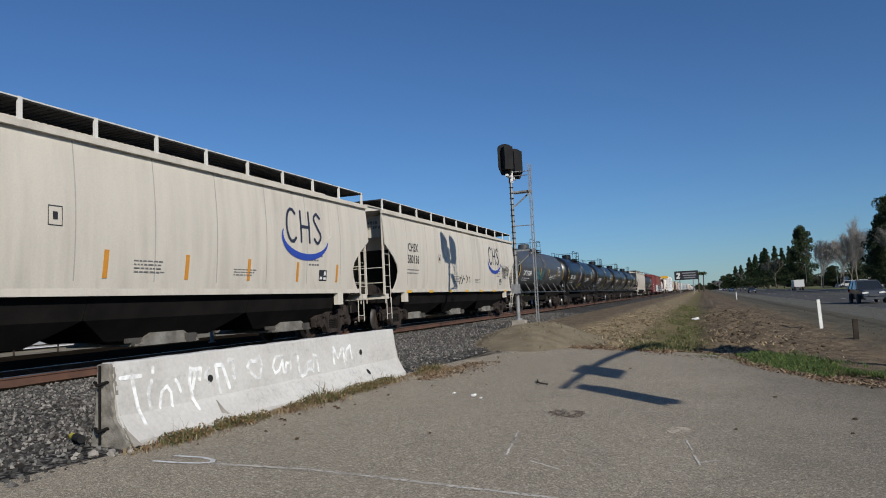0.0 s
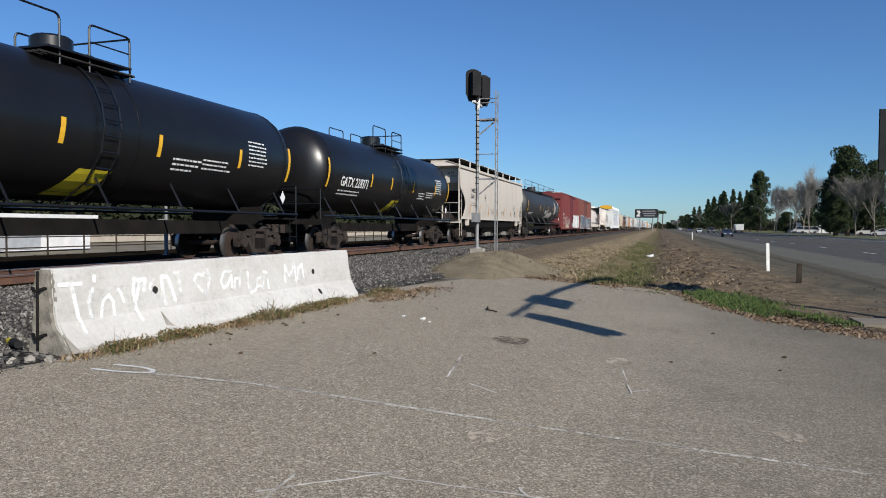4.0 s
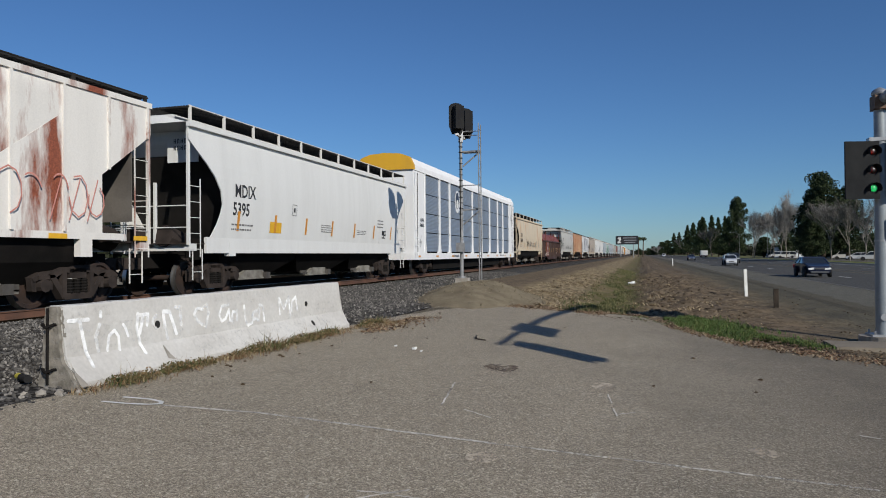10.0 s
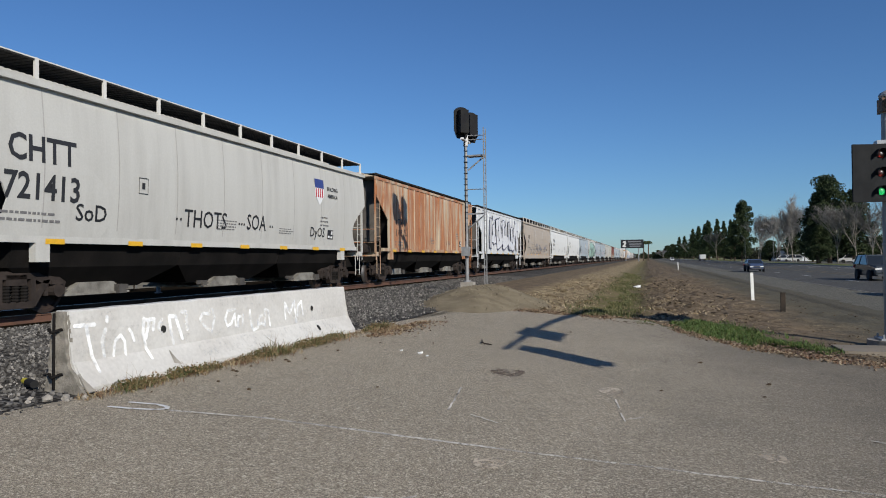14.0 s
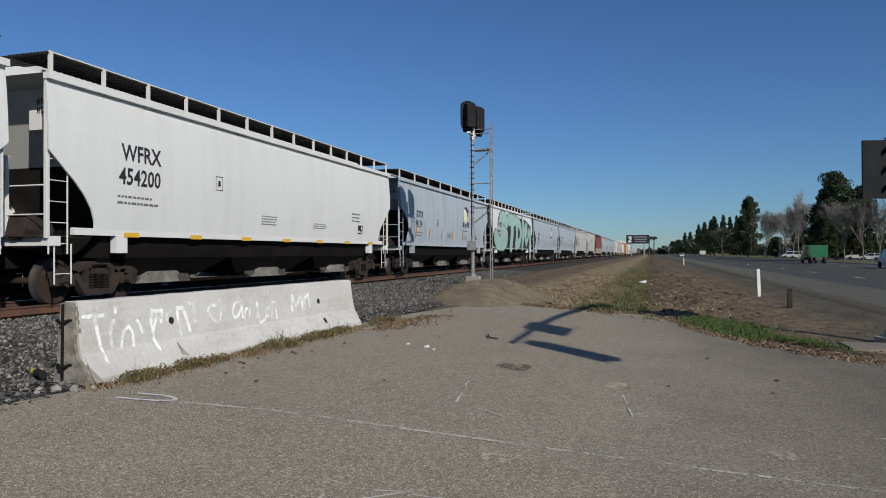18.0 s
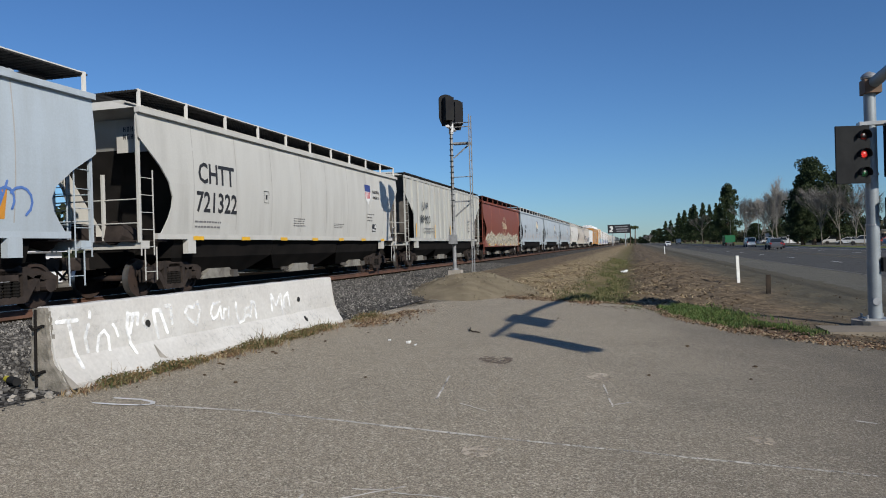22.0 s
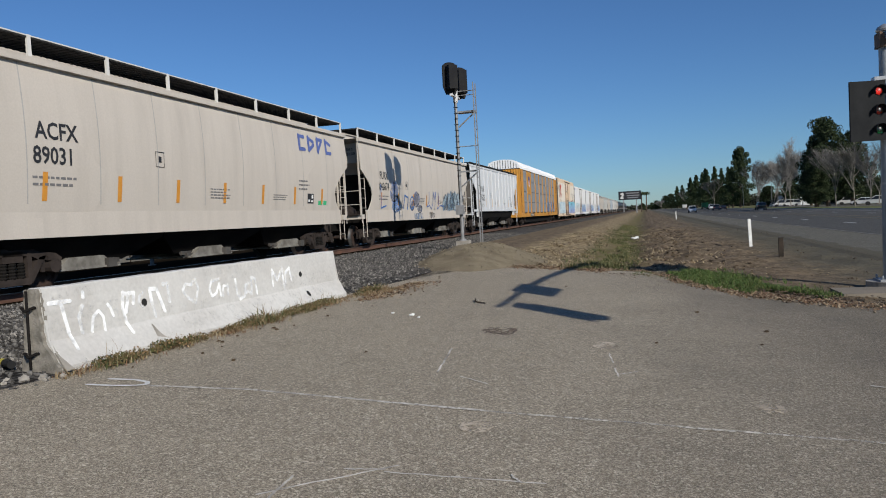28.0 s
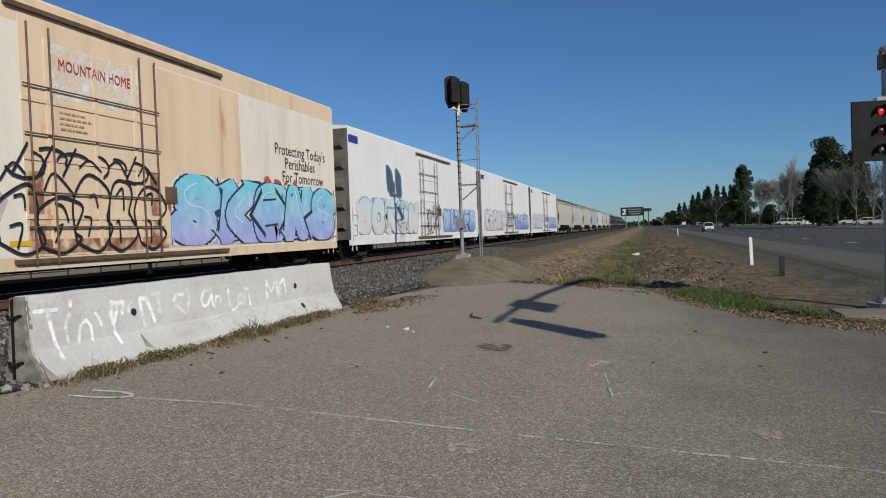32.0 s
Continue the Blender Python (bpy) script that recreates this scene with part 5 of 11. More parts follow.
        box(bm, -1.48, 1.48, -1.0, 1.0, bot + 0.34, top - 0.15)
        return finish("end_door", bm, mat)
    drib = shared(("drib", color), lambda: finish("door_rib", box(bm_new(), -1.5, 1.5, -0.04, 0.04, bot + 0.36, top - 0.14), mat))

    def cap_me(cm):
        bm = bm_new()
        prism(bm, [(-1.51, top - 0.1), (1.51, top - 0.1), (1.49, top + 0.15), (1.30, top + 0.53), (0.81, top + 0.71), (0, top + 0.77), (-0.81, top + 0.71), (-1.30, top + 0.53), (-1.49, top + 0.15)], "y", -0.15, 0.15)
        return finish("end_cap", bm, cm)
    for s in (-1, 1):
        part("end_door", shared(("rend", color), end_me), None, car, at=(0, s * (h - 1.1), 0))
        for k in range(2):
            part("door_rib", drib, None, car, at=(0, s * (h - 1.1) - 0.95 + k * 1.9, 0))
        part("end_cap", shared(("rcap", end if s < 0 else roof), lambda: cap_me(em if s < 0 else rm)), None, car, at=(0, s * (h - 0.14), 0))
        part("door_gap", shared(("rgap", s), lambda: finish("door_gap", box(bm_new(), 1.46, 1.492, -0.06, 0.06, bot + 0.42, top - 0.22), M_UNDER)), None, car, "dark slot beside the folded end door", at=(0, s * (h - 0.72), 0))
        for k in range(11 if end == "rack_white" else 0):
            x = -1.25 + 0.25 * k
            zt = top + 0.72 - 0.25 * abs(x) ** 2.2
            part("end_slit", shared(("slit", k), lambda: finish("end_slit", box(bm_new(), x - 0.022, x + 0.022, -0.008, 0.008, top - 0.08, zt), M_UNDER)), None, car, at=(0, s * (h + 0.012), 0))
            part("door_fold", shared(("fold", color), lambda: finish("door_fold", prism(bm_new(), [(-0.07, 0.0), (0.07, 0.0), (0.03, 0.05), (-0.03, 0.05)] if s > 0 else [(-0.07, 0.0), (-0.03, -0.05), (0.03, -0.05), (0.07, 0.0)], "z", bot + 0.36, top - 0.16), mat)), None, car, at=(x, s * (h - 0.1), 0))
        ladder(car, 1.54, s * (h - 0.42), 0.9, top - 0.2, mat, 0.42)
        coupler(car, s * (h + 0.05), s)
        truck(car, s * (h - 3.0))
    part("centre_sill", shared(("csill2", L), lambda: finish("centre_sill", box(box(bm_new(), -0.35, 0.35, -h + 0.2, h - 0.2, 0.5, bot), -1.1, 1.1, -h + 4.6, h - 4.6, 0.22, bot - 0.01), M_UNDER)), None, car)
    reflectors(car, [-h + 0.6 + k * 3.3 for k in range(int(L / 3.3))], bot + 0.12, lambda z: 1.505, mat=M_REFLECT_W)
    if marks:
        marks(car, h, lambda z: 1.445)
    return car


def coil_car(s_end, L, hood_color, body_color, label, marks=None, side_top=2.0, hoods=1, deep=False):
    """A coil steel car with arched hoods over a trough."""
    h = L / 2
    car = start_car("coil_car", label, "freight car", s_end, L)
    hm, bmz = paint(hood_color), paint(body_color)
    st = side_top

    def sx(z):
        return 1.50
    part("side", shared(("cside", L, body_color, st), lambda: finish("side", box(bm_new(), -1.46, 1.46, -h, h, 1.28 if not deep else 0.75, st), bmz)), None, car)
    if deep:
        rib = shared(("crib", body_color, st), lambda: finish("rib", box(bm_new(), 1.46, 1.56, -0.07, 0.07, 0.72, st), bmz))
        for k in range(13):
            part("rib", rib, None, car, at=(0, -h + 0.15 + (L - 0.3) * k / 12, 0))
        part("top_rail", shared(("ctop", L, body_color), lambda: finish("top_rail", box(bm_new(), 1.44, 1.60, -h, h, st - 0.02, st + 0.14), bmz)), None, car)
        side_low = prism(bm_new(), [(-h * 0.62, 0.75), (h * 0.62, 0.75), (h * 0.52, 0.45), (-h * 0.52, 0.45)], "x", 1.30, 1.46)
        part("fish_belly", side_low, bmz, car)
    else:
        def shelf_me():
            bm = bm_new()
            box(bm, 1.10, 1.60, -h, h, 1.04, 1.08)
            box(bm, 1.40, 1.60, -h, h, 1.24, 1.29)
            for k in range(26):
                y = -h + 0.2 + k * (L - 0.4) / 25
                box(bm, 1.52, 1.58, y - 0.03, y + 0.03, 1.08, 1.24)
            return finish("walkway_shelf", bm, bmz)
        part("walkway_shelf", shared(("shelf", L), shelf_me), None, car)
    hl = (L - 0.4) / hoods

    def hood_me():
        bm = bm_new()
        a = hl / 2 - 0.06
        if deep:
            prof = [(-1.42, st), (1.42, st), (1.38, st + 0.25), (1.0, st + 0.80), (0.6, st + 1.05), (0, st + 1.12), (-0.6, st + 1.05), (-1.0, st + 0.80), (-1.38, st + 0.25)]
        else:
            prof = [(math.copysign(1.46 * abs(math.cos(radians(t))) ** 0.6, math.cos(radians(t))), st + 2.3 * math.sin(radians(t))) for t in range(0, 181, 9)]
        prism(bm, prof, "y", -a, a)
        return finish("hood", bm, hm, True)
    hme = shared(("hood", hood_color, hl, st), hood_me)

    def hoop_me():
        if deep:
            prof = [(-1.42, st), (1.42, st), (1.38, st + 0.25), (1.0, st + 0.80), (0.6, st + 1.05), (0, st + 1.12), (-0.6, st + 1.05), (-1.0, st + 0.80), (-1.38, st + 0.25)]
        else:
            prof = [(math.copysign(1.46 * abs(math.cos(radians(t))) ** 0.6, math.cos(radians(t))), st + 2.3 * math.sin(radians(t))) for t in range(0, 181, 9)]
        return finish("hoop", prism(bm_new(), [(p[0] * 1.012, st + (p[1] - st) * 1.012) for p in prof], "y", -0.05, 0.05), hm, True)
    ht = st + (1.12 if deep else 2.3)

    def lift_me():
        bm = bm_new()
        tube = [(-0.22, -0.1), (-0.21, 0.22), (-0.14, 0.33), (0.0, 0.36), (0.14, 0.33), (0.21, 0.22), (0.22, -0.1)]
        rings = []
        for i, (y, z) in enumerate(tube):
            a, b_ = tube[max(0, i - 1)], tube[min(len(tube) - 1, i + 1)]
            t = Vector((0, b_[0] - a[0], b_[1] - a[1])).normalized()
            n1 = Vector((0, -t.z, t.y))
            rings.append([tuple(Vector((0, y, ht + z)) + (n1 * math.cos(q * 1.047) + Vector((1, 0, 0)) * math.sin(q * 1.047)) * 0.045) for q in range(6)])
        return finish("lifting_bracket", loft(bm, rings), M_UNDER)
    for k in range(hoods):
        y = -h + 0.2 + hl * (k + 0.5)
        hood = part("hood", hme, None, car, "steel weather hood", at=(0, y, 0))
        for k2 in range(5):
            part("hoop", shared(("hoop", hood_color, st), hoop_me), None, hood, at=(0, max(-hl / 2 + 0.11, min(hl / 2 - 0.11, -hl / 2 + 0.06 + (hl - 0.12) * k2 / 4)), 0))
        for o in (() if not deep else (-hl * 0.32, hl * 0.32)):
            for x in (-0.4, 0.4):
                part("lifting_bracket", shared(("lift", ht), lift_me), None, hood, at=(x, o, 0))
            if deep:
                part("guide_strut", shared(("guide", ht), lambda: finish("guide_strut", prism(bm_new(), [(-0.06, st), (0.06, st), (0.04, ht + 0.05), (-0.04, ht + 0.05)], "x", 1.40, 1.47), hm)), None, hood, at=(0, o + 0.5, 0))
    for s in (-1, 1):
        coupler(car, s * (h + 0.02), s)
        truck(car, s * (h - 1.9))
        ladder(car, 1.54, s * (h - 0.35), 0.5, st, bmz, 0.44)

        def er_me():
            bm = bm_new()
            for x in (-1.4, -0.5, 0.5, 1.4):
                bar(bm, (x, 0, 1.0), (x, 0, 2.1), 0.024, 5)
            bar(bm, (-1.4, 0, 2.1), (1.4, 0, 2.1), 0.024, 5)
            for k in range(4):
                box(bm, -1.42, 1.42, -0.05, 0.05, 1.0 + 0.27 * k, 1.1 + 0.27 * k)
            return finish("end_rail", bm, bmz)
        part("end_rail", shared(("cer", body_color), er_me), None, car, at=(0, s * (h + 0.08), 0))
    part("centre_sill", shared(("csill", L), lambda: finish("centre_sill", box(bm_new(), -0.3, 0.3, -h - 0.05, h + 0.05, 0.62, 0.98), M_UNDER)), None, car)
    if marks:
        marks(car, h, sx)
    return car


# ---- the marks of each car: lettering, reflectors, sprayed pieces ----
K, W = M_BLACKTXT, M_WHITETXT


def std_marks(a, b_, y, z, size, mat=None, second=None, tall=True, nref=7, sub=True, refmat=None):
    """Reporting mark above a number, fine print, data panel and reflectors."""
    def put(car, h, sx):
        m = mat or K
        lettering(car, a, -h + y, z, size, m, sx, stretch=0.86)
        lettering(car, b_, -h + y - 0.08, z - size * 1.02, size, m, sx, stretch=0.86)
        if sub:
            fine_print(car, -h + y - 0.1, z - size * 1.02 - 0.42, 1.2, 0.26, m, sx, 2)
        fine_print(car, -h + 7.4, 1.85, 0.9, 0.30, m, sx, 4, 3)
        fine_print(car, -h + 10.6, 1.85, 0.9, 0.2, m, sx, 3, 4)
        fine_print(car, h - 3.9, 2.2, 0.7, 0.4, m, sx, 3, 5)
        on_side(car, "data_panel", [rect(h - 3.3, h - 2.85, 1.75, 2.08)], K, sx)
        on_side(car, "data_panel", [rect(h - 3.26, h - 3.12, 1.80, 1.88), rect(h - 3.02, h - 2.9, 1.92, 2.04), rect(h - 3.05, h - 2.9, 1.79, 1.86)], W, sx, 0.013)
        on_side(car, "stencil_box", [rect(-h + y + 3.3, -h + y + 3.6, z - 0.36, z - 0.345), rect(-h + y + 3.3, -h + y + 3.6, z - 0.015, z), rect(-h + y + 3.3, -h + y + 3.315, z - 0.36, z), rect(-h + y + 3.585, -h + y + 3.6, z - 0.36, z), rect(-h + y + 3.40, -h + y + 3.50, z - 0.25, z - 0.11)], m, sx)
        if tall:
            reflectors(car, [-h + 2.1 + k * (2 * h - 4.4) / (nref - 1) for k in range(nref)], 1.72, sx, 0.55, refmat or M_REFLECT_W)
        else:
            reflectors(car, [-h + 2.0 + k * (2 * h - 4.2) / (nref - 1) for k in range(nref)], 1.36, lambda zz: 1.515)
        if second:
            second(car, h, sx)
    return put


def swoosh_logo(y, z, s):
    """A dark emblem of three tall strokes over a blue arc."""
    def put(car, h, sx):
        dark, blue = ink((0.03, 0.035, 0.06)), ink((0.03, 0.07, 0.38))
        for k in range(3):
            c = y + (k - 1) * 0.62 * s
            polys = ribbon(arc(c, z + 0.1 * s, 0.25 * s, 0.42 * s, 50, 310, 10) if k == 0 else ([(c - 0.2 * s, z + 0.5 * s), (c - 0.2 * s, z - 0.3 * s), (c - 0.2 * s, z + 0.1 * s), (c + 0.2 * s, z + 0.1 * s), (c + 0.2 * s, z + 0.5 * s), (c + 0.2 * s, z - 0.3 * s)] if k == 1 else bent([(c + 0.15 * s, z + 0.40 * s), (c - 0.02 * s, z + 0.50 * s), (c - 0.16 * s, z + 0.34 * s), (c, z + 0.12 * s), (c + 0.16 * s, z - 0.10 * s), (c, z - 0.30 * s), (c - 0.17 * s, z - 0.20 * s)])), 0.08 * s)
            on_side(car, "emblem_stroke", polys, dark, sx, 0.012)
        pts = arc(y + 0.05, z - 0.18 * s, 1.12 * s, 0.52 * s, 165, 350, 20)
        polys = []
        for i, (p, q) in enumerate(zip(pts, pts[1:])):
            polys += ribbon([p, q], 0.04 + 0.14 * s * math.sin(math.pi * (i + 0.5) / 20))
        on_side(car, "emblem_arc", polys, blue, sx, 0.013)
    return put


def sunrise_logo(y, z, s):
    """A yellow-orange half-disc emblem with a dark plume and a band of dark blocks."""
    def put(car, h, sx):
        on_side(car, "emblem_disc", [arc(y, z, 0.62 * s, 0.62 * s, 0, 360, 20)[:-1]], ink((0.82, 0.50, 0.13)), sx, 0.010)
        on_side(car, "emblem_glint", [arc(y - 0.12 * s, z + 0.02, 0.48 * s, 0.50 * s, 0, 360, 16)[:-1]], ink((0.86, 0.77, 0.56)), sx, 0.013)
        on_side(car, "emblem_plume", [[(y - 0.35 * s, z + 0.60 * s), (y + 0.30 * s, z + 0.72 * s), (y + 1.0 * s, z + 0.45 * s), (y + 0.74 * s, z + 0.22 * s), (y + 0.66 * s, z - 0.15 * s), (y + 0.46 * s, z + 0.22 * s), (y + 0.10 * s, z + 0.46 * s)]], ink((0.06, 0.05, 0.16)), sx, 0.015)
        polys = []
        for k in range(4):
            c = y - 0.85 * s + k * 0.52 * s
            polys.append(rect(c, c + (0.42, 0.32, 0.36, 0.36)[k] * s, z - 0.90 * s, z - (0.45, 0.60, 0.45, 0.45)[k] * s))
        on_side(car, "emblem_band", [rect(y - 0.92 * s, y + 1.12 * s, z - 0.96 * s, z - 0.42 * s)], ink((0.62, 0.65, 0.68)), sx, 0.0145)
        for block in polys:
            on_side(car, "emblem_block", [block], K, sx, 0.016)
        fine_print(car, y - 1.1 * s, z - 1.2 * s, 2.1 * s, 0.1, ink((0.06, 0.05, 0.16)), sx, 1)
    return put


def shield_logo(y, z, s, words=True, at_y=None):
    """A small shield emblem with red and white stripes."""
    def put(car, h, sx):
        out = [(y - 0.42 * s, z + 0.5 * s), (y + 0.42 * s, z + 0.5 * s), (y + 0.42 * s, z - 0.2 * s), (y, z - 0.62 * s), (y - 0.42 * s, z - 0.2 * s)]
        on_side(car, "shield", [out], ink((0.75, 0.75, 0.74)), sx, 0.010)
        on_side(car, "shield_band", [rect(y - 0.42 * s, y + 0.42 * s, z + 0.12 * s, z + 0.5 * s)], ink((0.04, 0.06, 0.22)), sx, 0.013)
        on_side(car, "shield_stripes", [rect(y - 0.36 * s + k * 0.19 * s, y - 0.26 * s + k * 0.19 * s, z - 0.28 * s, z + 0.1 * s) for k in range(4)], ink((0.50, 0.05, 0.06)), sx, 0.013)
        if words:
            lettering(car, "BUILDING", y + 0.75 * s, z + 0.06, 0.24 * s, K, sx)
            lettering(car, "AMERICA", y + 0.78 * s, z - 0.24 * s, 0.24 * s, K, sx)
    return put


def both(*fs):
    def put(car, h, sx):
        for f in fs:
            f(car, h, sx)
    return put


def tank_marks(a, num, extra=None, spray=None):
    def put(car, h, sx):
        z = 2.45
        lettering(car, a + " " + num, -h + 1.6, z - 0.05, 0.48, W, sx, 0.022, stretch=0.86) if num else None
        fine_print(car, -h + 1.6, z - 0.36, 2.2, 0.24, W, sx, 2, 1)
        fine_print(car, -h + 10.0, 2.25, 1.0, 0.36, W, sx, 3, 2)
        fine_print(car, -h + 11.1, 2.35, 1.1, 0.32, W, sx, 3, 3)
        fine_print(car, h - 2.9, 2.6, 0.9, 0.75, W, sx, 7, 4)
        on_side(car, "placard", [[(h - 1.05, 1.60), (h - 0.9, 1.80), (h - 1.05, 2.0), (h - 1.2, 1.80)]], W, lambda zz: 1.46, 0.0)
        reflectors(car, [-h + 0.55, h - 0.8], 2.3, sx, 1.0, M_REFLECT)
        reflectors(car, [-3.4, -1.25, 1.45, 4.6], 2.5, sx, 0.5, M_REFLECT)
        if extra:
            on_side(car, "yellow_patch", [rect(-0.9, 0.0, 1.55, 2.08, 0.35)], ink((0.62, 0.50, 0.03)), sx, 0.014)
        if spray:
            spray(car, h, sx)
    return put


NAVY, TEAL, MINT, PINK, CRIMSON, SKY, SILVER, BLACK, ORANGE = (0.03, 0.05, 0.25), (0.05, 0.30, 0.36), (0.36, 0.53, 0.46), (0.60, 0.22, 0.32), (0.42, 0.04, 0.05), (0.16, 0.42, 0.62), (0.55, 0.55, 0.55), (0.02, 0.02, 0.022), (0.62, 0.22, 0.04)


def blot_poly(cy, cz, ry, rz, seed):
    rnd = random.Random(int(seed * 100))
    return [(cy + ry * rnd.uniform(0.8, 1.15) * math.cos(a * 0.349), cz + rz * rnd.uniform(0.8, 1.15) * math.sin(a * 0.349)) for a in range(18)]


FADES = {}


def fade_ink(col):
    """Thin spray that lets the paint below show through."""
    if col not in FADES:
        m, nt, b = nodes_of("thin_spray")
        b.inputs["Base Color"].default_value = (*col, 1)
        b.inputs["Roughness"].default_value = 0.7
        nt.links.new(ramp(nt, noise_tex(nt, coords(nt, shuffle=True), 3.0, 5, 0.6), 0.35, 0.7), b.inputs["Alpha"])
        FADES[col] = m
    return FADES[col]


FADED = {}


def fading_ink(lo, hi, z0, z1):
    """Spray that fades from one colour at the foot of a piece to another at its top."""
    key = (lo, hi, z0, z1)
    if key not in FADED:
        m, nt, b = nodes_of("fading_spray")
        v = coords(nt)
        sep = nt.nodes.new("ShaderNodeSeparateXYZ")
        nt.links.new(v, sep.inputs[0])
        c = mixer(nt, ramp(nt, sep.outputs[2], z0, z1), lo, hi)
        c = mixer(nt, ramp(nt, noise_tex(nt, v, 2.2, 4), 0.45, 0.75), c, mixer(nt, 0.35, c, (0.75, 0.80, 0.82)))
        nt.links.new(c, b.inputs["Base Color"])
        b.inputs["Roughness"].default_value = 0.55
        FADED[key] = m
    return FADED[key]


LETTERS = {
    "S": ([(0.95, 0.82), (0.55, 1.0), (0.12, 0.80), (0.25, 0.56), (0.75, 0.44), (0.88, 0.18), (0.45, 0.0), (0.0, 0.16)],),
    "K": ([(0.18, 0.0), (0.22, 1.0)], [(0.95, 0.98), (0.35, 0.50), (0.60, 0.25), (1.0, 0.02)]),
    "E": ([(0.92, 0.95), (0.40, 0.98), (0.12, 0.80), (0.14, 0.20), (0.45, 0.02), (0.98, 0.08)], [(0.20, 0.50), (0.80, 0.55)]),
    "N": ([(0.10, 0.0), (0.16, 0.95), (0.45, 0.55), (0.78, 0.05), (0.88, 1.0)],),
    "R": ([(0.12, 0.0), (0.16, 0.92), (0.62, 0.98), (0.86, 0.74), (0.60, 0.48), (0.25, 0.45)], [(0.45, 0.45), (0.70, 0.15), (1.02, 0.0)]),
    "U": ([(0.10, 1.0), (0.10, 0.30), (0.30, 0.03), (0.65, 0.03), (0.86, 0.30), (0.90, 1.0)],),
    "O": ([(0.5, 1.0), (0.12, 0.8), (0.08, 0.3), (0.45, 0.0), (0.85, 0.2), (0.92, 0.75), (0.5, 1.0)],),
}


def bent(pts, n=5):
    """A smooth line through points."""
    if len(pts) < 3:
        return pts
    ext = [pts[0]] + list(pts) + [pts[-1]]
    out = []
    for a, b_, c, d in zip(ext, ext[1:], ext[2:], ext[3:]):
        for i in range(n):
            t = i / n
            out.append(tuple(0.5 * (2 * q + (r_ - p) * t + (2 * p - 5 * q + 4 * r_ - w) * t * t + (3 * q - p - 3 * r_ + w) * t ** 3) for p, q, r_, w in zip(a, b_, c, d)))
    return out + [pts[-1]]


def wild(car, text, y0, y1, z0, z1, lo, hi, edge, sx, seed, fat=0.34, halo=None, splash=None, lift=0.0):
    """Interlocked curved letters with barbed ends, thin dark outlines and a pale halo, over a splash of another colour."""
    rnd = random.Random(seed)
    n, h = len(text), z1 - z0
    w = (y1 - y0) / n
    wide = fat * min(w, h)
    if splash:
        polys = [blot_poly(y0 + (y1 - y0) * k / 16, z0 + h * rnd.uniform(0.55, 1.02), 0.10 * h * rnd.uniform(0.8, 2.0), 0.12 * h * rnd.uniform(0.7, 1.7), k + seed) for k in range(17)]
        on_side(car, "graffiti_cloud", polys, ink(splash), sx, lift + 0.008)
    rims, fills, cores, barbs, barb_rims = [], [], [], [], []
    for k, ch in enumerate(text):
        a0, wd = y0 + w * k - 0.06 * w, w * 1.10
        top, foot, lean = 1.0 - rnd.uniform(0.0, 0.16), rnd.uniform(0.0, 0.08), rnd.uniform(-0.10, 0.16)
        for line in LETTERS[ch]:
            pts = [(a0 + wd * (0.16 + 0.70 * u + lean * (v - 0.5) + rnd.uniform(-0.03, 0.03)), z0 + h * (foot + 0.10 + 0.80 * v * (top - foot))) for u, v in line]
            pts = bent(pts)
            rims.append(pts)
            fills.append(pts)
            cores.append([(p[0] + 0.12 * wide, p[1] + 0.12 * wide) for p in pts[len(pts) // 6:-len(pts) // 4 or None]])
            for e, f in ((pts[0], pts[1]), (pts[-1], pts[-2])):
                d = math.hypot(e[0] - f[0], e[1] - f[1]) or 1.0
                ux, uz = (e[0] - f[0]) / d, (e[1] - f[1]) / d
                for grow, store in ((1.0, barbs), (1.28, barb_rims)):
                    g = wide * grow
                    store.append([(e[0] - uz * g * 0.85, e[1] + ux * g * 0.85), (e[0] + uz * g * 0.85, e[1] - ux * g * 0.85), (e[0] + ux * g * 0.9, e[1] + uz * g * 0.9)])
    keep = lambda ps: [[(max(y0 - 0.1, min(y1 + 0.1, y)), max(z0, min(z1 + 0.05, z))) for y, z in p] for p in ps]
    line = 0.045 + 0.012 * h
    if halo:
        on_side(car, "graffiti_halo", keep([p for pts in rims for p in ribbon(pts, wide + 4.2 * line)]), ink(halo), sx, lift + 0.012, "", 0.0001)
    fill = fading_ink(lo, hi, z0, z1)
    for i, pts in enumerate(fills):
        up = lift + 0.016 + 0.007 * i
        on_side(car, "graffiti_outline", keep(ribbon(pts, wide + 2 * line) + barb_rims[2 * i:2 * i + 2]), ink(edge), sx, up, "", 0.0001)
        on_side(car, "graffiti_letters", keep(ribbon(pts, wide) + barbs[2 * i:2 * i + 2]), fill, sx, up + 0.0035, "", 0.0001)
        if len(cores[i]) > 1:
            on_side(car, "graffiti_highlight", keep(ribbon(cores[i], 0.022)), ink((0.74, 0.80, 0.82)), sx, up + 0.0065, "", 0.00005)


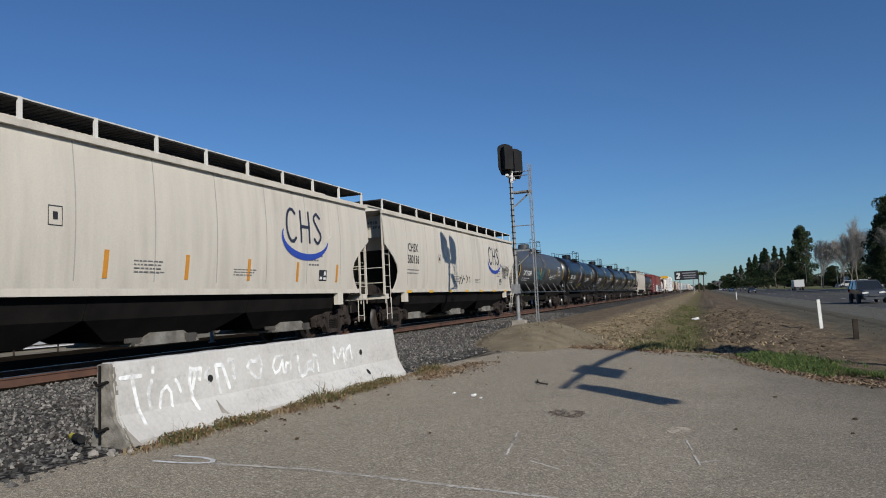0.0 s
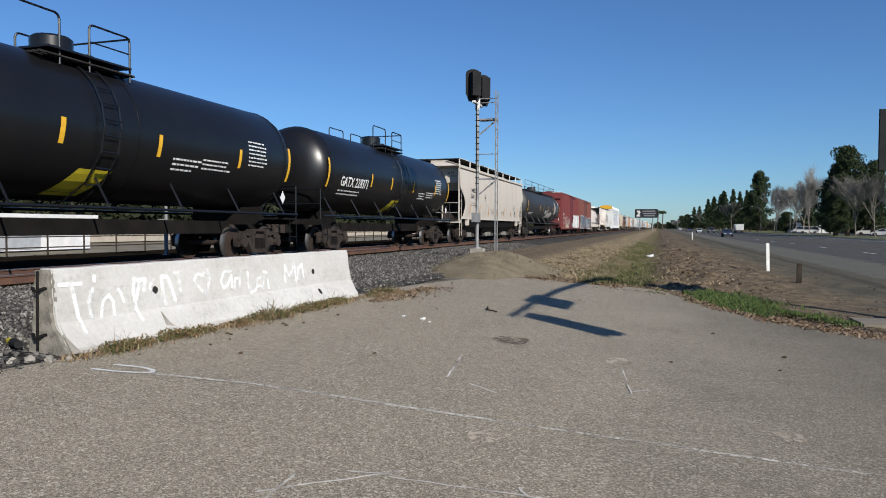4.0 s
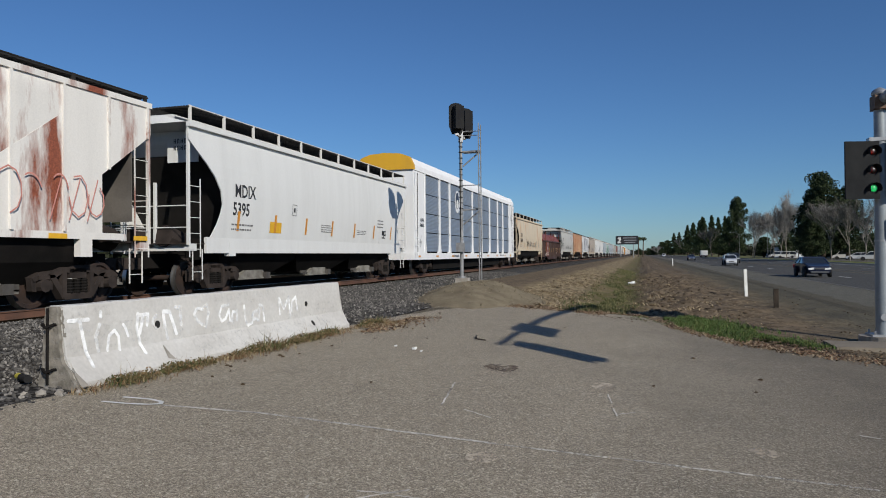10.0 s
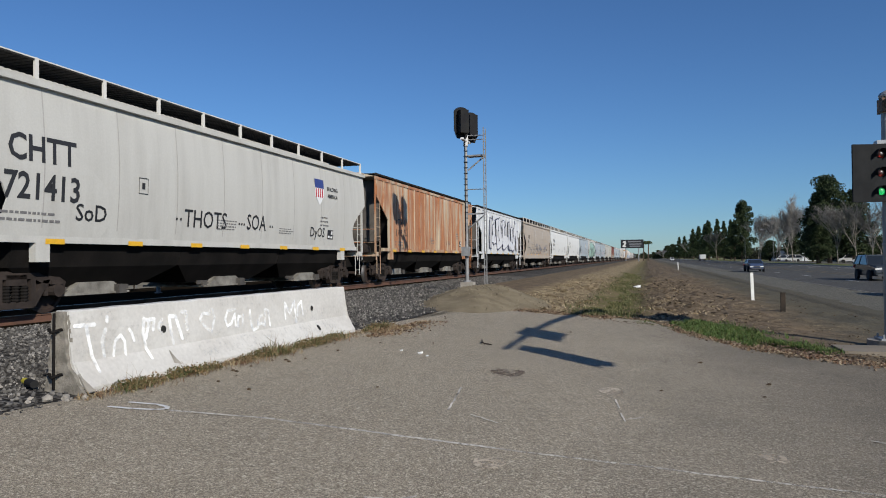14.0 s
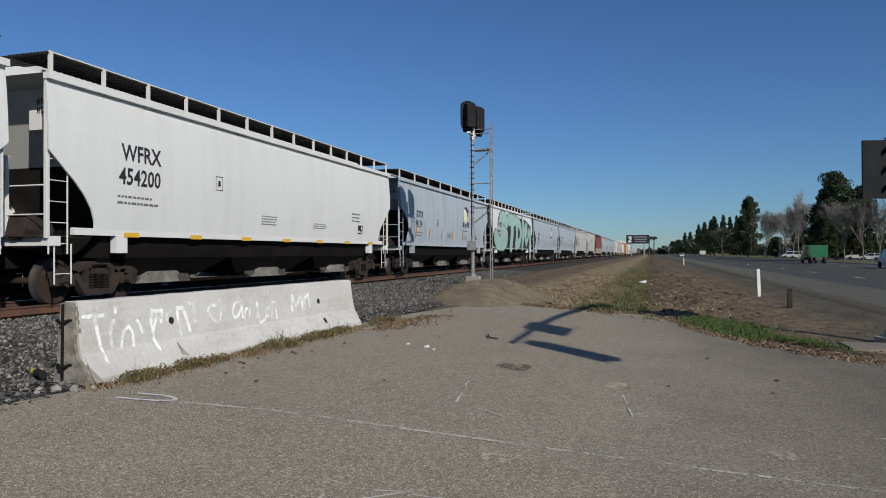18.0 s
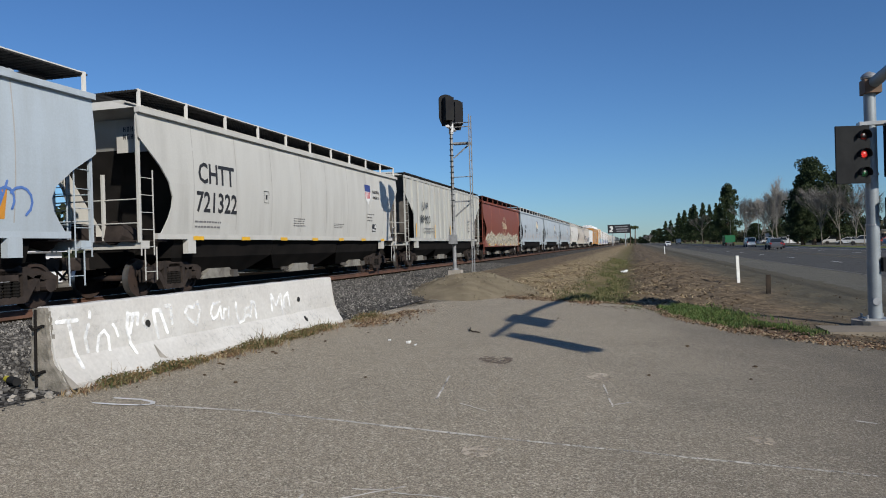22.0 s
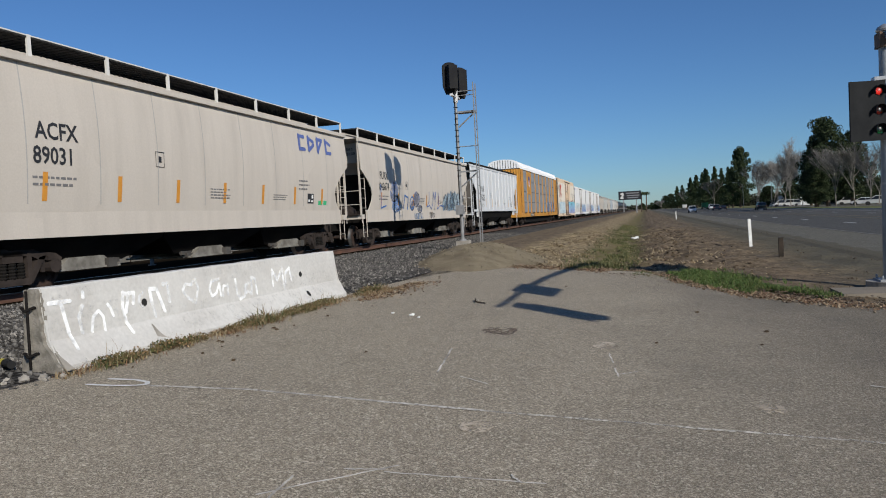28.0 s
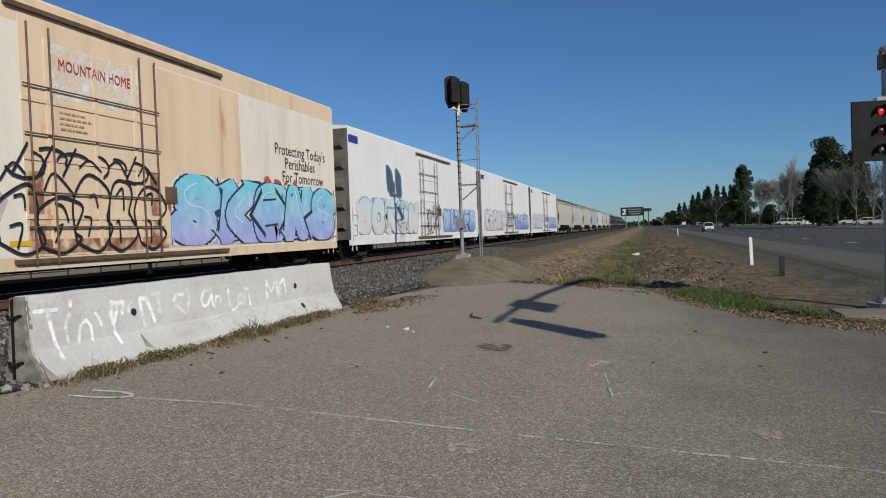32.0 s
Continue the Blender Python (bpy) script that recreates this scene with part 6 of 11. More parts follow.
def shards(car, y0, y1, z0, z1, cols, sx, seed, n=150):
    """A dense angular piece: slanted barbed strokes in close tones that cross one another."""
    rnd = random.Random(seed)
    w, h = y1 - y0, z1 - z0
    sets = [[] for c in cols]
    on_side(car, "graffiti_cloud", [arc(y0 + w * (0.15 + 0.175 * k), z0 + h * 0.34, w * 0.13, h * 0.34, 0, 360, 18)[:-1] for k in range(5)], fade_ink(cols[1]), sx, 0.007)
    for k in range(n):
        u = rnd.random()
        top = z0 + h * (0.55 + 0.45 * math.sin(math.pi * (0.12 + 0.76 * u))) * rnd.uniform(0.75, 1.0)
        y, z = y0 + w * (0.04 + 0.92 * u), z0 + h * rnd.uniform(0.0, 0.55)
        lean, fat = rnd.choice((-0.5, 0.35, 0.55, 0.2)), rnd.uniform(0.07, 0.24)
        tip = min(top, z + rnd.uniform(0.3, 0.9) * h)
        d = lean * (tip - z)
        sets[k % len(cols)].append([(y - fat, z), (y + fat * 0.4, z - 0.0), (y + fat + d * 0.6, z + (tip - z) * 0.6), (y + d, tip), (y - fat * 0.8 + d * 0.5, z + (tip - z) * 0.45)])
    for i, (c, polys) in enumerate(zip(cols, sets)):
        on_side(car, "sprayed_shards", polys, ink(c) if i % 2 else fade_ink(c), sx, 0.010 + 0.003 * i)
    rims = [p for q in sets[0][:9] + sets[2][:6] for p in ribbon(q + q[:1], 0.022)]
    on_side(car, "graffiti_outline", rims, ink((0.04, 0.05, 0.07)), sx, 0.028)


def bubbles(car, y0, y1, z0, z1, col, sx, seed, n=5, thick=0.05):
    """An outline throw-up: rounded bubble letters in one thin colour."""
    rnd = random.Random(seed)
    w, h, polys = (y1 - y0) / n, z1 - z0, []
    jit = lambda u, v: (a + (u + rnd.uniform(-0.09, 0.09)) * w * swell, z0 + max(0.0, v * tall + rnd.uniform(-0.07, 0.07)) * h)
    for k in range(n):
        a, swell, tall = y0 + w * k, rnd.uniform(0.85, 1.25), rnd.uniform(0.78, 1.08)
        ring = [jit(*p) for p in ((0.05, 0.1), (0.02, 0.6), (0.3, 0.9), (0.75, 0.88), (1.0, 0.62), (0.85, 0.42), (1.02, 0.2), (0.6, 0.0))]
        polys += ribbon(bent(ring + ring[:1]), thick)
        polys += ribbon(bent([jit(*p) for p in ((0.35, 0.68), (0.55, 0.72), (0.62, 0.56))]), thick * 0.9)
        polys += ribbon(bent([jit(*p) for p in ((0.30, 0.40), (0.48, 0.35), (0.40, 0.16))]), thick * 0.9)
        polys += ribbon(bent([jit(*p) for p in ((0.1, 1.0), (0.4, 1.12), (0.7, 0.98))]), thick * 0.8)
    on_side(car, "sprayed_outline", polys, ink(col), sx, 0.012)


def build_train():
    G = 1.35
    ends = {}

    def span(a, b_):
        return b_ - a - G
    # grain hoppers and the tank cars behind them
    chs = lambda n, sc: std_marks("CHSX", n, 2.1, 3.0, 0.46, tall=not sc, second=both(swoosh_logo(4.9, 3.2, 1.1), sc) if sc else swoosh_logo(4.9, 3.2, 1.1))
    covered_hopper(20.2, span(0.9, 20.2), "cream", "cream covered hopper car with a blue arc emblem", marks=chs("580118", None), stan=12)
    covered_hopper(40.0, span(20.2, 40.0), "cream", "cream covered hopper car with a blue arc emblem and black tags", marks=chs("580136", lambda c, h, sx: (tag(c, -1.0, 1.75, 1.5, 0.42, BLACK, sx, 3, 0.045, 4), tag(c, 6.3, 2.1, 1.6, 0.75, BLACK, sx, 5, 0.045, 7))), stan=12)
    tank_car(57.4, span(40.0, 57.4), "tank_grey", "dull dark grey tank car with scrawled tags", marks=tank_marks("GATX", "30848", False, lambda c, h, sx: tag(c, -2.6, 2.2, 2.4, 0.7, TEAL, sx, 8, 0.04)))
    blade = lambda c, h, sx: [on_side(c, "sprayed_streak", ribbon([(-1.7 + 0.14 * k, 2.0 + 0.1 * k), (-1.0 + 0.14 * k, 3.1 + 0.14 * k)], 0.09), ink(col), sx, 0.014) for k, col in enumerate(((0.7, 0.7, 0.7), PINK, (0.75, 0.75, 0.75), (0.45, 0.40, 0.5)))]
    prev = 57.4
    for e, n in ((75.0, "228365"), (91.6, "228361"), (108.9, "228372"), (125.6, "228371")):
        tank_car(e, span(prev, e), "black", "glossy black tank car with yellow reflectors and white lettering", marks=tank_marks("GATX", n, True, blade if n == "228365" else None))
        prev = e
    covered_hopper(145.4, span(125.6, 145.4), "tan", "dusty tan covered hopper car", marks=std_marks("NAHX", "55012", 2.3, 3.0, 0.36))
    tank_car(168.35, span(146.5, 168.3), "tank_dull", "dull black tank car with long top walkway and peeling pale paint", rails="long", marks=tank_marks("", "", False, lambda c, h, sx: [on_side(c, "peeled_patch", [[(5.6, 2.4), (6.4, 2.2), (6.6, 3.0), (6.2, 3.6), (5.7, 3.5)], [(0.8, 1.9), (4.2, 1.95), (4.5, 2.3), (3.6, 2.5), (2.4, 2.35), (1.0, 2.3)]], ink((0.42, 0.39, 0.36)), sx, 0.013), tag(c, 8.2, 3.2, 0.8, 0.6, (0.6, 0.6, 0.6), sx, 5, 0.03)]))

    def bkty(car, h, sx):
        vs, fs = glyphs("BKTY 151914", 0.02)
        me = bpy.data.meshes.new("end_lettering")
        me.from_pydata([(0.42 + v[0] * 0.17, -h - 0.006, 4.90 + v[1] * 0.17) for v in vs], [], fs)
        me.materials.append(W)
        part("end_lettering", me, None, car)
        lettering(car, "BKTY", -7.6, 2.27, 0.52, W, sx, 0.012, stretch=0.8)
        lettering(car, "151", -7.36, 1.86, 0.42, W, sx, 0.012, stretch=0.8)
        lettering(car, "914", -6.47, 1.86, 0.42, W, sx, 0.012, stretch=0.8)
        fine_print(car, -7.2, 1.4, 0.3, 0.3, W, sx, 3)
        fine_print(car, -6.5, 1.4, 0.35, 0.35, W, sx, 3)
        cream = ink((0.60, 0.58, 0.48))
        for k, (cy, cz, r) in enumerate(((-4.9, 1.5, 0.55), (-3.9, 1.55, 0.62), (-3.7, 1.5, 0.34), (-2.9, 1.35, 0.45), (-2.2, 1.45, 0.5))):
            for g in (1.0, 0.72):
                on_side(car, "sprayed_swirl", ribbon(arc(cy, cz, r * g, r * 1.15 * g, 40 + 50 * k, 360 + 20 * k, 12), 0.075), cream, sx, 0.014)
        on_side(car, "sprayed_swirl", ribbon([(-5.6, 2.25), (-5.2, 1.6), (-5.4, 1.0), (-4.4, 0.98), (-3.4, 1.02), (-2.6, 0.95), (-1.7, 1.9)], 0.07), cream, sx, 0.014)
        on_side(car, "graffiti_cloud", [rect(2.0, 7.9, 0.82, 1.15), rect(0.4, 2.2, 1.1, 1.5)], fading_ink((0.10, 0.34, 0.40), (0.30, 0.40, 0.36), 0.8, 1.6), lambda z: 1.60, 0.008)
        wild(car, "RUNE", 1.6, 7.8, 0.88, 2.45, (0.72, 0.72, 0.68), (0.76, 0.76, 0.73), BLACK, lambda z: 1.60, 12, 0.5, None, (0.06, 0.065, 0.06))
        tag(car, -7.5, 1.0, 0.9, 0.5, (0.6, 0.6, 0.55), sx, 15, 0.03, 5)
        on_side(car, "grey_patch", [rect(-2.5, -1.75, 1.75, 2.15)], ink((0.11, 0.10, 0.11)), sx, 0.012)
        reflectors(car, [-7.6, -5.25, -2.5, 3.0, 6.0], 0.80, sx)
    boxcar(186.45, 17.05, "oxide_red", "oxide-red boxcar with sprayed lettering along the lower side", bkty, ribs=14, door_at=0.3, door_w=3.5)

    def box2(car, h, sx):
        for cy, cz, ry, rz, col in ((-3.2, 1.75, 1.3, 0.95, SKY), (-1.2, 1.5, 1.6, 0.7, SKY), (1.0, 1.4, 1.2, 0.75, (0.35, 0.62, 0.78)), (7.3, 1.5, 0.6, 0.8, SKY), (-6.6, 1.7, 1.6, 0.9, (0.66, 0.68, 0.70)), (4.2, 1.5, 3.0, 0.85, (0.66, 0.68, 0.70)), (-1.0, 1.1, 1.0, 0.3, (0.03, 0.03, 0.035))):
            on_side(car, "graffiti_cloud", [blot_poly(cy, cz, ry, rz, cy)], (fade_ink if col == SKY else ink)(col), sx, 0.018 + 0.0004 * (cy + 8))
        white = (0.72, 0.73, 0.75)
        for word, y0, y1, z0, z1 in (("F", -7.8, -6.8, 0.95, 2.5), ("E", -6.4, -5.25, 0.86, 2.55), ("L", -5.0, -4.05, 0.86, 2.55), ("L", -3.8, -2.6, 0.86, 2.5), ("2", -1.65, 0.1, 0.88, 2.42), ("O", 0.85, 2.3, 0.82, 2.38), ("F", 2.55, 3.45, 0.84, 2.33), ("F", 3.72, 4.55, 0.84, 2.32), ("E", 4.78, 5.65, 0.84, 2.3), ("R", 5.9, 7.2, 0.82, 2.3)):
            block_text(car, word, y0, y1, z0, z1, (0.035, 0.035, 0.04), white, lambda z: 1.60 if word == "2" else 1.572, 0.075, 0.12)
        fine_print(car, -2.9, 3.1, 0.5, 0.2, W, sx, 2)
        reflectors(car, [-6.2, -3.3, -0.4, 2.4, 5.2], 1.05, lambda z: 1.605)
    boxcar(204.15, 16.35, "brown_red", "brown-red boxcar covered with black, white and blue graffiti", box2, ribs=12, door_at=-0.45, door_w=3.4)

    def coil1(car, h, sx):
        hs = lambda z: 1.46 * max(0.02, 1 - max(0.0, (z - 1.72) / 2.3) ** 2) ** 0.3 * 1.012
        polys = []
        for k, tall in enumerate((0.46, 0.30, 0.40, 0.44, 0.46, 0.46, 0.46, 0.46, 0.46, 0.46)):
            y = 0.62 + k * 0.235
            polys += ribbon(arc(y + 0.075, 1.92 + tall / 2, 0.075, tall / 2 - 0.02, 40 + 25 * (k % 3), 330 + 20 * (k % 2), 8), 0.055) if k % 2 == 0 else [rect(y + 0.01, y + 0.07, 1.92, 1.92 + tall)]
        on_side(car, "brand_bars", polys, K, hs, 0.02)
        on_side(car, "graffiti_cloud", [blot_poly(4.78, 2.22, 1.42, 0.56, 3.0)], ink(CRIMSON), hs, 0.012)
        block_text(car, "CHEV", 3.45, 6.2, 1.80, 2.66, (0.045, 0.05, 0.06), (0.70, 0.70, 0.72), hs, 0.085, 0.125, 0.022)
        lettering(car, "CHEVY", 1.8, 2.5, 0.36, ink(CRIMSON), hs, 0.02)
        for y in (-3.1, 3.1):
            bm = bm_new()
            for p, q in (((-0.3, y - 1.0, 4.06), (0.75, y + 0.1, 4.14)), ((0.75, y + 0.1, 4.14), (1.33, y + 0.05, 3.12)), ((0.3, y - 0.3, 4.02), (1.30, y - 0.1, 3.25))):
                bar(bm, p, q, 0.042, 6)
            box(bm, 0.64, 0.74, y + 0.0, y + 0.08, 4.1, 4.30)
            part("lifting_frame", bm, M_FRAME, car, "weathered steel lifting frame over the hood")
        part("ridge_plate", box(bm_new(), -0.4, 0.4, -6.2, 2.1, 4.0, 4.08), paint("clean_white"), car, "pale flat ridge plate")
        part("hood_rib", box(bm_new(), hs(2.74) - 0.02, hs(2.74) + 0.035, -6.25, 6.25, 2.71, 2.77), paint("coil_white"), car)
        part("hood_flange", box(bm_new(), 1.40, 1.515, -6.3, 6.3, 1.60, 1.74), M_ENDS, car, "dark grimy flange below the hood")
        fine_print(car, 0.42, 1.42, 0.7, 0.12, K, lambda z: 1.47, 1)
        fine_print(car, 2.9, 1.40, 0.3, 0.2, K, lambda z: 1.47, 1)
        fine_print(car, 3.4, 1.38, 1.6, 0.24, K, lambda z: 1.47, 2)
        reflectors(car, [h - 0.6], 1.36, lambda z: 1.47)
    coil_car(218.25, 13.0, "coil_white", "coil_white", "grimy off-white coil steel car with an arched hood and graffiti", coil1, 1.72)

    def aex(car, h, sx):
        lettering(car, "AE  X", -h + 2.6, 2.9, 0.46, K, sx, 0.06)
        lettering(car, "10 34 0", -h + 2.6, 2.36, 0.46, K, sx, 0.06)
        for k in range(7):
            tag(car, -h + 2.4 + k * 1.35, 1.85 + 0.06 * (k % 3), 1.0, 0.45, (0.08, 0.075, 0.08), lambda z: 1.55, 40 + k, 0.022, 6)
        for k in range(3):
            tag(car, 2.4 + k * 1.6, 1.75, 1.4, 0.85, (0.62, 0.27, 0.22), lambda z: 1.55, 50 + k, 0.03, 3)
        reflectors(car, [-h + 2.6 + k * 2.3 for k in range(7)], 1.38, lambda z: 1.515)
    covered_hopper(238.1, 17.0, "rusty_white", "off-white ribbed covered hopper car with heavy rust and tags", 14, aex, eave=4.45)
    covered_hopper(256.1, span(238.1, 256.1), "clean_white", "clean pale grey covered hopper car", marks=std_marks("MDIX", "5395", 1.95, 2.67, 0.50, second=lambda c, h, sx: on_side(c, "yellow_label", [rect(-h + 3.9, -h + 4.6, 1.72, 2.05)], M_REFLECT, sx)), cut=(3.95, 1.40, 1), stan=12, sill=1.10, panel=False)

    def rack1(car, h, sx):
        on_side(car, "round_emblem", [arc(-5.3, 4.3, 0.58, 0.70, 0, 360, 20)[:-1]], ink((0.75, 0.75, 0.75)), sx)
        on_side(car, "emblem_figure", [arc(-5.3, 4.36, 0.42, 0.52, 0, 360, 16)[:-1]], ink((0.04, 0.05, 0.08)), sx, 0.012)
        on_side(car, "emblem_figure", [arc(-5.3, 4.15, 0.26, 0.28, 0, 360, 12)[:-1]], W, sx, 0.016)
        e = lambda z: 1.49
        lettering(car, "CPAA", -h + 1.1, 2.75, 0.24, K, e)
        lettering(car, "543002", -h + 1.02, 2.48, 0.24, K, e)
        fine_print(car, h - 1.1, 3.6, 0.5, 0.5, K, e, 4)
        on_side(car, "zigzag_mark", [[(-h + 1.0, 1.3), (-h + 1.35, 1.75), (-h + 1.15, 1.78), (-h + 1.3, 2.05), (-h + 0.95, 1.65), (-h + 1.15, 1.62)]], ink((0.4, 0.4, 0.4)), e)
        lettering(car, "CPAA 543002", -6.4, 0.88, 0.2, K, lambda z: 1.505)
        lettering(car, "2 INCH HF COMP SHOES", h - 6.4, 0.92, 0.15, K, lambda z: 1.505)
        on_side(car, "stencil_frame", ribbon([(h - 1.55, 4.0), (h - 1.0, 4.0), (h - 1.0, 4.4), (h - 1.55, 4.4), (h - 1.55, 4.0)], 0.02), K, e)
        for k in range(4):
            fine_print(car, h - 1.48, 4.06 + 0.08 * k, 0.40, 0.05, K, e, 1, k)
        on_side(car, "yellow_label", [rect(h - 1.95, h - 1.45, 0.84, 1.04)], M_REFLECT, lambda z: 1.505, 0.014)
    autorack(285.5, span(256.0, 285.5), "rack_white", "rack_panel", "rack_white", "white autorack car with blue-grey corrugated side screens", rack1)
    covered_hopper(303.9, span(285.5, 303.9), "cream_rust", "cream covered hopper car streaked with rust and tags", marks=std_marks("SOXX", "516048", 1.85, 2.68, 0.48, second=lambda c, h, sx: [tag(c, -h + 5.8 + k * 1.75, 1.8, 1.0, 0.55, BLACK, sx, 60 + k, 0.045, 4) for k in range(4)]), cut=(3.65, 1.2, 1))

    def sp(car, h, sx):
        part("lettering_plate", box(bm_new(), 1.45, 1.568, -h + 2.35, -h + 4.25, 0.78, 2.54), paint("brown_red"), car)
        pl = lambda z: 1.57
        lettering(car, "SP", -h + 2.95, 2.1, 0.42, W, pl)
        lettering(car, "329531", -h + 2.45, 1.62, 0.40, W, pl)
        fine_print(car, -h + 2.5, 1.0, 1.5, 0.35, W, pl, 2)
        tag(car, -h + 0.5, 0.85, 1.7, 0.5, (0.6, 0.55, 0.48), lambda z: 1.57, 71, 0.05, 5)
        reflectors(car, [-h + 0.5] + [-h + 4.5 + k * 2.2 for k in range(6)], 1.3, lambda z: 1.57, 0.6, M_REFLECT)
        on_side(car, "sprayed_tag", ribbon([(2.6, 1.1), (3.2, 1.9), (2.5, 1.6), (3.1, 1.0), (2.9, 2.1)], 0.04), ink((0.6, 0.45, 0.4)), sx, 0.11)
    coil_car(322.1, span(303.8, 322.1), "cover_red", "maroon", "maroon ribbed coil car with faded red covers", sp, 2.55, 2, True)
    covered_hopper(340.7, span(322.1, 340.7), "grey", "light grey covered hopper car with shield emblem and tags", marks=std_marks("CHTT", "721413", 1.12, 2.88, 0.68, tall=False, second=both(shield_logo(4.65, 3.4, 0.8), lambda c, h, sx: (lettering(c, "THOTS", -2.6, 1.86, 0.62, ink(BLACK), sx, bold=0.006, stretch=0.9), lettering(c, "SOA", 0.15, 1.9, 0.62, ink(BLACK), sx, bold=0.006, stretch=0.85), on_side(c, "sprayed_dots", [rect(y, y + 0.06, 2.0, 2.06) for y in (-2.9, -2.75, -0.25, -0.12, 0.0, 1.4, 1.52)], ink(BLACK), sx), lettering(c, "SoD", -5.95, 1.84, 0.48, ink(BLACK), sx, bold=0.012), lettering(c, "DyOS", 4.0, 1.82, 0.45, ink(BLACK), sx, bold=0.008)))), stan=11)
    covered_hopper(358.8, span(340.7, 358.8), "rusty_tan", "tan ribbed covered hopper car streaked with orange rust", 20, std_marks("CT RN", "10 09 71", 2.5, 2.55, 0.46, tall=False), eave=4.42)
    covered_hopper(377.2, span(358.8, 377.2), "ribbed_white", "white ribbed covered hopper car with large black and white graffiti", 14, both(std_marks("", "", 2.4, 2.9, 0.3, tall=False, sub=False), lambda c, h, sx: graffiti(c, -5.0, 6.6, 1.75, 4.1, (0.72, 0.72, 0.74), (0.04, 0.04, 0.10), lambda z: 1.55, 81, 5, 0.5)), eave=4.4)
    dim = (0.16, 0.15, 0.15)

    def faded(c, h, sx):
        for k, (y, w) in enumerate(((-6.2, 1.5), (-4.5, 1.2), (-3.3, 0.9), (-2.1, 1.1), (-0.8, 0.5), (0.0, 0.9), (1.4, 1.0))):
            z1 = 2.45 if k % 3 else 2.1
            pts = [(y, 1.5), (y + 0.15 * w, z1), (y + 0.6 * w, z1 - 0.05), (y + 0.5 * w, 1.95), (y + w, 1.9), (y + 0.85 * w, 1.48), (y + 0.4 * w, 1.6)]
            on_side(c, "sprayed_tag", ribbon(pts, 0.045), ink(dim), sx, 0.012)
        for y in (-2.2, 2.75):
            on_side(c, "white_streak", [[(y, 3.8), (y + 0.22, 3.78), (y + 0.2, 3.3), (y + 0.1, 3.3), (y + 0.08, 2.78), (y - 0.02, 2.78)]], ink((0.62, 0.62, 0.6)), sx, 0.011)
        for cy, cz, r, col in ((-1.6, 2.3, 0.45, (0.27, 0.28, 0.32)), (0.6, 2.15, 0.5, (0.27, 0.28, 0.32)), (1.5, 2.0, 0.35, (0.27, 0.28, 0.32)), (1.4, 1.62, 0.35, (0.55, 0.36, 0.27)), (-1.0, 1.65, 0.3, (0.52, 0.36, 0.28))):
            on_side(c, "faded_spray", [blot_poly(cy, cz, r * 1.5, r * 0.5, cy)], fade_ink(col), sx, 0.009)
    covered_hopper(396.4, span(377.2, 396.4), "dusky_tan", "dusty tan covered hopper car with faded graffiti outlines", marks=std_marks("ACFX", "46", 2.0, 2.95, 0.46, tall=False, second=both(faded, lambda c, h, sx: tag(c, h - 5.5, 1.62, 1.7, 0.62, (0.05, 0.12, 0.32), sx, 121, 0.035, 6))), stan=11, sill=1.02)
    covered_hopper(414.9, span(396.0, 414.9), "clean_white", "clean white covered hopper car", marks=std_marks("WFRX", "454216", 1.85, 3.0, 0.50, tall=False), cut=(2.95, 1.2), stan=14, panel=False)
    covered_hopper(433.3, span(414.4, 433.3), "clean_white", "clean white covered hopper car", marks=std_marks("WFRX", "454200", 1.85, 3.0, 0.50, tall=False), cut=(2.95, 1.2), stan=14, panel=False)
    soy = lambda n, extra=None: std_marks("SOYX", n, 2.1, 2.75, 0.46, second=both(sunrise_logo(2.72, 3.25, 0.78), extra) if extra else sunrise_logo(2.72, 3.25, 0.78))
    SOY = "weathered pale blue covered hopper car with sunrise emblem"
    covered_hopper(451.7, span(433.3, 451.7), "pale_blue", SOY, marks=soy("98124"))

    def mint(car, h, sx):
        on_side(car, "white_label", [rect(-h + 1.8, -h + 2.95, 2.92, 3.36), rect(-h + 1.76, -h + 3.1, 2.40, 2.82)], ink((0.62, 0.62, 0.60)), sx, 0.044)
        lettering(car, "WFRX", -h + 1.85, 2.96, 0.50, K, sx, 0.050, stretch=0.9)
        lettering(car, "454197", -h + 1.8, 2.45, 0.46, K, sx, 0.050, stretch=0.9)
        lines = (([(-3.4, 3.5), (-4.6, 3.78), (-5.6, 3.5), (-5.9, 3.0), (-4.6, 2.72), (-3.5, 2.5), (-3.4, 2.1), (-4.4, 1.9), (-6.2, 1.95), (-7.3, 2.4)], 0.72), ([(-2.5, 3.65), (0.0, 3.72)], 0.66), ([(-1.2, 3.7), (-1.3, 1.85)], 0.85), ([(0.8, 1.9), (0.8, 3.75), (2.2, 3.5), (2.7, 2.8), (2.2, 2.05), (0.8, 1.9)], 0.62), ([(3.75, 1.85), (3.75, 3.78)], 0.62), ([(4.3, 2.85), (4.9, 3.5), (5.5, 3.45), (5.6, 3.05), (4.6, 2.75), (5.6, 2.0), (6.3, 2.7), (6.7, 3.2), (7.1, 2.9), (7.4, 1.7)], 0.42))
        on_side(car, "graffiti_backing", [[(-7.5, 1.32), (-4.0, 1.30), (0.0, 1.31), (4.0, 1.30), (7.9, 1.32), (7.7, 2.6), (7.75, 3.5), (5.0, 3.95), (1.0, 4.0), (-3.0, 3.96), (-5.6, 4.0), (-6.4, 3.6), (-6.2, 2.7), (-7.5, 2.75)]], ink((0.03, 0.032, 0.035)), sx, 0.008)
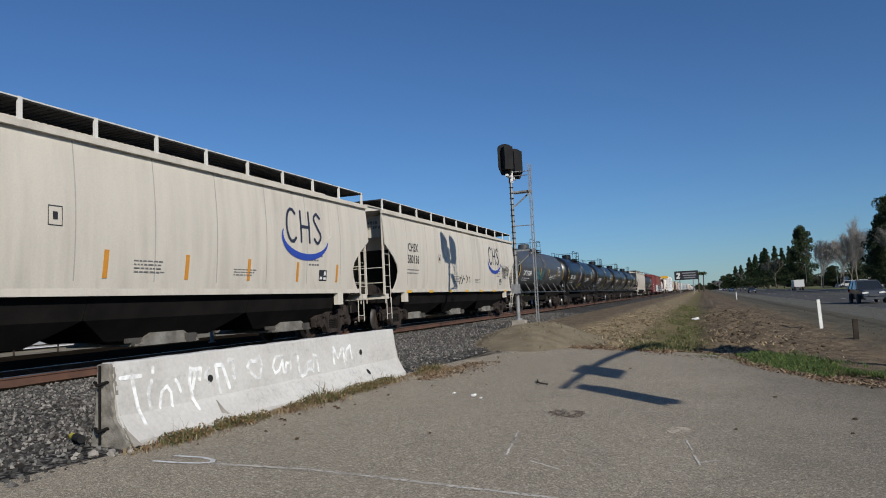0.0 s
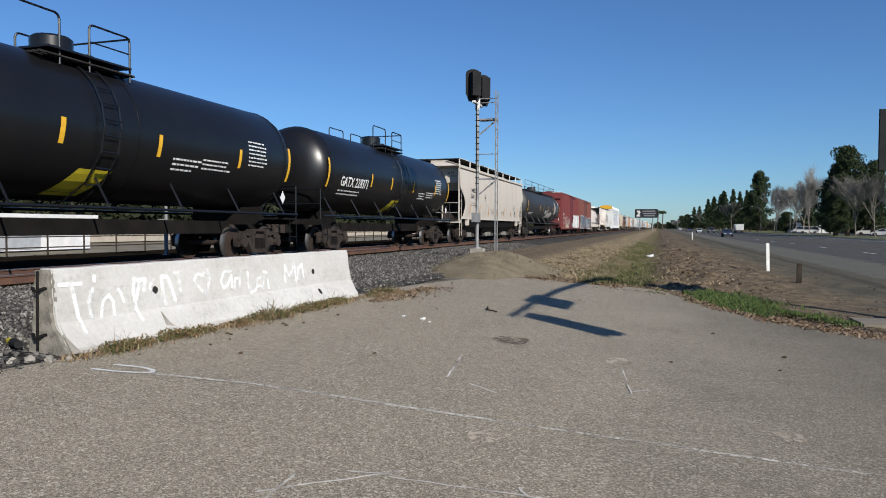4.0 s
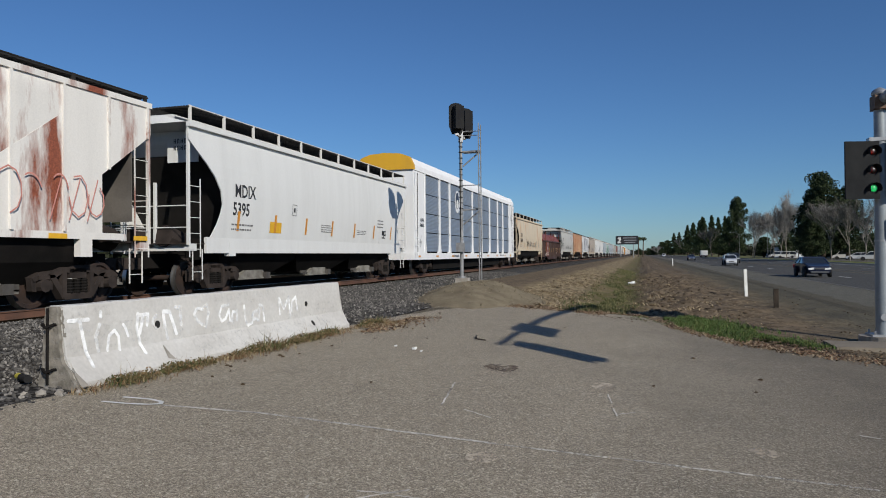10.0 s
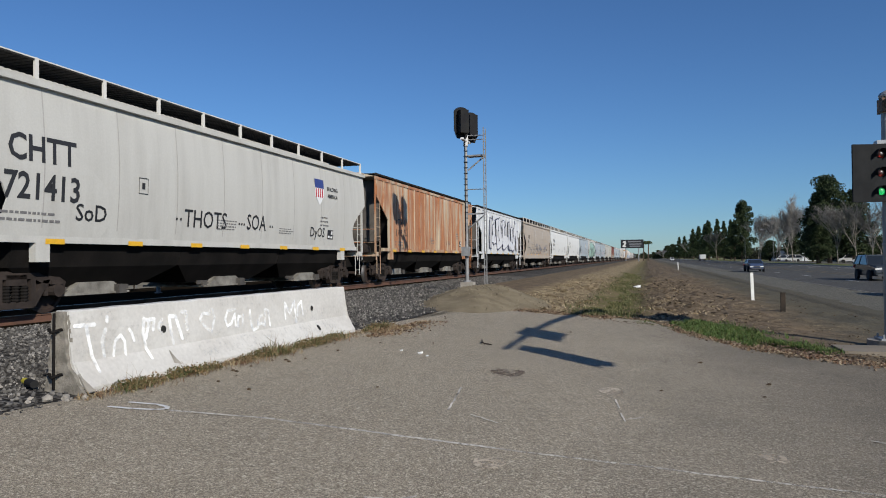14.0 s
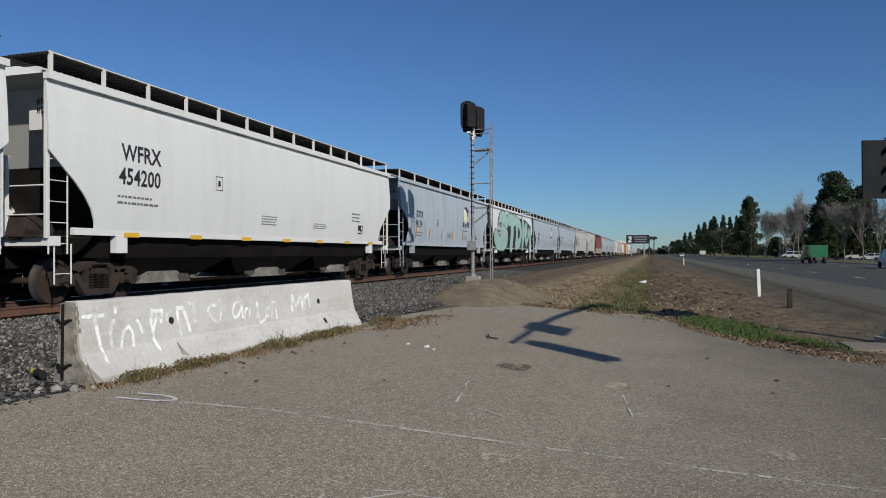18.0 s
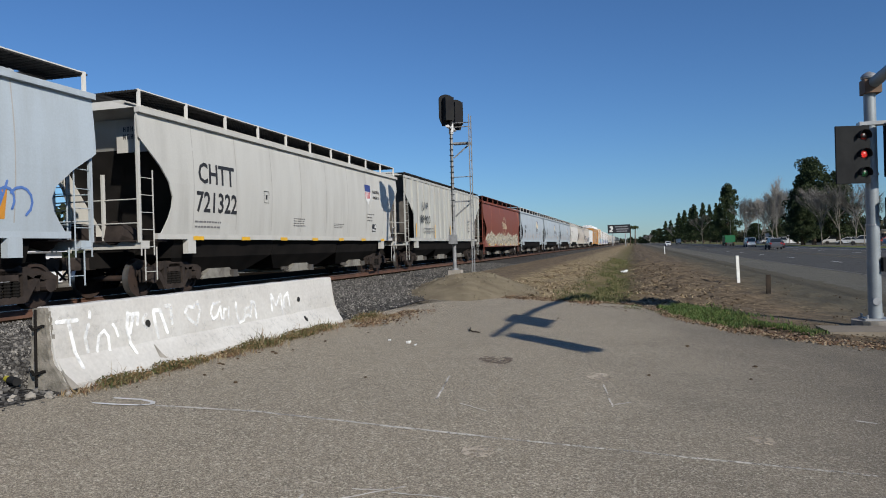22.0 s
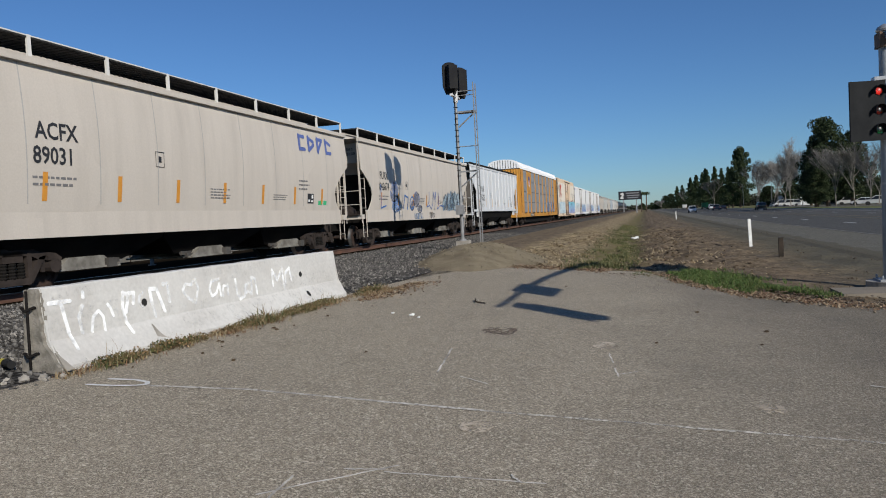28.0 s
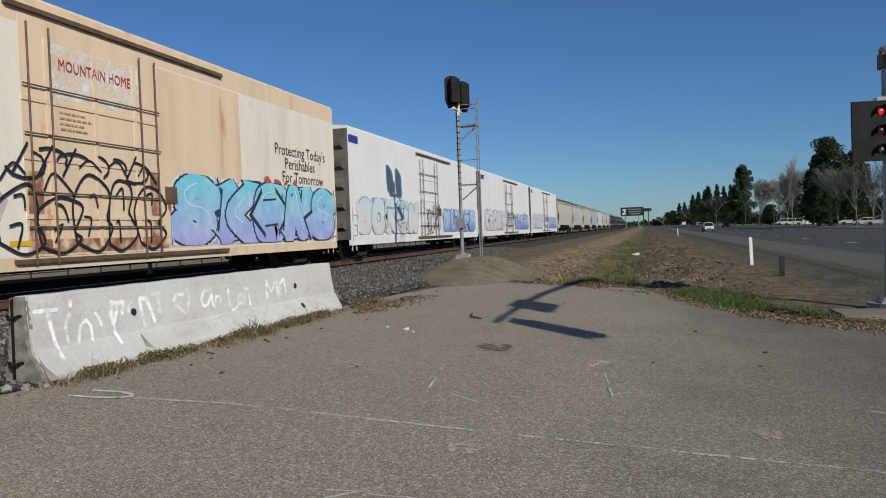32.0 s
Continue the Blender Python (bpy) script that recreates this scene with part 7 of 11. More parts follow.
        lines = [([(y, 1.66 + (z - 1.85) * 1.08) for y, z in pts], wide * 1.45) for pts, wide in lines]
        for pts, wide in lines:
            on_side(car, "graffiti_outline", ribbon(pts, wide + 0.16), ink((0.03, 0.032, 0.035)), sx, 0.012)
        for i, (pts, wide) in enumerate(lines):
            on_side(car, "graffiti_letters", ribbon(pts, wide), ink(MINT), sx, 0.024 + 0.0008 * i)
    covered_hopper(470.1, span(451.7, 470.1), "clean_white", "white covered hopper car with huge mint-green graffiti", marks=mint, cut=(2.95, 1.2), stan=14, panel=False)
    covered_hopper(489.0, span(470.1, 489.0), "pale_blue", SOY, marks=soy("98161"))
    covered_hopper(508.1, span(489.0, 508.1), "pale_blue", SOY, marks=soy("98141", lambda c, h, sx: (tag(c, -h + 5.4, 1.9, 1.2, 0.5, PINK, sx, 111, 0.04, 4), tag(c, -h + 8.5, 1.9, 1.2, 0.5, PINK, sx, 112, 0.04, 4), tag(c, h - 3.0, 1.8, 1.3, 0.6, (0.1, 0.2, 0.5), sx, 113, 0.05, 4))))
    covered_hopper(527.3, span(508.1, 527.3), "grey", "light grey covered hopper car with shield emblem", marks=std_marks("CHTT", "721322", 2.15, 2.86, 0.74, tall=False, second=shield_logo(5.1, 3.35, 0.75)), stan=11, cut=(3.7, 1.15, 1))

    def up(car, h, sx):
        o = lambda z: 1.58
        lettering(car, "U  P", -h + 2.75, 3.05, 0.58, K, o)
        lettering(car, "89 90 0", -h + 2.4, 2.35, 0.58, K, o)
        fine_print(car, -h + 3.0, 1.85, 2.3, 0.35, K, o, 2)
        on_side(car, "shield_emblem", [[(0.66, 3.65), (1.14, 3.65), (1.14, 3.2), (0.9, 2.95), (0.66, 3.2)]], K, o, 0.012)
        on_side(car, "emblem_bar", [rect(0.62, 1.18, 3.36, 3.44)], ink((0.6, 0.6, 0.58)), o, 0.016)
        fine_print(car, 0.7, 2.6, 0.4, 0.3, K, o, 2)
        fine_print(car, 4.6, 2.0, 0.5, 0.9, K, o, 4)
        reflectors(car, [-h + 1.5, -h + 5.0, -h + 8.4], 1.55, o, 0.75, M_REFLECT)
    covered_hopper(545.7, span(527.3, 545.7), "ribbed_grey", "weathered grey ribbed covered hopper car", 16, up, eave=4.55, post="grey")

    def sunburst(car, h, sx):
        col = ink((0.52, 0.40, 0.27))
        polys = []
        for k in range(28):
            a = k * 2 * math.pi / 28
            polys += ribbon([(0.04 + 0.68 * math.cos(a), 2.7 + 0.68 * math.sin(a)), (0.04 + 0.78 * math.cos(a), 2.7 + 0.78 * math.sin(a))], 0.05)
        polys += ribbon(arc(0.04, 2.7, 0.65, 0.65, 0, 360, 24), 0.05)
        for k in range(5):
            polys += ribbon([(-1.05 + 0.08 * k, 3.0 - 0.12 * k), (0.75 + 0.18 * k, 2.85 - 0.09 * k)], 0.075)
        on_side(car, "round_emblem", polys, col, sx)
        cream = (0.52, 0.47, 0.36)
        for i, c in enumerate((cream, (0.46, 0.39, 0.27), (0.56, 0.53, 0.44))):
            on_side(car, "faded_spray", [[(y, max(1.0, z)) for y, z in p] for p in [blot_poly(-h + 1.9 + 1.07 * k + 0.3 * i, 1.45, 0.95, 0.55 - 0.08 * i + 0.14 * math.sin(k * 1.7), k + 20 * i) for k in range(int(2 * h - 3.4))]], fading_ink(c, tuple(0.8 * q for q in c), 1.0, 2.2) if i == 0 else fade_ink(c), sx, 0.008 + 0.012 * i)
        rnd = random.Random(121)
        for k in range(22):
            y, r, tall = -h + 1.5 + 0.64 * k + rnd.uniform(-0.2, 0.2), rnd.uniform(0.15, 0.42), rnd.uniform(0.15, 0.5)
            on_side(car, "sprayed_arch", ribbon(arc(y + 0.4, 1.62 + rnd.uniform(-0.15, 0.1), r, tall, rnd.uniform(-30, 20), rnd.uniform(150, 210), 8), 0.035), ink((0.60, 0.54, 0.43)), sx, 0.046)
            on_side(car, "sprayed_scrawl", ribbon(bent([(y + 0.3 * q + rnd.uniform(-0.15, 0.15), rnd.uniform(1.05, 1.95)) for q in range(4)]), 0.028), ink((0.60, 0.54, 0.43) if k % 3 else (0.16, 0.10, 0.07)), sx, 0.050)
        reflectors(car, [-h + 2 + k * 2.4 for k in range(7)], 1.08, lambda z: 1.53)
    covered_hopper(564.0, span(545.7, 564.0), "rusty_red", "rusty brown-red covered hopper car with cream graffiti and round emblem", marks=sunburst, post="brown_red", sill=0.95, panel=False)
    prev = 564.0
    for e, n in ((582.9, "98089"), (602.2, "98006"), (621.2, "98156")):
        covered_hopper(e, span(prev, e), "pale_blue", SOY, marks=soy(n, (lambda c, h, sx: (tag(c, 2.0, 1.95, 0.9, 0.6, (0.05, 0.07, 0.28), sx, 131, 0.04, 3), on_side(c, "dirt_splash", [blot_poly(4.25 + 0.12 * k, 1.95 + 0.17 * k, 0.16, 0.20, 7.0 + k) for k in range(5)], fade_ink((0.20, 0.15, 0.13)), sx, 0.012))) if n == "98006" else None))
        prev = e
    covered_hopper(639.0, span(621.2, 639.0), "white", "white covered hopper car", marks=std_marks("WFRX", "454266", 1.85, 3.0, 0.50, tall=False), cut=(2.95, 1.2), stan=14, panel=False)

    def big_word(car, h, sx):
        polys = []
        for k in range(4):
            y = h - 3.7 + k * 0.66
            polys += ribbon([(y, 3.55), (y, 4.0)], 0.14) + ribbon([(y, 3.98), (y + 0.36, 3.98 - 0.12 * (k % 2))], 0.12) + ribbon([(y, 3.56), (y + 0.36, 3.56 + 0.2 * (k % 3))], 0.12)
        on_side(car, "brand_bars", polys, ink((0.10, 0.14, 0.36)), sx)
        on_side(car, "green_label", [rect(h - 2.5, h - 2.2, 1.7, 1.85), rect(h - 2.1, h - 1.85, 1.7, 1.85)], ink((0.05, 0.45, 0.2)), sx)
    covered_hopper(656.5, span(639.0, 656.5), "tan", "tan covered hopper car with a blue emblem", marks=std_marks("ACFX", "89031", 2.0, 2.9, 0.46, second=big_word), sill=1.02)
    BLU = (0.10, 0.20, 0.42)

    def blues(c, h, sx):
        for cy, cz, ry, rz, col in ((-1.72, 2.02, 0.47, 0.37, (0.13, 0.14, 0.19)), (-1.12, 1.56, 0.36, 0.20, (0.12, 0.135, 0.18)), (-2.3, 1.72, 0.26, 0.24, (0.12, 0.14, 0.22)), (-4.9, 2.3, 0.5, 0.45, (0.14, 0.17, 0.26)), (-4.6, 1.7, 0.5, 0.3, (0.12, 0.2, 0.36))):
            on_side(c, "sprayed_disc", [arc(cy, cz, ry * 1.12, rz * 1.12, 0, 360, 26)[:-1]], fade_ink(tuple(q * 2.4 for q in col)), sx, 0.009)
            on_side(c, "sprayed_disc", [arc(cy, cz, ry, rz, 0, 360, 26)[:-1]], fade_ink(col), sx, 0.012)
            on_side(c, "disc_rim", ribbon(arc(cy, cz, ry * 0.93, rz * 0.93, 200, 420, 18), 0.06), fade_ink(tuple(q * 0.5 for q in col)), sx, 0.015)
        on_side(c, "sprayed_patch", [rect(-2.0, -0.6, 1.06, 1.36)], fade_ink((0.14, 0.22, 0.34)), lambda z: 1.512, 0.008)
        on_side(c, "sprayed_letters", ribbon([(0.35, 2.45), (0.4, 1.95), (0.05, 1.65), (0.5, 1.75), (0.85, 1.55), (1.05, 1.8), (1.1, 2.45), (1.3, 2.05), (1.55, 2.48), (1.45, 1.55)], 0.05) + ribbon([(2.0, 2.45), (2.15, 1.9), (1.95, 1.55), (2.5, 1.75), (3.2, 1.7)], 0.05), ink((0.06, 0.14, 0.40)), sx, 0.013)
        on_side(c, "sprayed_letters", ribbon([(-6.6, 2.6), (-6.5, 1.6), (-5.9, 1.7)], 0.07) + ribbon([(-3.6, 1.6), (-3.5, 2.2), (-3.0, 2.1), (-3.05, 1.55)], 0.07) + ribbon(arc(-2.4, 1.85, 0.3, 0.3, 30, 330, 10), 0.07), ink((0.06, 0.16, 0.42)), sx, 0.013)
        shards(c, 2.9, 7.5, 1.42, 2.75, ((0.075, 0.11, 0.16), (0.17, 0.25, 0.33), (0.25, 0.36, 0.44), (0.38, 0.47, 0.52), (0.11, 0.13, 0.16)), sx, 143)
        tag(c, 0.5, 1.1, 0.9, 0.3, BLACK, lambda z: 1.512, 144, 0.03, 5)
    covered_hopper(675.2, span(656.5, 675.2), "tan", "tan covered hopper car with blue graffiti", marks=std_marks("FURX", "842674", 2.0, 2.85, 0.46, second=blues), sill=1.02)
    covered_hopper(693.7, span(675.2, 693.7), "ribbed_white", "white ribbed covered hopper car", 13, std_marks("SI RX", "476 259", 2.65, 2.75, 0.58), eave=4.42)

    def rack2(car, h, sx):
        on_side(car, "emblem_panel", [rect(-9.2, -7.25, 3.0, 5.2)], paint("rack_yellow"), lambda z: 1.445, 0.03)
        shield_logo(-8.2, 4.25, 1.0, False)(car, h, lambda z: 1.475)
        fine_print(car, -8.9, 3.3, 1.3, 0.15, K, lambda z: 1.475, 1)
        wall = lambda z: 1.45
        for word, y0, y1, seed in (("SKE", 4.3, 6.35, 171), ("NR", 7.3, 8.95, 172), ("U", 9.45, 10.35, 173)):
            on_side(car, "sprayed_fill", [rect(y0, y1, 1.22, 2.1)], fade_ink((0.09, 0.17, 0.32)), wall, 0.004)
            wild(car, word, y0, y1, 1.22, 2.35, (0.085, 0.155, 0.30), (0.15, 0.22, 0.34), (0.012, 0.018, 0.03), wall, seed, 0.46, None, None, -0.008)
        on_side(car, "sprayed_outline", ribbon(arc(4.9, 2.42, 0.2, 0.34, 0, 180, 8), 0.045), ink((0.012, 0.018, 0.03)), wall, 0.02)
        tag(car, 6.5, 1.6, 0.25, 0.7, BLACK, wall, 155, 0.03, 5)
        tag(car, 10.3, 1.5, 0.5, 0.8, BLACK, wall, 156, 0.03, 5)
        deck = lambda z: 1.505
        on_side(car, "red_emblem", [rect(4.95 + k * 0.26, 5.15 + k * 0.26, 0.86, 1.04) for k in range(3)], ink((0.28, 0.03, 0.03)), deck)
        on_side(car, "label_border", [rect(7.25, 7.65, 0.82, 1.10)], W, deck)
        on_side(car, "label_field", [rect(7.29, 7.61, 0.86, 1.06)], K, deck, 0.016)
        on_side(car, "number_plate", [rect(-8.25, -5.85, 0.80, 1.10)], K, deck, 0.008)
        on_side(car, "sprayed_tag", ribbon(arc(-h + 2.9, 1.9, 0.4, 0.5, 0, 360, 10), 0.06), ink(SILVER), lambda z: 1.45)
        lettering(car, "TTGX 255372", -8.1, 0.86, 0.28, W, lambda z: 1.52)
    autorack(723.0, span(694.1, 723.0), "rack_yellow", "rack_panel_grey", "rack_white", "yellow autorack car with grey corrugated side screens and white roof", rack2, end="rack_white")

    def cryo(car, h, sx):
        red = ink((0.55, 0.08, 0.03))
        on_side(car, "emblem", [[(-8.9, 3.75), (-8.6, 3.5), (-8.2, 3.5), (-8.2, 4.2), (-7.9, 4.2), (-7.9, 3.5), (-7.45, 3.5), (-7.45, 4.45), (-7.2, 4.45), (-7.2, 4.85), (-8.5, 4.85), (-8.8, 4.7), (-9.0, 4.3)]], red, sx)
        on_side(car, "emblem_star", ribbon([(-8.75, 4.15), (-8.25, 4.15)], 0.06) + ribbon([(-8.62, 3.93), (-8.38, 4.37)], 0.06) + ribbon([(-8.62, 4.37), (-8.38, 3.93)], 0.06), ink((0.68, 0.6, 0.5)), sx, 0.014)
        on_side(car, "brand_bars", [p for k in range(10) if k != 4 for p in (rect(-9.75 + 0.29 * k, -9.66 + 0.29 * k, 3.0 + 0.02 * k, 3.4 + 0.02 * k), rect(-9.66 + 0.29 * k, -9.52 + 0.29 * k, 3.3 + 0.02 * k, 3.4 + 0.02 * k))], red, sx)
        rust = ink((0.45, 0.2, 0.1))
        lettering(car, "CRYX", -8.85, 2.55, 0.44, rust, sx, stretch=0.86)
        lettering(car, "3006", -8.75, 2.08, 0.38, rust, sx, 0.03)
        for cy, cz, ry, rz, col in ((-9.3, 1.5, 1.2, 0.7, (0.55, 0.45, 0.52)), (-6.5, 1.3, 2.4, 0.6, (0.58, 0.40, 0.34)), (-4.0, 1.6, 1.0, 0.7, (0.55, 0.45, 0.5))):
            on_side(car, "graffiti_cloud", [blot_poly(cy, cz, ry, rz, cy)], fade_ink(col), sx, 0.008)
        wild(car, "RUNES", -h + 0.3, -3.4, 0.92, 2.45, (0.50, 0.62, 0.66), (0.62, 0.72, 0.74), (0.10, 0.26, 0.42), sx, 161, 0.5, (0.70, 0.72, 0.72), (0.40, 0.52, 0.42))
        bubbles(car, -3.2, 1.05, 0.85, 2.45, BLACK, lambda z: 1.592, 9, 5, 0.05)
        tag(car, -2.9, 2.35, 3.4, 0.55, BLACK, lambda z: 1.592, 165, 0.05, 6)
        tag(car, -h + 0.3, 3.6, 1.7, 1.2, BLACK, sx, 163, 0.04, 5)
        on_side(car, "graffiti_cloud", [rect(1.5, h - 0.3, 0.9, 1.75, 0.0)], fading_ink((0.36, 0.33, 0.62), (0.22, 0.46, 0.66), 0.9, 2.1), sx, 0.009)
        wild(car, "SKENS", 1.5, h - 0.3, 0.88, 2.62, (0.34, 0.33, 0.64), (0.16, 0.56, 0.66), (0.035, 0.04, 0.07), sx, 164, 0.40, (0.66, 0.72, 0.74), (0.50, 0.10, 0.07))
        lettering(car, "Protecting Today's", 6.4, 3.6, 0.50, K, sx, bold=0.0, stretch=0.92)
        lettering(car, "Perishables", 7.0, 3.18, 0.50, K, sx, bold=0.0, stretch=0.92)
        lettering(car, "For Tomorrow", 6.8, 2.75, 0.50, K, sx, bold=0.0, stretch=0.92)
        on_side(car, "side_panel", [rect(1.12, 4.55, 0.84, 5.08)], paint("peach"), sx, 0.002)
        on_side(car, "faded_patch", [rect(-2.05, 0.5, 3.85, 4.9)], fade_ink((0.80, 0.76, 0.70)), sx, 0.004)
        on_side(car, "rust_streak", [rect(-2.6, 1.4, 0.84, 1.12), rect(-2.55, -2.2, 1.1, 2.4), rect(0.75, 1.05, 1.1, 2.7)], fade_ink((0.27, 0.09, 0.045)), sx, 0.006)
        for y in (-2.0, -0.8, 0.35):
            part("door_stile", box(bm_new(), 1.558, 1.578, y - 0.05, y + 0.05, 0.95, 4.95), paint("peach"), car)
        fine_print(car, -1.75, 3.25, 0.75, 0.42, ink((0.50, 0.25, 0.15)), lambda z: 1.565, 4, 8)
        lettering(car, "MOUNTAIN HOME", -1.75, 4.42, 0.31, ink((0.40, 0.06, 0.05)), lambda z: 1.575, bold=0.0, stretch=0.75)
        reflectors(car, [-h + 1.4, -3, 2.4, h - 1.2], 1.0, sx)
    boxcar(745.9, 21.3, "peach", "peach refrigerator car covered with bright graffiti", cryo, 5.60, 0.55, 0, -0.75, 3.7, reefer=True, side_color="peach_pale")
    prev = 745.9
    rs = random.Random(3)
    for i, e in enumerate((768.1, 789.6, 811.2)):
        def rf(car, h, sx, i=i):
            wild(car, ("SOREN", "KRONE", "ERNSO")[i], -h + 0.6, -2.4, 1.0, 2.5, ((0.66, 0.58, 0.50), (0.62, 0.5, 0.52), (0.56, 0.58, 0.66))[i], ((0.52, 0.66, 0.68), (0.60, 0.64, 0.66), (0.62, 0.62, 0.56))[i], (0.30, 0.34, 0.42), sx, 170 + i, 0.4, None, None)
            wild(car, ("NUKES", "ROSEN", "SKUNE")[i], 2.2, h - 1.0, 1.0, 2.3, (0.14, 0.22, 0.48), (0.40, 0.56, 0.70), (0.05, 0.05, 0.12), sx, 180 + i, 0.45, (0.62, 0.60, 0.62), (0.50, 0.22, 0.26))
            tag(car, -1.2, 1.1, 2.6, 1.4, BLACK, lambda z: 1.62, 190 + i, 0.06, 6)
            on_side(car, "blue_band", [rect(-h, -h + 0.9, 4.6, 4.9)], ink(NAVY), sx)
        boxcar(e, span(prev, e), "reefer_white", "white refrigerator car with graffiti along the lower side", rf, 5.15, 0.60, 0, -0.4, 3.2, reefer=True)
        prev = e
    for i, c in enumerate(("tan", "grey", "tan", "pale_blue", "white", "grey", "tan")):
        e = prev + 18.6
        covered_hopper(e, span(prev, e), c, {"tan": "dusty tan covered hopper car", "grey": "light grey covered hopper car", "pale_blue": "pale blue covered hopper car", "white": "white covered hopper car"}[c])
        prev = e
    for i in range(9):
        e = prev + 17.2
        tank_car(e, span(prev, e), "black" if i % 3 else "tank_grey", "plain black tank car without lettering")
        prev = e


build_train()

# ---- concrete barrier ----
M_CONC = surface("whitewashed_concrete", (0.585, 0.57, 0.54), (0.49, 0.47, 0.44), 0.85, 0, 1.2, 22, 0.25, 0.012, (0.4, 0.7))
M_CONC_END = surface("chipped_concrete", (0.30, 0.275, 0.235), (0.17, 0.155, 0.13), 0.95, 0, 9, 45, 0.6, 0.02)
M_CONC_RAW = surface("raw_concrete", (0.36, 0.33, 0.29), (0.24, 0.22, 0.19), 0.9, 0, 3, 25, 0.35)
BAR_A, BAR_B = Vector((-5.42, 3.82, 0.0)), Vector((-5.20, 10.02, 0.0))


def barrier():
    d = (BAR_B - BAR_A)
    yaw = math.degrees(math.atan2(d.y, d.x)) - 90
    b = thing("concrete_barrier", "white painted concrete traffic barrier with sprayed scrawl", "barrier", m=pose(BAR_A.x, BAR_A.y, 0.0, 0, 0, yaw))
    n = d.length
    prof = [(-0.17, 0.0), (0.30, 0.0), (0.30, 0.06), (0.13, 0.30), (0.085, 0.80), (0.07, 0.815), (-0.07, 0.815), (-0.085, 0.80), (-0.12, 0.30), (-0.17, 0.06)]
    bm = bm_new()
    A0 = 0.13
    rings = [[(x, y, z + 0.004 * math.sin(9 * y + 4 * x)) for x, z in prof] for y in [A0 + (n - A0) * k / 24 for k in range(25)]]
    loft(bm, rings)
    bmesh.ops.bevel(bm, geom=[e for e in bm.edges if abs(e.verts[0].co.y - e.verts[1].co.y) < 1e-4 and (e.verts[0].co.y < A0 + 1e-3 or e.verts[0].co.y > n - 1e-3)], offset=0.02, segments=2, affect="EDGES")
    part("body", bm, M_CONC, b, smooth=False)
    rnd = random.Random(14)
    bm = bm_new()
    rough = []
    for (x0, z0), (x1, z1) in zip(prof, prof[1:] + prof[:1]):
        m = max(1, int(math.hypot(x1 - x0, z1 - z0) / 0.05))
        rough += [(x0 + (x1 - x0) * k / m - math.copysign(rnd.uniform(0, 0.022), x0), min(0.81, z0 + (z1 - z0) * k / m)) for k in range(m)]
    prism(bm, rough, "y", A0 - 0.04, A0 + 0.004)
    part("end_face", bm, M_CONC_END, b, "bare chipped concrete end")
    bm = bm_new()
    grid = [0.01 + 0.045 * k for k in range(18)]
    for z0, z1 in zip(grid, grid[1:]):
        w0, w1 = A0 + rnd.uniform(0.008, 0.045) * (1.4 - z0), A0 + rnd.uniform(0.008, 0.045) * (1.4 - z1)
        sd = lambda z: (0.085 + (0.80 - z) * 0.09 if z > 0.3 else min(0.30, 0.13 + (0.30 - z) * 0.71)) + 0.004
        bm.faces.new([bm.verts.new(p) for p in ((sd(z0), A0 - 0.002, z0), (sd(z0), w0, z0), (sd(z1), w1, z1), (sd(z1), A0 - 0.002, z1))])
    part("chipped_edge", bm, M_CONC_END, b, "grey chipped edge where the paint has come off")
    bm = bm_new()
    for z in (0.18, 0.62):
        pts = [(-0.10, A0 - 0.01, z), (-0.08, A0 - 0.07, z + 0.02), (0.0, A0 - 0.11, z - 0.01), (0.06, A0 - 0.05, z + 0.02), (0.07, A0 - 0.01, z)]
        for p, q in zip(pts, pts[1:]):
            bar(bm, p, q, 0.014, 6)
    bar(bm, (0.0, A0 - 0.085, 0.05), (0.01, A0 - 0.085, 0.80), 0.013, 6)
    part("connector_loop", bm, M_UNDER, b, "rusty steel loop and pin")
    side = lambda z: 0.085 + (0.80 - z) * 0.09 if z > 0.3 else 0.13 + (0.30 - z) * 0.71

    def spray(polys, lift=0.006):
        bm = bm_new()
        for p in polys:
            vs = [bm.verts.new((side(z) + lift + 0.0005 * polys.index(p), y, z)) for y, z in p]
            bm.faces.new(vs)
        return bm
    strokes = []

    def scrawl(w, *lines):
        for line in lines:
            strokes.append(ribbon(line, w * 0.86))
    scrawl(0.05, [(0.20, 0.66), (0.45, 0.655)], [(0.34, 0.65), (0.39, 0.33), (0.40, 0.19)], [(0.59, 0.59), (0.53, 0.47), (0.55, 0.32)], [(0.62, 0.72), (0.615, 0.67)])
    scrawl(0.042, [(0.67, 0.31), (0.71, 0.46), (0.79, 0.51), (0.84, 0.44), (0.84, 0.30)], [(0.92, 0.56), (0.95, 0.52), (0.98, 0.43)])
    scrawl(0.052, [(1.15, 0.66), (1.12, 0.50), (1.15, 0.32), (1.17, 0.22)], [(1.15, 0.65), (1.23, 0.63), (1.16, 0.44)], [(1.23, 0.64), (1.31, 0.64), (1.28, 0.52)])
    scrawl(0.045, [(1.44, 0.62), (1.38, 0.57), (1.37, 0.53), (1.42, 0.47)])
    scrawl(0.058, [(1.56, 0.65), (1.57, 0.48), (1.60, 0.33)], [(1.56, 0.65), (1.67, 0.64), (1.71, 0.52), (1.76, 0.37)], [(1.78, 0.68), (1.86, 0.68), (1.86, 0.47)])
    scrawl(0.048, [(2.32, 0.39), (2.18, 0.48), (2.11, 0.57), (2.18, 0.64), (2.28, 0.62), (2.37, 0.68), (2.40, 0.57), (2.32, 0.39)])
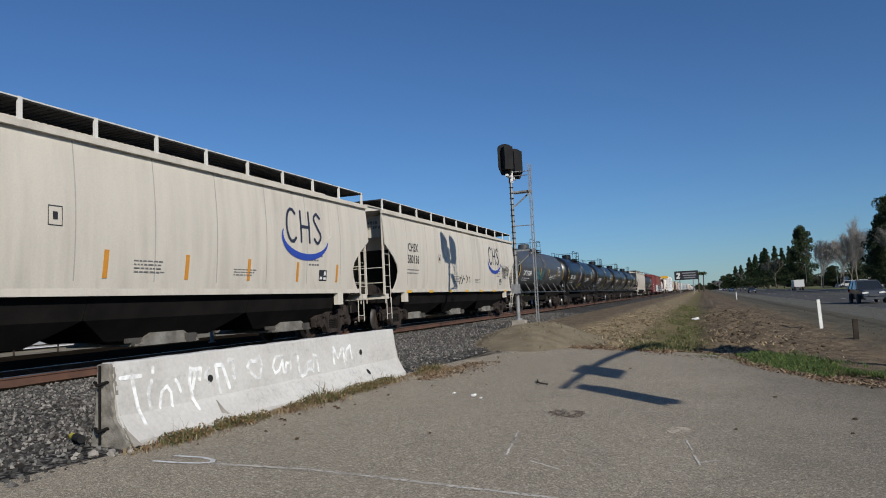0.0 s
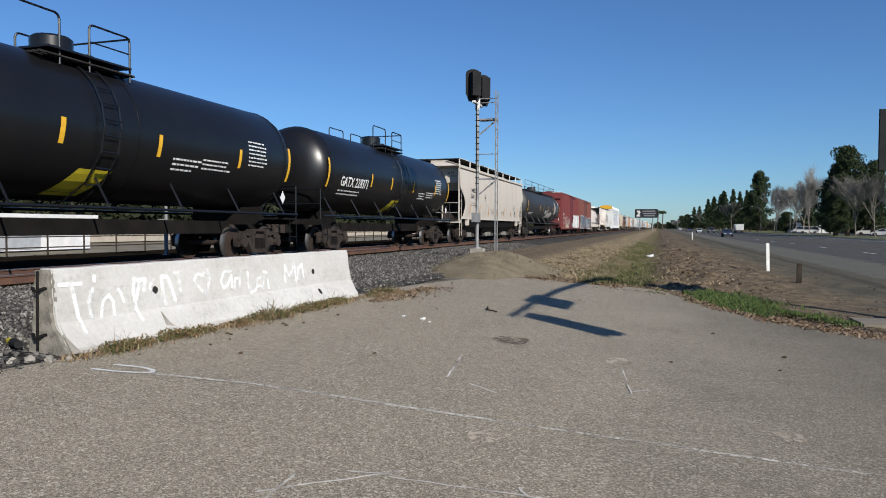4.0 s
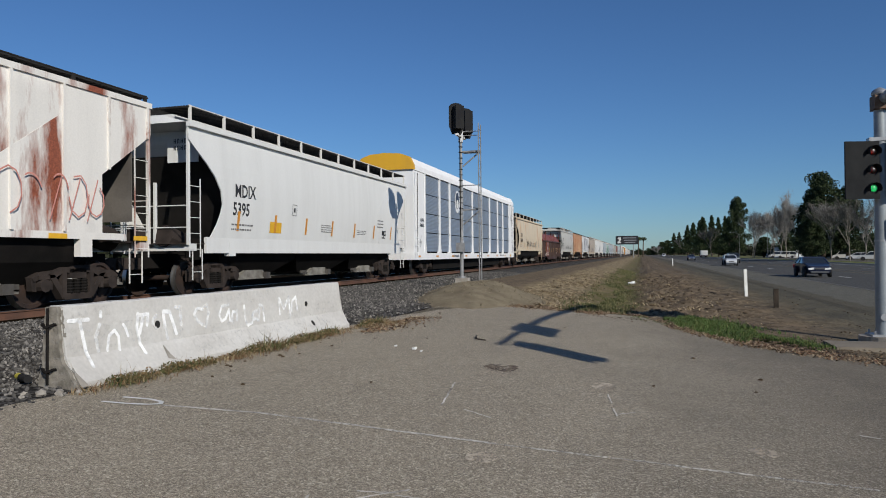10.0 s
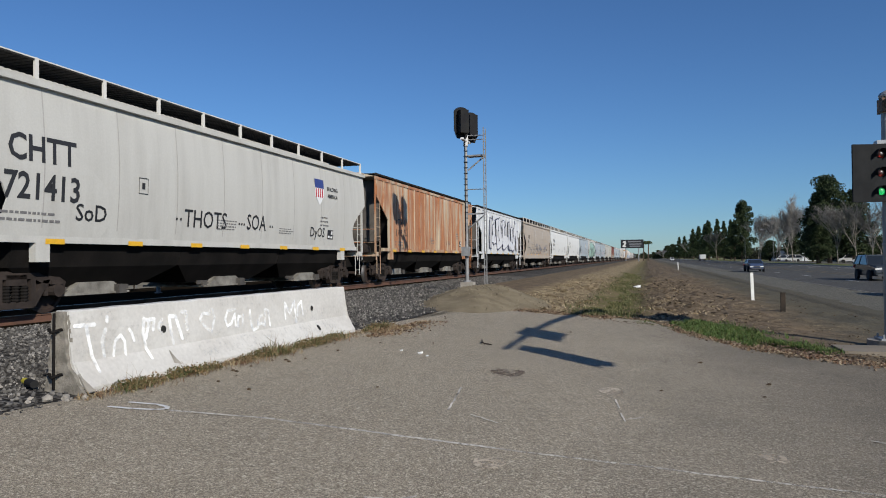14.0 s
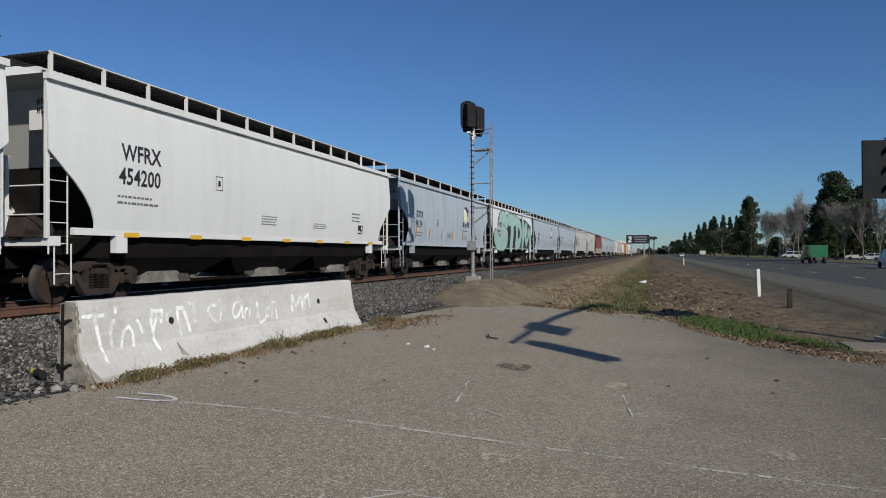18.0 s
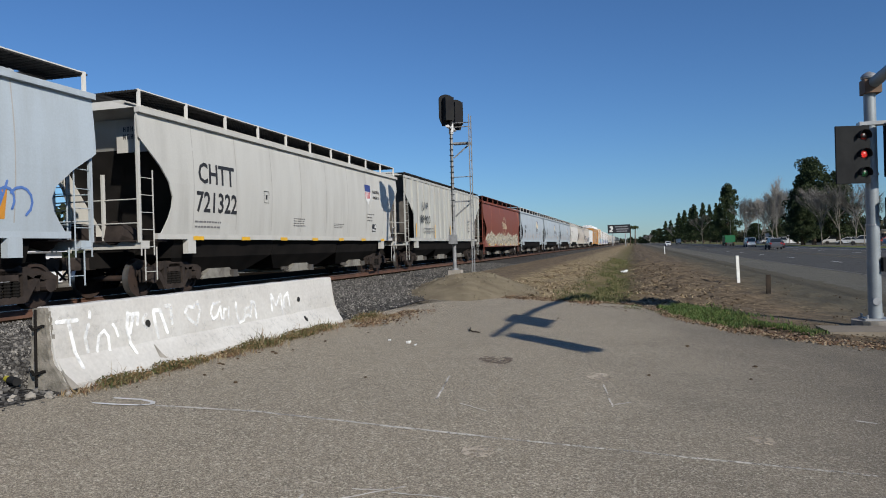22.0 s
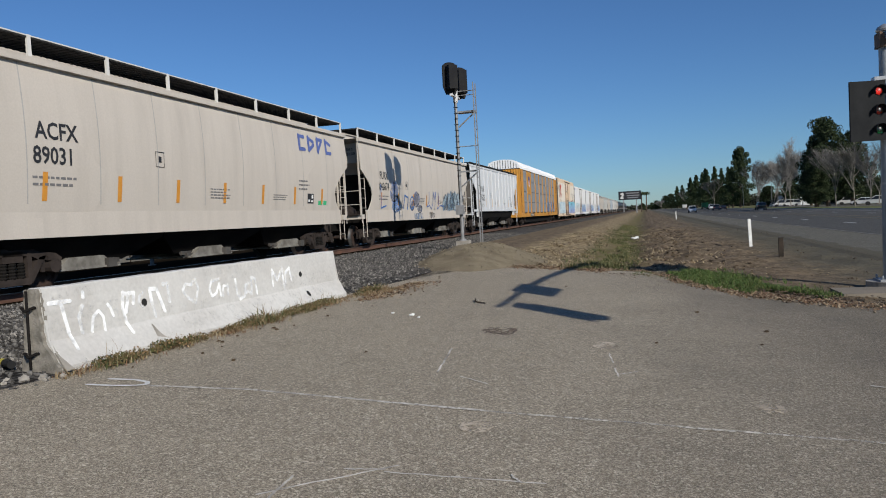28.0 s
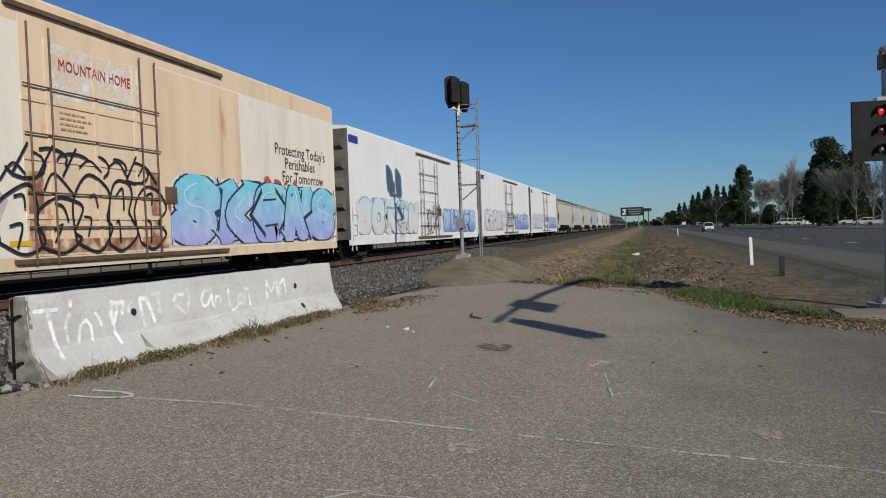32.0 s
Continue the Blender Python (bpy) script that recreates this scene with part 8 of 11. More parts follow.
    scrawl(0.045, [(2.85, 0.64), (2.69, 0.63), (2.62, 0.53), (2.66, 0.43), (2.75, 0.46), (2.84, 0.58), (2.84, 0.42)], [(2.89, 0.41), (2.92, 0.54), (2.98, 0.53)], [(3.03, 0.55), (3.0, 0.42)])
    scrawl(0.052, [(3.20, 0.60), (3.20, 0.41), (3.25, 0.32), (3.36, 0.35), (3.39, 0.47)], [(3.51, 0.51), (3.41, 0.49), (3.40, 0.39), (3.48, 0.40), (3.51, 0.37)], [(3.54, 0.36), (3.58, 0.59), (3.66, 0.56), (3.67, 0.35)])
    scrawl(0.055, [(4.11, 0.41), (4.13, 0.65), (4.24, 0.48), (4.41, 0.66), (4.41, 0.33)], [(4.47, 0.43), (4.49, 0.57), (4.62, 0.64), (4.64, 0.43)])
    wm, wnt, wb = nodes_of("white_spray")
    wb.inputs["Base Color"].default_value = (0.87, 0.87, 0.86, 1)
    wb.inputs["Roughness"].default_value = 0.6
    wnt.links.new(ramp(wnt, noise_tex(wnt, coords(wnt), 5.0, 5, 0.6), 0.22, 0.56), wb.inputs["Alpha"])
    for stroke in strokes:
        part("sprayed_stroke", spray(stroke), wm, b)
    holes = []
    for y, z in ((1.45, 0.51), (4.94, 0.51), (5.00, 0.19)):
        holes.append([(y + 0.045 * math.cos(a * 0.63), z + 0.045 * math.sin(a * 0.63)) for a in range(10)])
    dark = plain("hole_dark", (0.015, 0.014, 0.013), 0.9)
    for hole in holes:
        part("lifting_hole", spray([hole], 0.008), dark, b)
    chip = [[(1.46, 0.12), (1.58, 0.09), (1.53, 0.16), (1.50, 0.26), (1.485, 0.26)], [(0.14, 0.02), (0.24, 0.02), (0.21, 0.08), (0.17, 0.16), (0.15, 0.24)]]
    gm, gnt, gb = nodes_of("grey_grime")
    gb.inputs["Base Color"].default_value = (0.20, 0.195, 0.18, 1)
    gb.inputs["Roughness"].default_value = 0.9
    gmul = gnt.nodes.new("ShaderNodeMath")
    gmul.operation = "MULTIPLY"
    gmul.inputs[1].default_value = 0.2
    gnt.links.new(ramp(gnt, noise_tex(gnt, coords(gnt), 11.0, 6, 0.7), 0.50, 0.72), gmul.inputs[0])
    gnt.links.new(gmul.outputs[0], gb.inputs["Alpha"])
    for y0, y1, z0, z1 in ((2.55, 4.1, 0.70, 0.79), (0.15, 0.75, 0.68, 0.78), (3.0, 3.5, 0.62, 0.70), (0.10, 1.3, 0.34, 0.60), (1.7, 3.0, 0.31, 0.42), (4.3, 5.9, 0.31, 0.50), (2.0, 5.6, 0.12, 0.28)):
        part("grime_patch", spray([[(y0, z0), (y1, z0), (y1, z1), (y0, z1)]], 0.003), gm, b)
    for c in chip:
        part("chipped_patch", spray([c], 0.005), M_CONC_RAW, b)


barrier()

# ---- railway signal ----
M_GALV = surface("galvanised_steel", (0.42, 0.43, 0.44), (0.30, 0.31, 0.32), 0.5, 0.6, 4, 30, 0.1)
M_MAST = surface("weathered_mast_steel", (0.30, 0.305, 0.31), (0.19, 0.19, 0.19), 0.65, 0.2, 4, 30, 0.1)
M_SIGBLACK = surface("signal_black", (0.012, 0.012, 0.014), (0.018, 0.018, 0.018), 0.8, 0, 3, 30, 0.1)


def signal_head(parent, at, turn):
    """A hooded colour-light head with a broad rounded backing plate."""
    def plate_me():
        bm = bm_new()
        w, h0, h1 = 0.31, -0.30, 0.42
        out = arc(0, h1, w, 0.20, 0, 180, 10) + [(-w, h0)] + [(-w * 0.6, h0 - 0.30), (w * 0.6, h0 - 0.30), (w, h0)]
        prism(bm, [(p[0], p[1]) for p in out], "y", -0.02, 0.02)
        return finish("backing_plate", bm, M_SIGBLACK)

    def case_me():
        bm = bm_new()
        box(bm, -0.17, 0.17, 0.02, 0.34, -0.42, 0.46)
        for k in range(3):
            z = 0.30 - 0.28 * k
            for a in range(-1, 8):
                t0, t1 = radians(a * 25.7), radians((a + 1) * 25.7)
                vs = [bm.verts.new((0.13 * math.cos(t), y, z + 0.13 * math.sin(t))) for t, y in ((t0, -0.02), (t1, -0.02), (t1, -0.34), (t0, -0.34))]
                bm.faces.new(vs)
        return finish("lamp_case", bm, M_SIGBLACK)
    p = part("backing_plate", shared("sigplate", plate_me), None, parent, "black rounded backing plate")
    p.location, p.rotation_euler = at, (0, 0, radians(turn))
    part("lamp_case", shared("sigcase", case_me), None, p)
    lens = shared("siglens", lambda: finish("lens", lathe(bm_new(), [(0.10, -0.04), (0.01, -0.05)], "y", 14), plain("dark_lens", (0.03, 0.02, 0.02), 0.2)))
    for k in range(3):
        part("lens", lens, None, p, at=(0, 0, 0.30 - 0.28 * k))
    return p


def rail_signal(x, y, z0, label, tall=6.6, ladder_on=True, turn=(0, 180)):
    s = thing("railway_signal", label, "railway signal", "railway signals", pose(x, y, z0))
    tall -= 0.12
    bm = bm_new()
    bar(bm, (0, 0, 0), (0, 0, 1.3), 0.072, 12)
    bar(bm, (0, 0, 1.3), (0, 0, tall - 0.55), 0.062, 12, 0.052)
    bar(bm, (0, 0, 0.08), (0, 0, 0.16), 0.14, 12)
    part("mast", bm, M_MAST, s, smooth=True)
    part("foundation", box(bm_new(), -0.22, 0.28, -0.22, 0.22, -0.4, 0.10), M_CONC_RAW, s)
    part("junction_box", box(bm_new(), -0.15, 0.15, -0.28, -0.06, 1.12, 1.48), M_MAST, s)
    bm = bm_new()
    for k in range(14):
        z = 2.6 + k * 0.22
        box(bm, -0.075, 0.075, -0.078, 0.02, z, z + 0.018)
    bar(bm, (-0.02, -0.09, 1.7), (-0.02, -0.085, tall - 0.5), 0.022, 6)
    part("cable_run", bm, M_UNDER, s)
    part("head_bracket", box(bar(bm_new(), (0, 0, tall - 1.05), (0, 0, tall - 0.25), 0.09, 10), -0.06, 0.06, -0.60, 0.60, tall - 0.86, tall - 0.78), surface("signal_white", (0.7, 0.7, 0.7), None, 0.6), s)
    signal_head(s, (-0.03, -0.52, tall - 0.22), 218 + turn[0])
    signal_head(s, (0.07, 0.52, tall - 0.22), 38 + turn[1])
    if ladder_on:
        lx = 0.71
        bm = bm_new()
        for o in (-0.19, 0.19):
            box(bm, lx - 0.018, lx + 0.018, 0.2 + o - 0.018, 0.2 + o + 0.018, 0.0, tall - 0.32)
        for k in range(19):
            bar(bm, (lx, 0.01, 0.35 + k * 0.31), (lx, 0.39, 0.35 + k * 0.31), 0.012, 5)
        part("ladder", bm, M_MAST, s, "slender galvanised ladder")
        for z in (2.75, 5.05):
            bm = bm_new()
            box(bm, 0.0, lx, 0.1, 0.5 if z > 4 else 0.16, z, z + 0.06)
            bar(bm, (0.05, 0.12, z - 0.55), (lx, 0.2, z), 0.03, 6)
            part("platform" if z > 4 else "stay", bm, M_MAST, s)
        for z in (3.75, 5.72, 5.88):
            part("tie_bar", bar(bm_new(), (0.0, 0.15, z), (lx, 0.2, z), 0.018, 5), M_MAST, s)
    return s


rail_signal(-6.6, 24.8, 0.30, "silver railway signal mast with two black heads and a ladder")

# ---- posts and the traffic signal at the road ----
def delineator(x, y, z, h, label, mat, w=0.05, name="marker_post"):
    p = thing(name, label, "post", "roadside posts", pose(x, y, z, 0, -2 if w > 0.04 else 0, 20))
    bm = bm_new()
    prism(bm, [(-w, -0.02), (w, -0.02), (w * 0.9, 0.025), (-w * 0.9, 0.025)], "z", -0.1, h)
    part("post", bm, mat, p)
    return p


M_POSTW = surface("marker_white", (0.66, 0.66, 0.63), (0.52, 0.51, 0.48), 0.6, 0, 3, 30, 0.05)
M_POSTB = surface("weathered_wood_post", (0.055, 0.042, 0.032), (0.03, 0.025, 0.02), 0.9)
delineator(4.33, 29.29, -0.60, 1.22, "thin white plastic roadside marker post", M_POSTW, 0.065)
for y, x in ((105, 4.6),):
    delineator(x, y, -0.55, 1.15, "thin white plastic roadside marker post", M_POSTW, 0.06)
dp = thing("wooden_post", "short dark weathered wooden post", "post", "roadside posts", pose(4.42, 23.26, -0.62))
part("post", box(bm_new(), -0.07, 0.07, -0.05, 0.05, -0.1, 0.72), M_POSTB, dp)

# ---- heap at the signal, pads, marks on the forecourt ----
def heap():
    bm = bm_new()
    n, m = 26, 40
    rings = []
    for j in range(n):
        r = 1 - j / (n - 1)
        ring = []
        for i in range(m):
            a = 2 * math.pi * i / m
            ca, sa = math.cos(a), math.sin(a)
            wob = 1 + 0.16 * noise.noise(Vector((ca * 1.4, sa * 1.4, 3.0)))
            x, y = -4.6 + 2.05 * r * ca * wob, 19.2 + 4.0 * r * sa * wob
            z = 0.55 * (1 - r * r) ** 1.3 * (1 + 0.25 * noise.noise(Vector((x, y, 0)))) + 0.03 * noise.noise(Vector((x * 4, y * 4, 1)))
            base = min(ground_z(x, 15.0), 0.0) - 0.06
            ring.append((x, y, base + z))
        rings.append(ring)
    loft(bm, rings)
    me = surface("gravelly_soil", (0.245, 0.205, 0.138), (0.155, 0.125, 0.082), 0.95, 0, 1.5, 16, 0.9, 0.06)
    tagged(part("gravel_heap", bm, me, smooth=True), "low heap of sandy gravel at the signal's foot", "gravel heap", kind="stuff")
    rnd = random.Random(91)
    vs, fs = [], []
    for k in range(1500):
        ring = rings[rnd.randrange(n)]
        p = Vector(ring[rnd.randrange(m)]) + Vector((rnd.uniform(-0.12, 0.12), rnd.uniform(-0.2, 0.2), 0))
        s = rnd.uniform(0.010, 0.030)
        turn = Euler((rnd.uniform(0, 6), rnd.uniform(0, 6), rnd.uniform(0, 6))).to_matrix()
        b = len(vs)
        vs += [tuple(turn @ (Vector(q) * s * rnd.uniform(0.6, 1.2)) + p) for q in ((1, 0, 0), (-1, 0, 0), (0, 1, 0), (0, -1, 0), (0, 0, 0.7), (0, 0, -0.7))]
        fs += [(b + i, b + j, b + l) for i, j, l in ((0, 2, 4), (2, 1, 4), (1, 3, 4), (3, 0, 4), (2, 0, 5), (1, 2, 5), (3, 1, 5), (0, 3, 5))]
    pm = bpy.data.meshes.new("heap_pebbles")
    pm.from_pydata(vs, [], fs)
    mat, nt, sh = nodes_of("tan_pebble")
    g = nt.nodes.new("ShaderNodeNewGeometry")
    nt.links.new(mixer(nt, g.outputs["Random Per Island"], (0.10, 0.082, 0.056), (0.28, 0.238, 0.17)), sh.inputs["Base Color"])
    sh.inputs["Roughness"].default_value = 0.95
    sh.inputs["Specular IOR Level"].default_value = 0.1
    pm.materials.append(mat)
    tagged(new("heap_pebbles", pm), "loose tan pebbles on the sandy heap", "gravel", kind="stuff")


heap()


def flat_mark(name, polys, mat, label, lift=0.006, parent=None):
    bm = bm_new()
    for p in polys:
        vs = [bm.verts.new((x, y, ground_z(x, min(y, 15.0)) + lift)) for x, y in p]
        try:
            bm.faces.new(vs)
        except ValueError:
            pass
    me = bpy.data.meshes.new(name)
    bm.to_mesh(me)
    bm.free()
    me.materials.append(mat)
    ob = new(name, me)
    if parent:
        ob.parent = parent
    else:
        tagged(ob, label, "ground marking", kind="structure")
    return ob


def worn_paint(name, col, cover, rough=26.0, cloud=3.0):
    """Paint or wear that lies on the ground in broken specks, the ground showing between."""
    m, nt, b = nodes_of(name)
    v = coords(nt)
    n = ramp(nt, noise_tex(nt, v, rough, 5, 0.7), 0.62 - cover * 0.4, 0.74 - cover * 0.4)
    n2 = ramp(nt, noise_tex(nt, v, cloud, 3), 0.25, 0.58)
    mul = nt.nodes.new("ShaderNodeMath")
    mul.operation = "MULTIPLY"
    nt.links.new(n, mul.inputs[0])
    nt.links.new(n2, mul.inputs[1])
    nt.links.new(mul.outputs[0], b.inputs["Alpha"])
    b.inputs["Base Color"].default_value = (*col, 1)
    b.inputs["Roughness"].default_value = 0.9
    return m


def wavy(p, q, n, amp, seed):
    out = []
    for i in range(n + 1):
        t = i / n
        o = amp * noise.noise(Vector((t * 6 + seed, seed, 0)))
        dx, dy = q[0] - p[0], q[1] - p[1]
        d = math.hypot(dx, dy)
        out.append((p[0] + dx * t - dy / d * o, p[1] + dy * t + dx / d * o))
    return out


M_LINE = worn_paint("worn_line_paint", (0.60, 0.56, 0.50), 0.66)
M_LOOP = plain("fresh_white_paint", (0.72, 0.71, 0.69), 0.8)
flat_mark("painted_line", ribbon(wavy((-4.0, 3.76), (-3.05, 3.87), 10, 0.012, 1.0) + wavy((-3.05, 3.87), (-0.95, 3.76), 20, 0.015, 2.0)[1:], 0.045), M_LINE, "thin worn white painted line on the asphalt")
flat_mark("painted_line", ribbon(wavy((-0.95, 3.76), (1.7, 3.71), 24, 0.02, 2.0), 0.04), worn_paint("faint_line_paint", (0.58, 0.54, 0.47), 0.52), "faint worn white painted line on the asphalt")
flat_mark("painted_loop", ribbon([(-4.56, 3.65), (-4.33, 3.67), (-4.13, 3.72), (-4.05, 3.79), (-4.10, 3.86), (-4.25, 3.90), (-4.52, 3.87)], 0.042), M_LOOP, "small white painted loop on the asphalt", 0.008)
M_SCRATCH = worn_paint("chalky_scratch", (0.62, 0.58, 0.52), 0.85)
for i, (p, q, w) in enumerate((((-0.18, 6.12), (-0.12, 5.68), 0.012), ((-0.10, 5.45), (-0.05, 5.12), 0.016), ((-0.036, 5.21), (0.109, 5.353), 0.022), ((-1.855, 5.975), (-1.69, 4.872), 0.020), ((-1.435, 4.766), (-1.149, 4.569), 0.018), ((-1.825, 1.929), (-1.238, 2.532), 0.017), ((-1.735, 1.84), (-1.767, 2.216), 0.017), ((-1.519, 2.393), (-1.289, 2.446), 0.015), ((-1.275, 2.409), (-0.351, 2.478), 0.014), ((-0.562, 2.558), (-0.482, 2.454), 0.012), ((2.04, 5.31), (2.16, 5.27), 0.04))):
    flat_mark("scratch", ribbon(wavy(p, q, 8, 0.015, i * 3.3), w), M_SCRATCH, "pale scraped scratch on the asphalt", 0.007)


def blob(cx, cy, rx, ry, seed, n=22):
    return [(cx + rx * math.cos(2 * math.pi * k / n) * (1 + 0.35 * noise.noise(Vector((math.cos(6.283 * k / n) + seed, math.sin(6.283 * k / n), seed)))), cy + ry * math.sin(2 * math.pi * k / n) * (1 + 0.35 * noise.noise(Vector((math.sin(6.283 * k / n), seed, math.cos(6.283 * k / n)))))) for k in range(n)]


M_STAIN = worn_paint("rust_stain", (0.13, 0.092, 0.066), 0.44, 14.0, 1.2)
M_BARE = worn_paint("bare_worn_asphalt", (0.46, 0.39, 0.30), 0.55, 18.0, 2.0)
flat_mark("oil_stain", [blob(-1.55, 7.2, 0.22, 0.30, 1.7)], M_STAIN, "dark brown stain on the asphalt")
for i, (x, y, rx, ry) in enumerate(((-0.96, 3.38, 0.12, 0.14), (1.10, 4.37, 0.11, 0.15), (-0.24, 6.57, 0.13, 0.22))):
    flat_mark("worn_patch", [blob(x, y, rx, ry, 3.1 + i)], M_BARE, "pale worn patch in the asphalt", 0.005)

M_DEBRIS = surface("dead_leaf", (0.10, 0.065, 0.035), (0.055, 0.038, 0.025), 0.9)
rnd = random.Random(17)
for i in range(34):
    if i < 12:
        x, y = rnd.uniform(-4.9, 2.0), rnd.uniform(3.5, 14.5)
    else:
        y = rnd.uniform(4, 14)
        x = -4.75 + 0.5 * abs(rnd.gauss(0, 1)) * 0.8 + (0.3 if y > 10.5 else 0)
    s = rnd.uniform(0.012, 0.035)
    bm = bm_new()
    pts = [(x + s * rnd.uniform(0.6, 1.4) * math.cos(a * 1.05), y + s * rnd.uniform(0.6, 1.4) * math.sin(a * 1.05)) for a in range(6)]
    z = ground_z(x, y)
    loft(bm, [[(p[0], p[1], z + 0.004) for p in pts], [(x + (p[0] - x) * 0.5, y + (p[1] - y) * 0.5, z + 0.012 + s * 0.25) for p in pts]])
    tagged(part("leaf_scrap", bm, M_DEBRIS), "dry brown leaf scrap lying on the asphalt", "debris", "scraps on the forecourt")
M_TRASH = plain("white_litter", (0.75, 0.75, 0.73), 0.6)
for x, y, z, s in ((-0.38, 42.5, -0.62, 0.32), (-3.05, 8.15, None, 0.055), (-3.4, 8.3, None, 0.035), (-2.9, 8.0, None, 0.03)):
    z = ground_z(x, min(y, 15)) if z is None else z
    bm = bm_new()
    bmesh.ops.create_icosphere(bm, subdivisions=2, radius=s)
    for v in bm.verts:
        v.co *= 0.75 + 0.5 * noise.noise(v.co * 9 / s * 0.2)
        v.co.z *= 0.5
        v.co += Vector((x, y, z + s * 0.3))
    tagged(part("litter", bm, M_TRASH), "crumpled white litter on the ground", "litter", "litter")
tw = bm_new()
pts = [(-2.55, 10.0), (-2.5, 9.75), (-2.42, 9.62), (-2.30, 9.60)]
for p, q in zip(pts, pts[1:]):
    bar(tw, (p[0], p[1], ground_z(*p) + 0.03), (q[0], q[1], ground_z(*q) + 0.02), 0.012, 5)
tagged(part("twig", tw, M_POSTB), "thin dark curled twig on the asphalt", "twig")
fl = thing("flashlight", "yellow and black plastic tube lying on the stones", "tube", m=pose(-5.86, 3.99, 0.085, 0, 8, 64))
part("tube", bar(bm_new(), (0, 0.02, 0), (0, 0.13, 0), 0.034, 12), plain("yellow_plastic", (0.42, 0.36, 0.03), 0.5), fl, smooth=True)
part("cap", bar(bm_new(), (0, -0.17, 0), (0, 0.02, 0), 0.040, 12), M_SIGBLACK, fl, smooth=True)
for i, (x, y, s) in enumerate(((-5.24, 3.62, 0.055), (-5.12, 3.72, 0.045), (-5.40, 3.58, 0.035), (-4.98, 3.80, 0.035), (-5.05, 3.66, 0.025), (-5.32, 3.48, 0.03))):
    bm = bm_new()
    bmesh.ops.create_icosphere(bm, subdivisions=2, radius=s)
    for v in bm.verts:
        v.co *= 0.85 + 0.5 * noise.noise(v.co * 2.2 / s + Vector((i, 0, 0)))
        v.co += Vector((x, y, s * 0.3))
    tagged(part("rock", bm, M_CONC_RAW), "broken pale concrete lump beside the barrier", "rock", "broken concrete lumps")


# ---- weeds and grass ----
def leaf_mat(name, a, b_):
    m, nt, b = nodes_of(name)
    g = nt.nodes.new("ShaderNodeNewGeometry")
    r = nt.nodes.new("ShaderNodeValToRGB")
    r.color_ramp.elements[0].color, r.color_ramp.elements[1].color = (*a, 1), (*b_, 1)
    nt.links.new(g.outputs["Random Per Island"], r.inputs[0])
    nt.links.new(r.outputs[0], b.inputs["Base Color"])
    b.inputs["Roughness"].default_value = 0.8
    b.inputs["Specular IOR Level"].default_value = 0.15
    return m


def leaf_cloud(vs, fs, rnd, c, r, n, size, flat=0.8):
    for k in range(n):
        while True:
            p = Vector((rnd.uniform(-1, 1), rnd.uniform(-1, 1), rnd.uniform(-1, 1)))
            if p.length < 1:
                break
        p = Vector((p.x * r, p.y * r, p.z * r * flat)) + c
        s = size * rnd.uniform(0.6, 1.4)
        q = Euler((rnd.uniform(0, 6), rnd.uniform(0, 6), rnd.uniform(0, 6))).to_matrix()
        b = len(vs)
        for o in ((-1, -0.5, 0), (0.2, -0.8, 0.3), (1, 0.4, 0), (-0.1, 0.9, -0.3)):
            vs.append(tuple(p + q @ (Vector(o) * s)))
        fs.append((b, b + 1, b + 2, b + 3))


def mesh_of(name, vs, fs, mat):
    me = bpy.data.meshes.new(name)
    me.from_pydata([tuple(v) for v in vs], [], fs)
    me.materials.append(mat)
    return me


def blades(name, spots, colors, label, hmin, hmax, seed, wide=0.006, lay=1.0):
    """Many thin bent blades joined in one mesh."""
    rnd = random.Random(seed)
    vs, fs = [], []
    for x, y, z, k in spots:
        h = rnd.uniform(hmin, hmax) * k
        a = rnd.uniform(0, 6.283)
        l = rnd.uniform(0.15, 0.75) * h * lay
        dx, dy = math.cos(a) * l, math.sin(a) * l
        px, py = -math.sin(a) * wide, math.cos(a) * wide
        n = len(vs)
        vs += [(x - px, y - py, z), (x + px, y + py, z), (x + dx * 0.4 + px * 0.8, y + dy * 0.4 + py * 0.8, z + h * 0.6), (x + dx * 0.4 - px * 0.8, y + dy * 0.4 - py * 0.8, z + h * 0.6), (x + dx, y + dy, z + h * 0.95)]
        fs += [(n, n + 1, n + 2, n + 3), (n + 3, n + 2, n + 4)]
    me = bpy.data.meshes.new(name)
    me.from_pydata(vs, [], fs)
    m, nt, b = nodes_of(name)
    g = nt.nodes.new("ShaderNodeNewGeometry")
    r = nt.nodes.new("ShaderNodeValToRGB")
    r.color_ramp.interpolation = "CONSTANT"
    for i, c in enumerate(colors):
        e = r.color_ramp.elements[i] if i < 2 else r.color_ramp.elements.new(0.5)
        e.color = (*c, 1)
    for i, e in enumerate(r.color_ramp.elements):
        e.position = i / len(colors)
    nt.links.new(g.outputs["Random Per Island"], r.inputs[0])
    nt.links.new(r.outputs[0], b.inputs["Base Color"])
    b.inputs["Roughness"].default_value = 0.8
    me.materials.append(m)
    return tagged(new(name, me), label, "grass", kind="stuff")


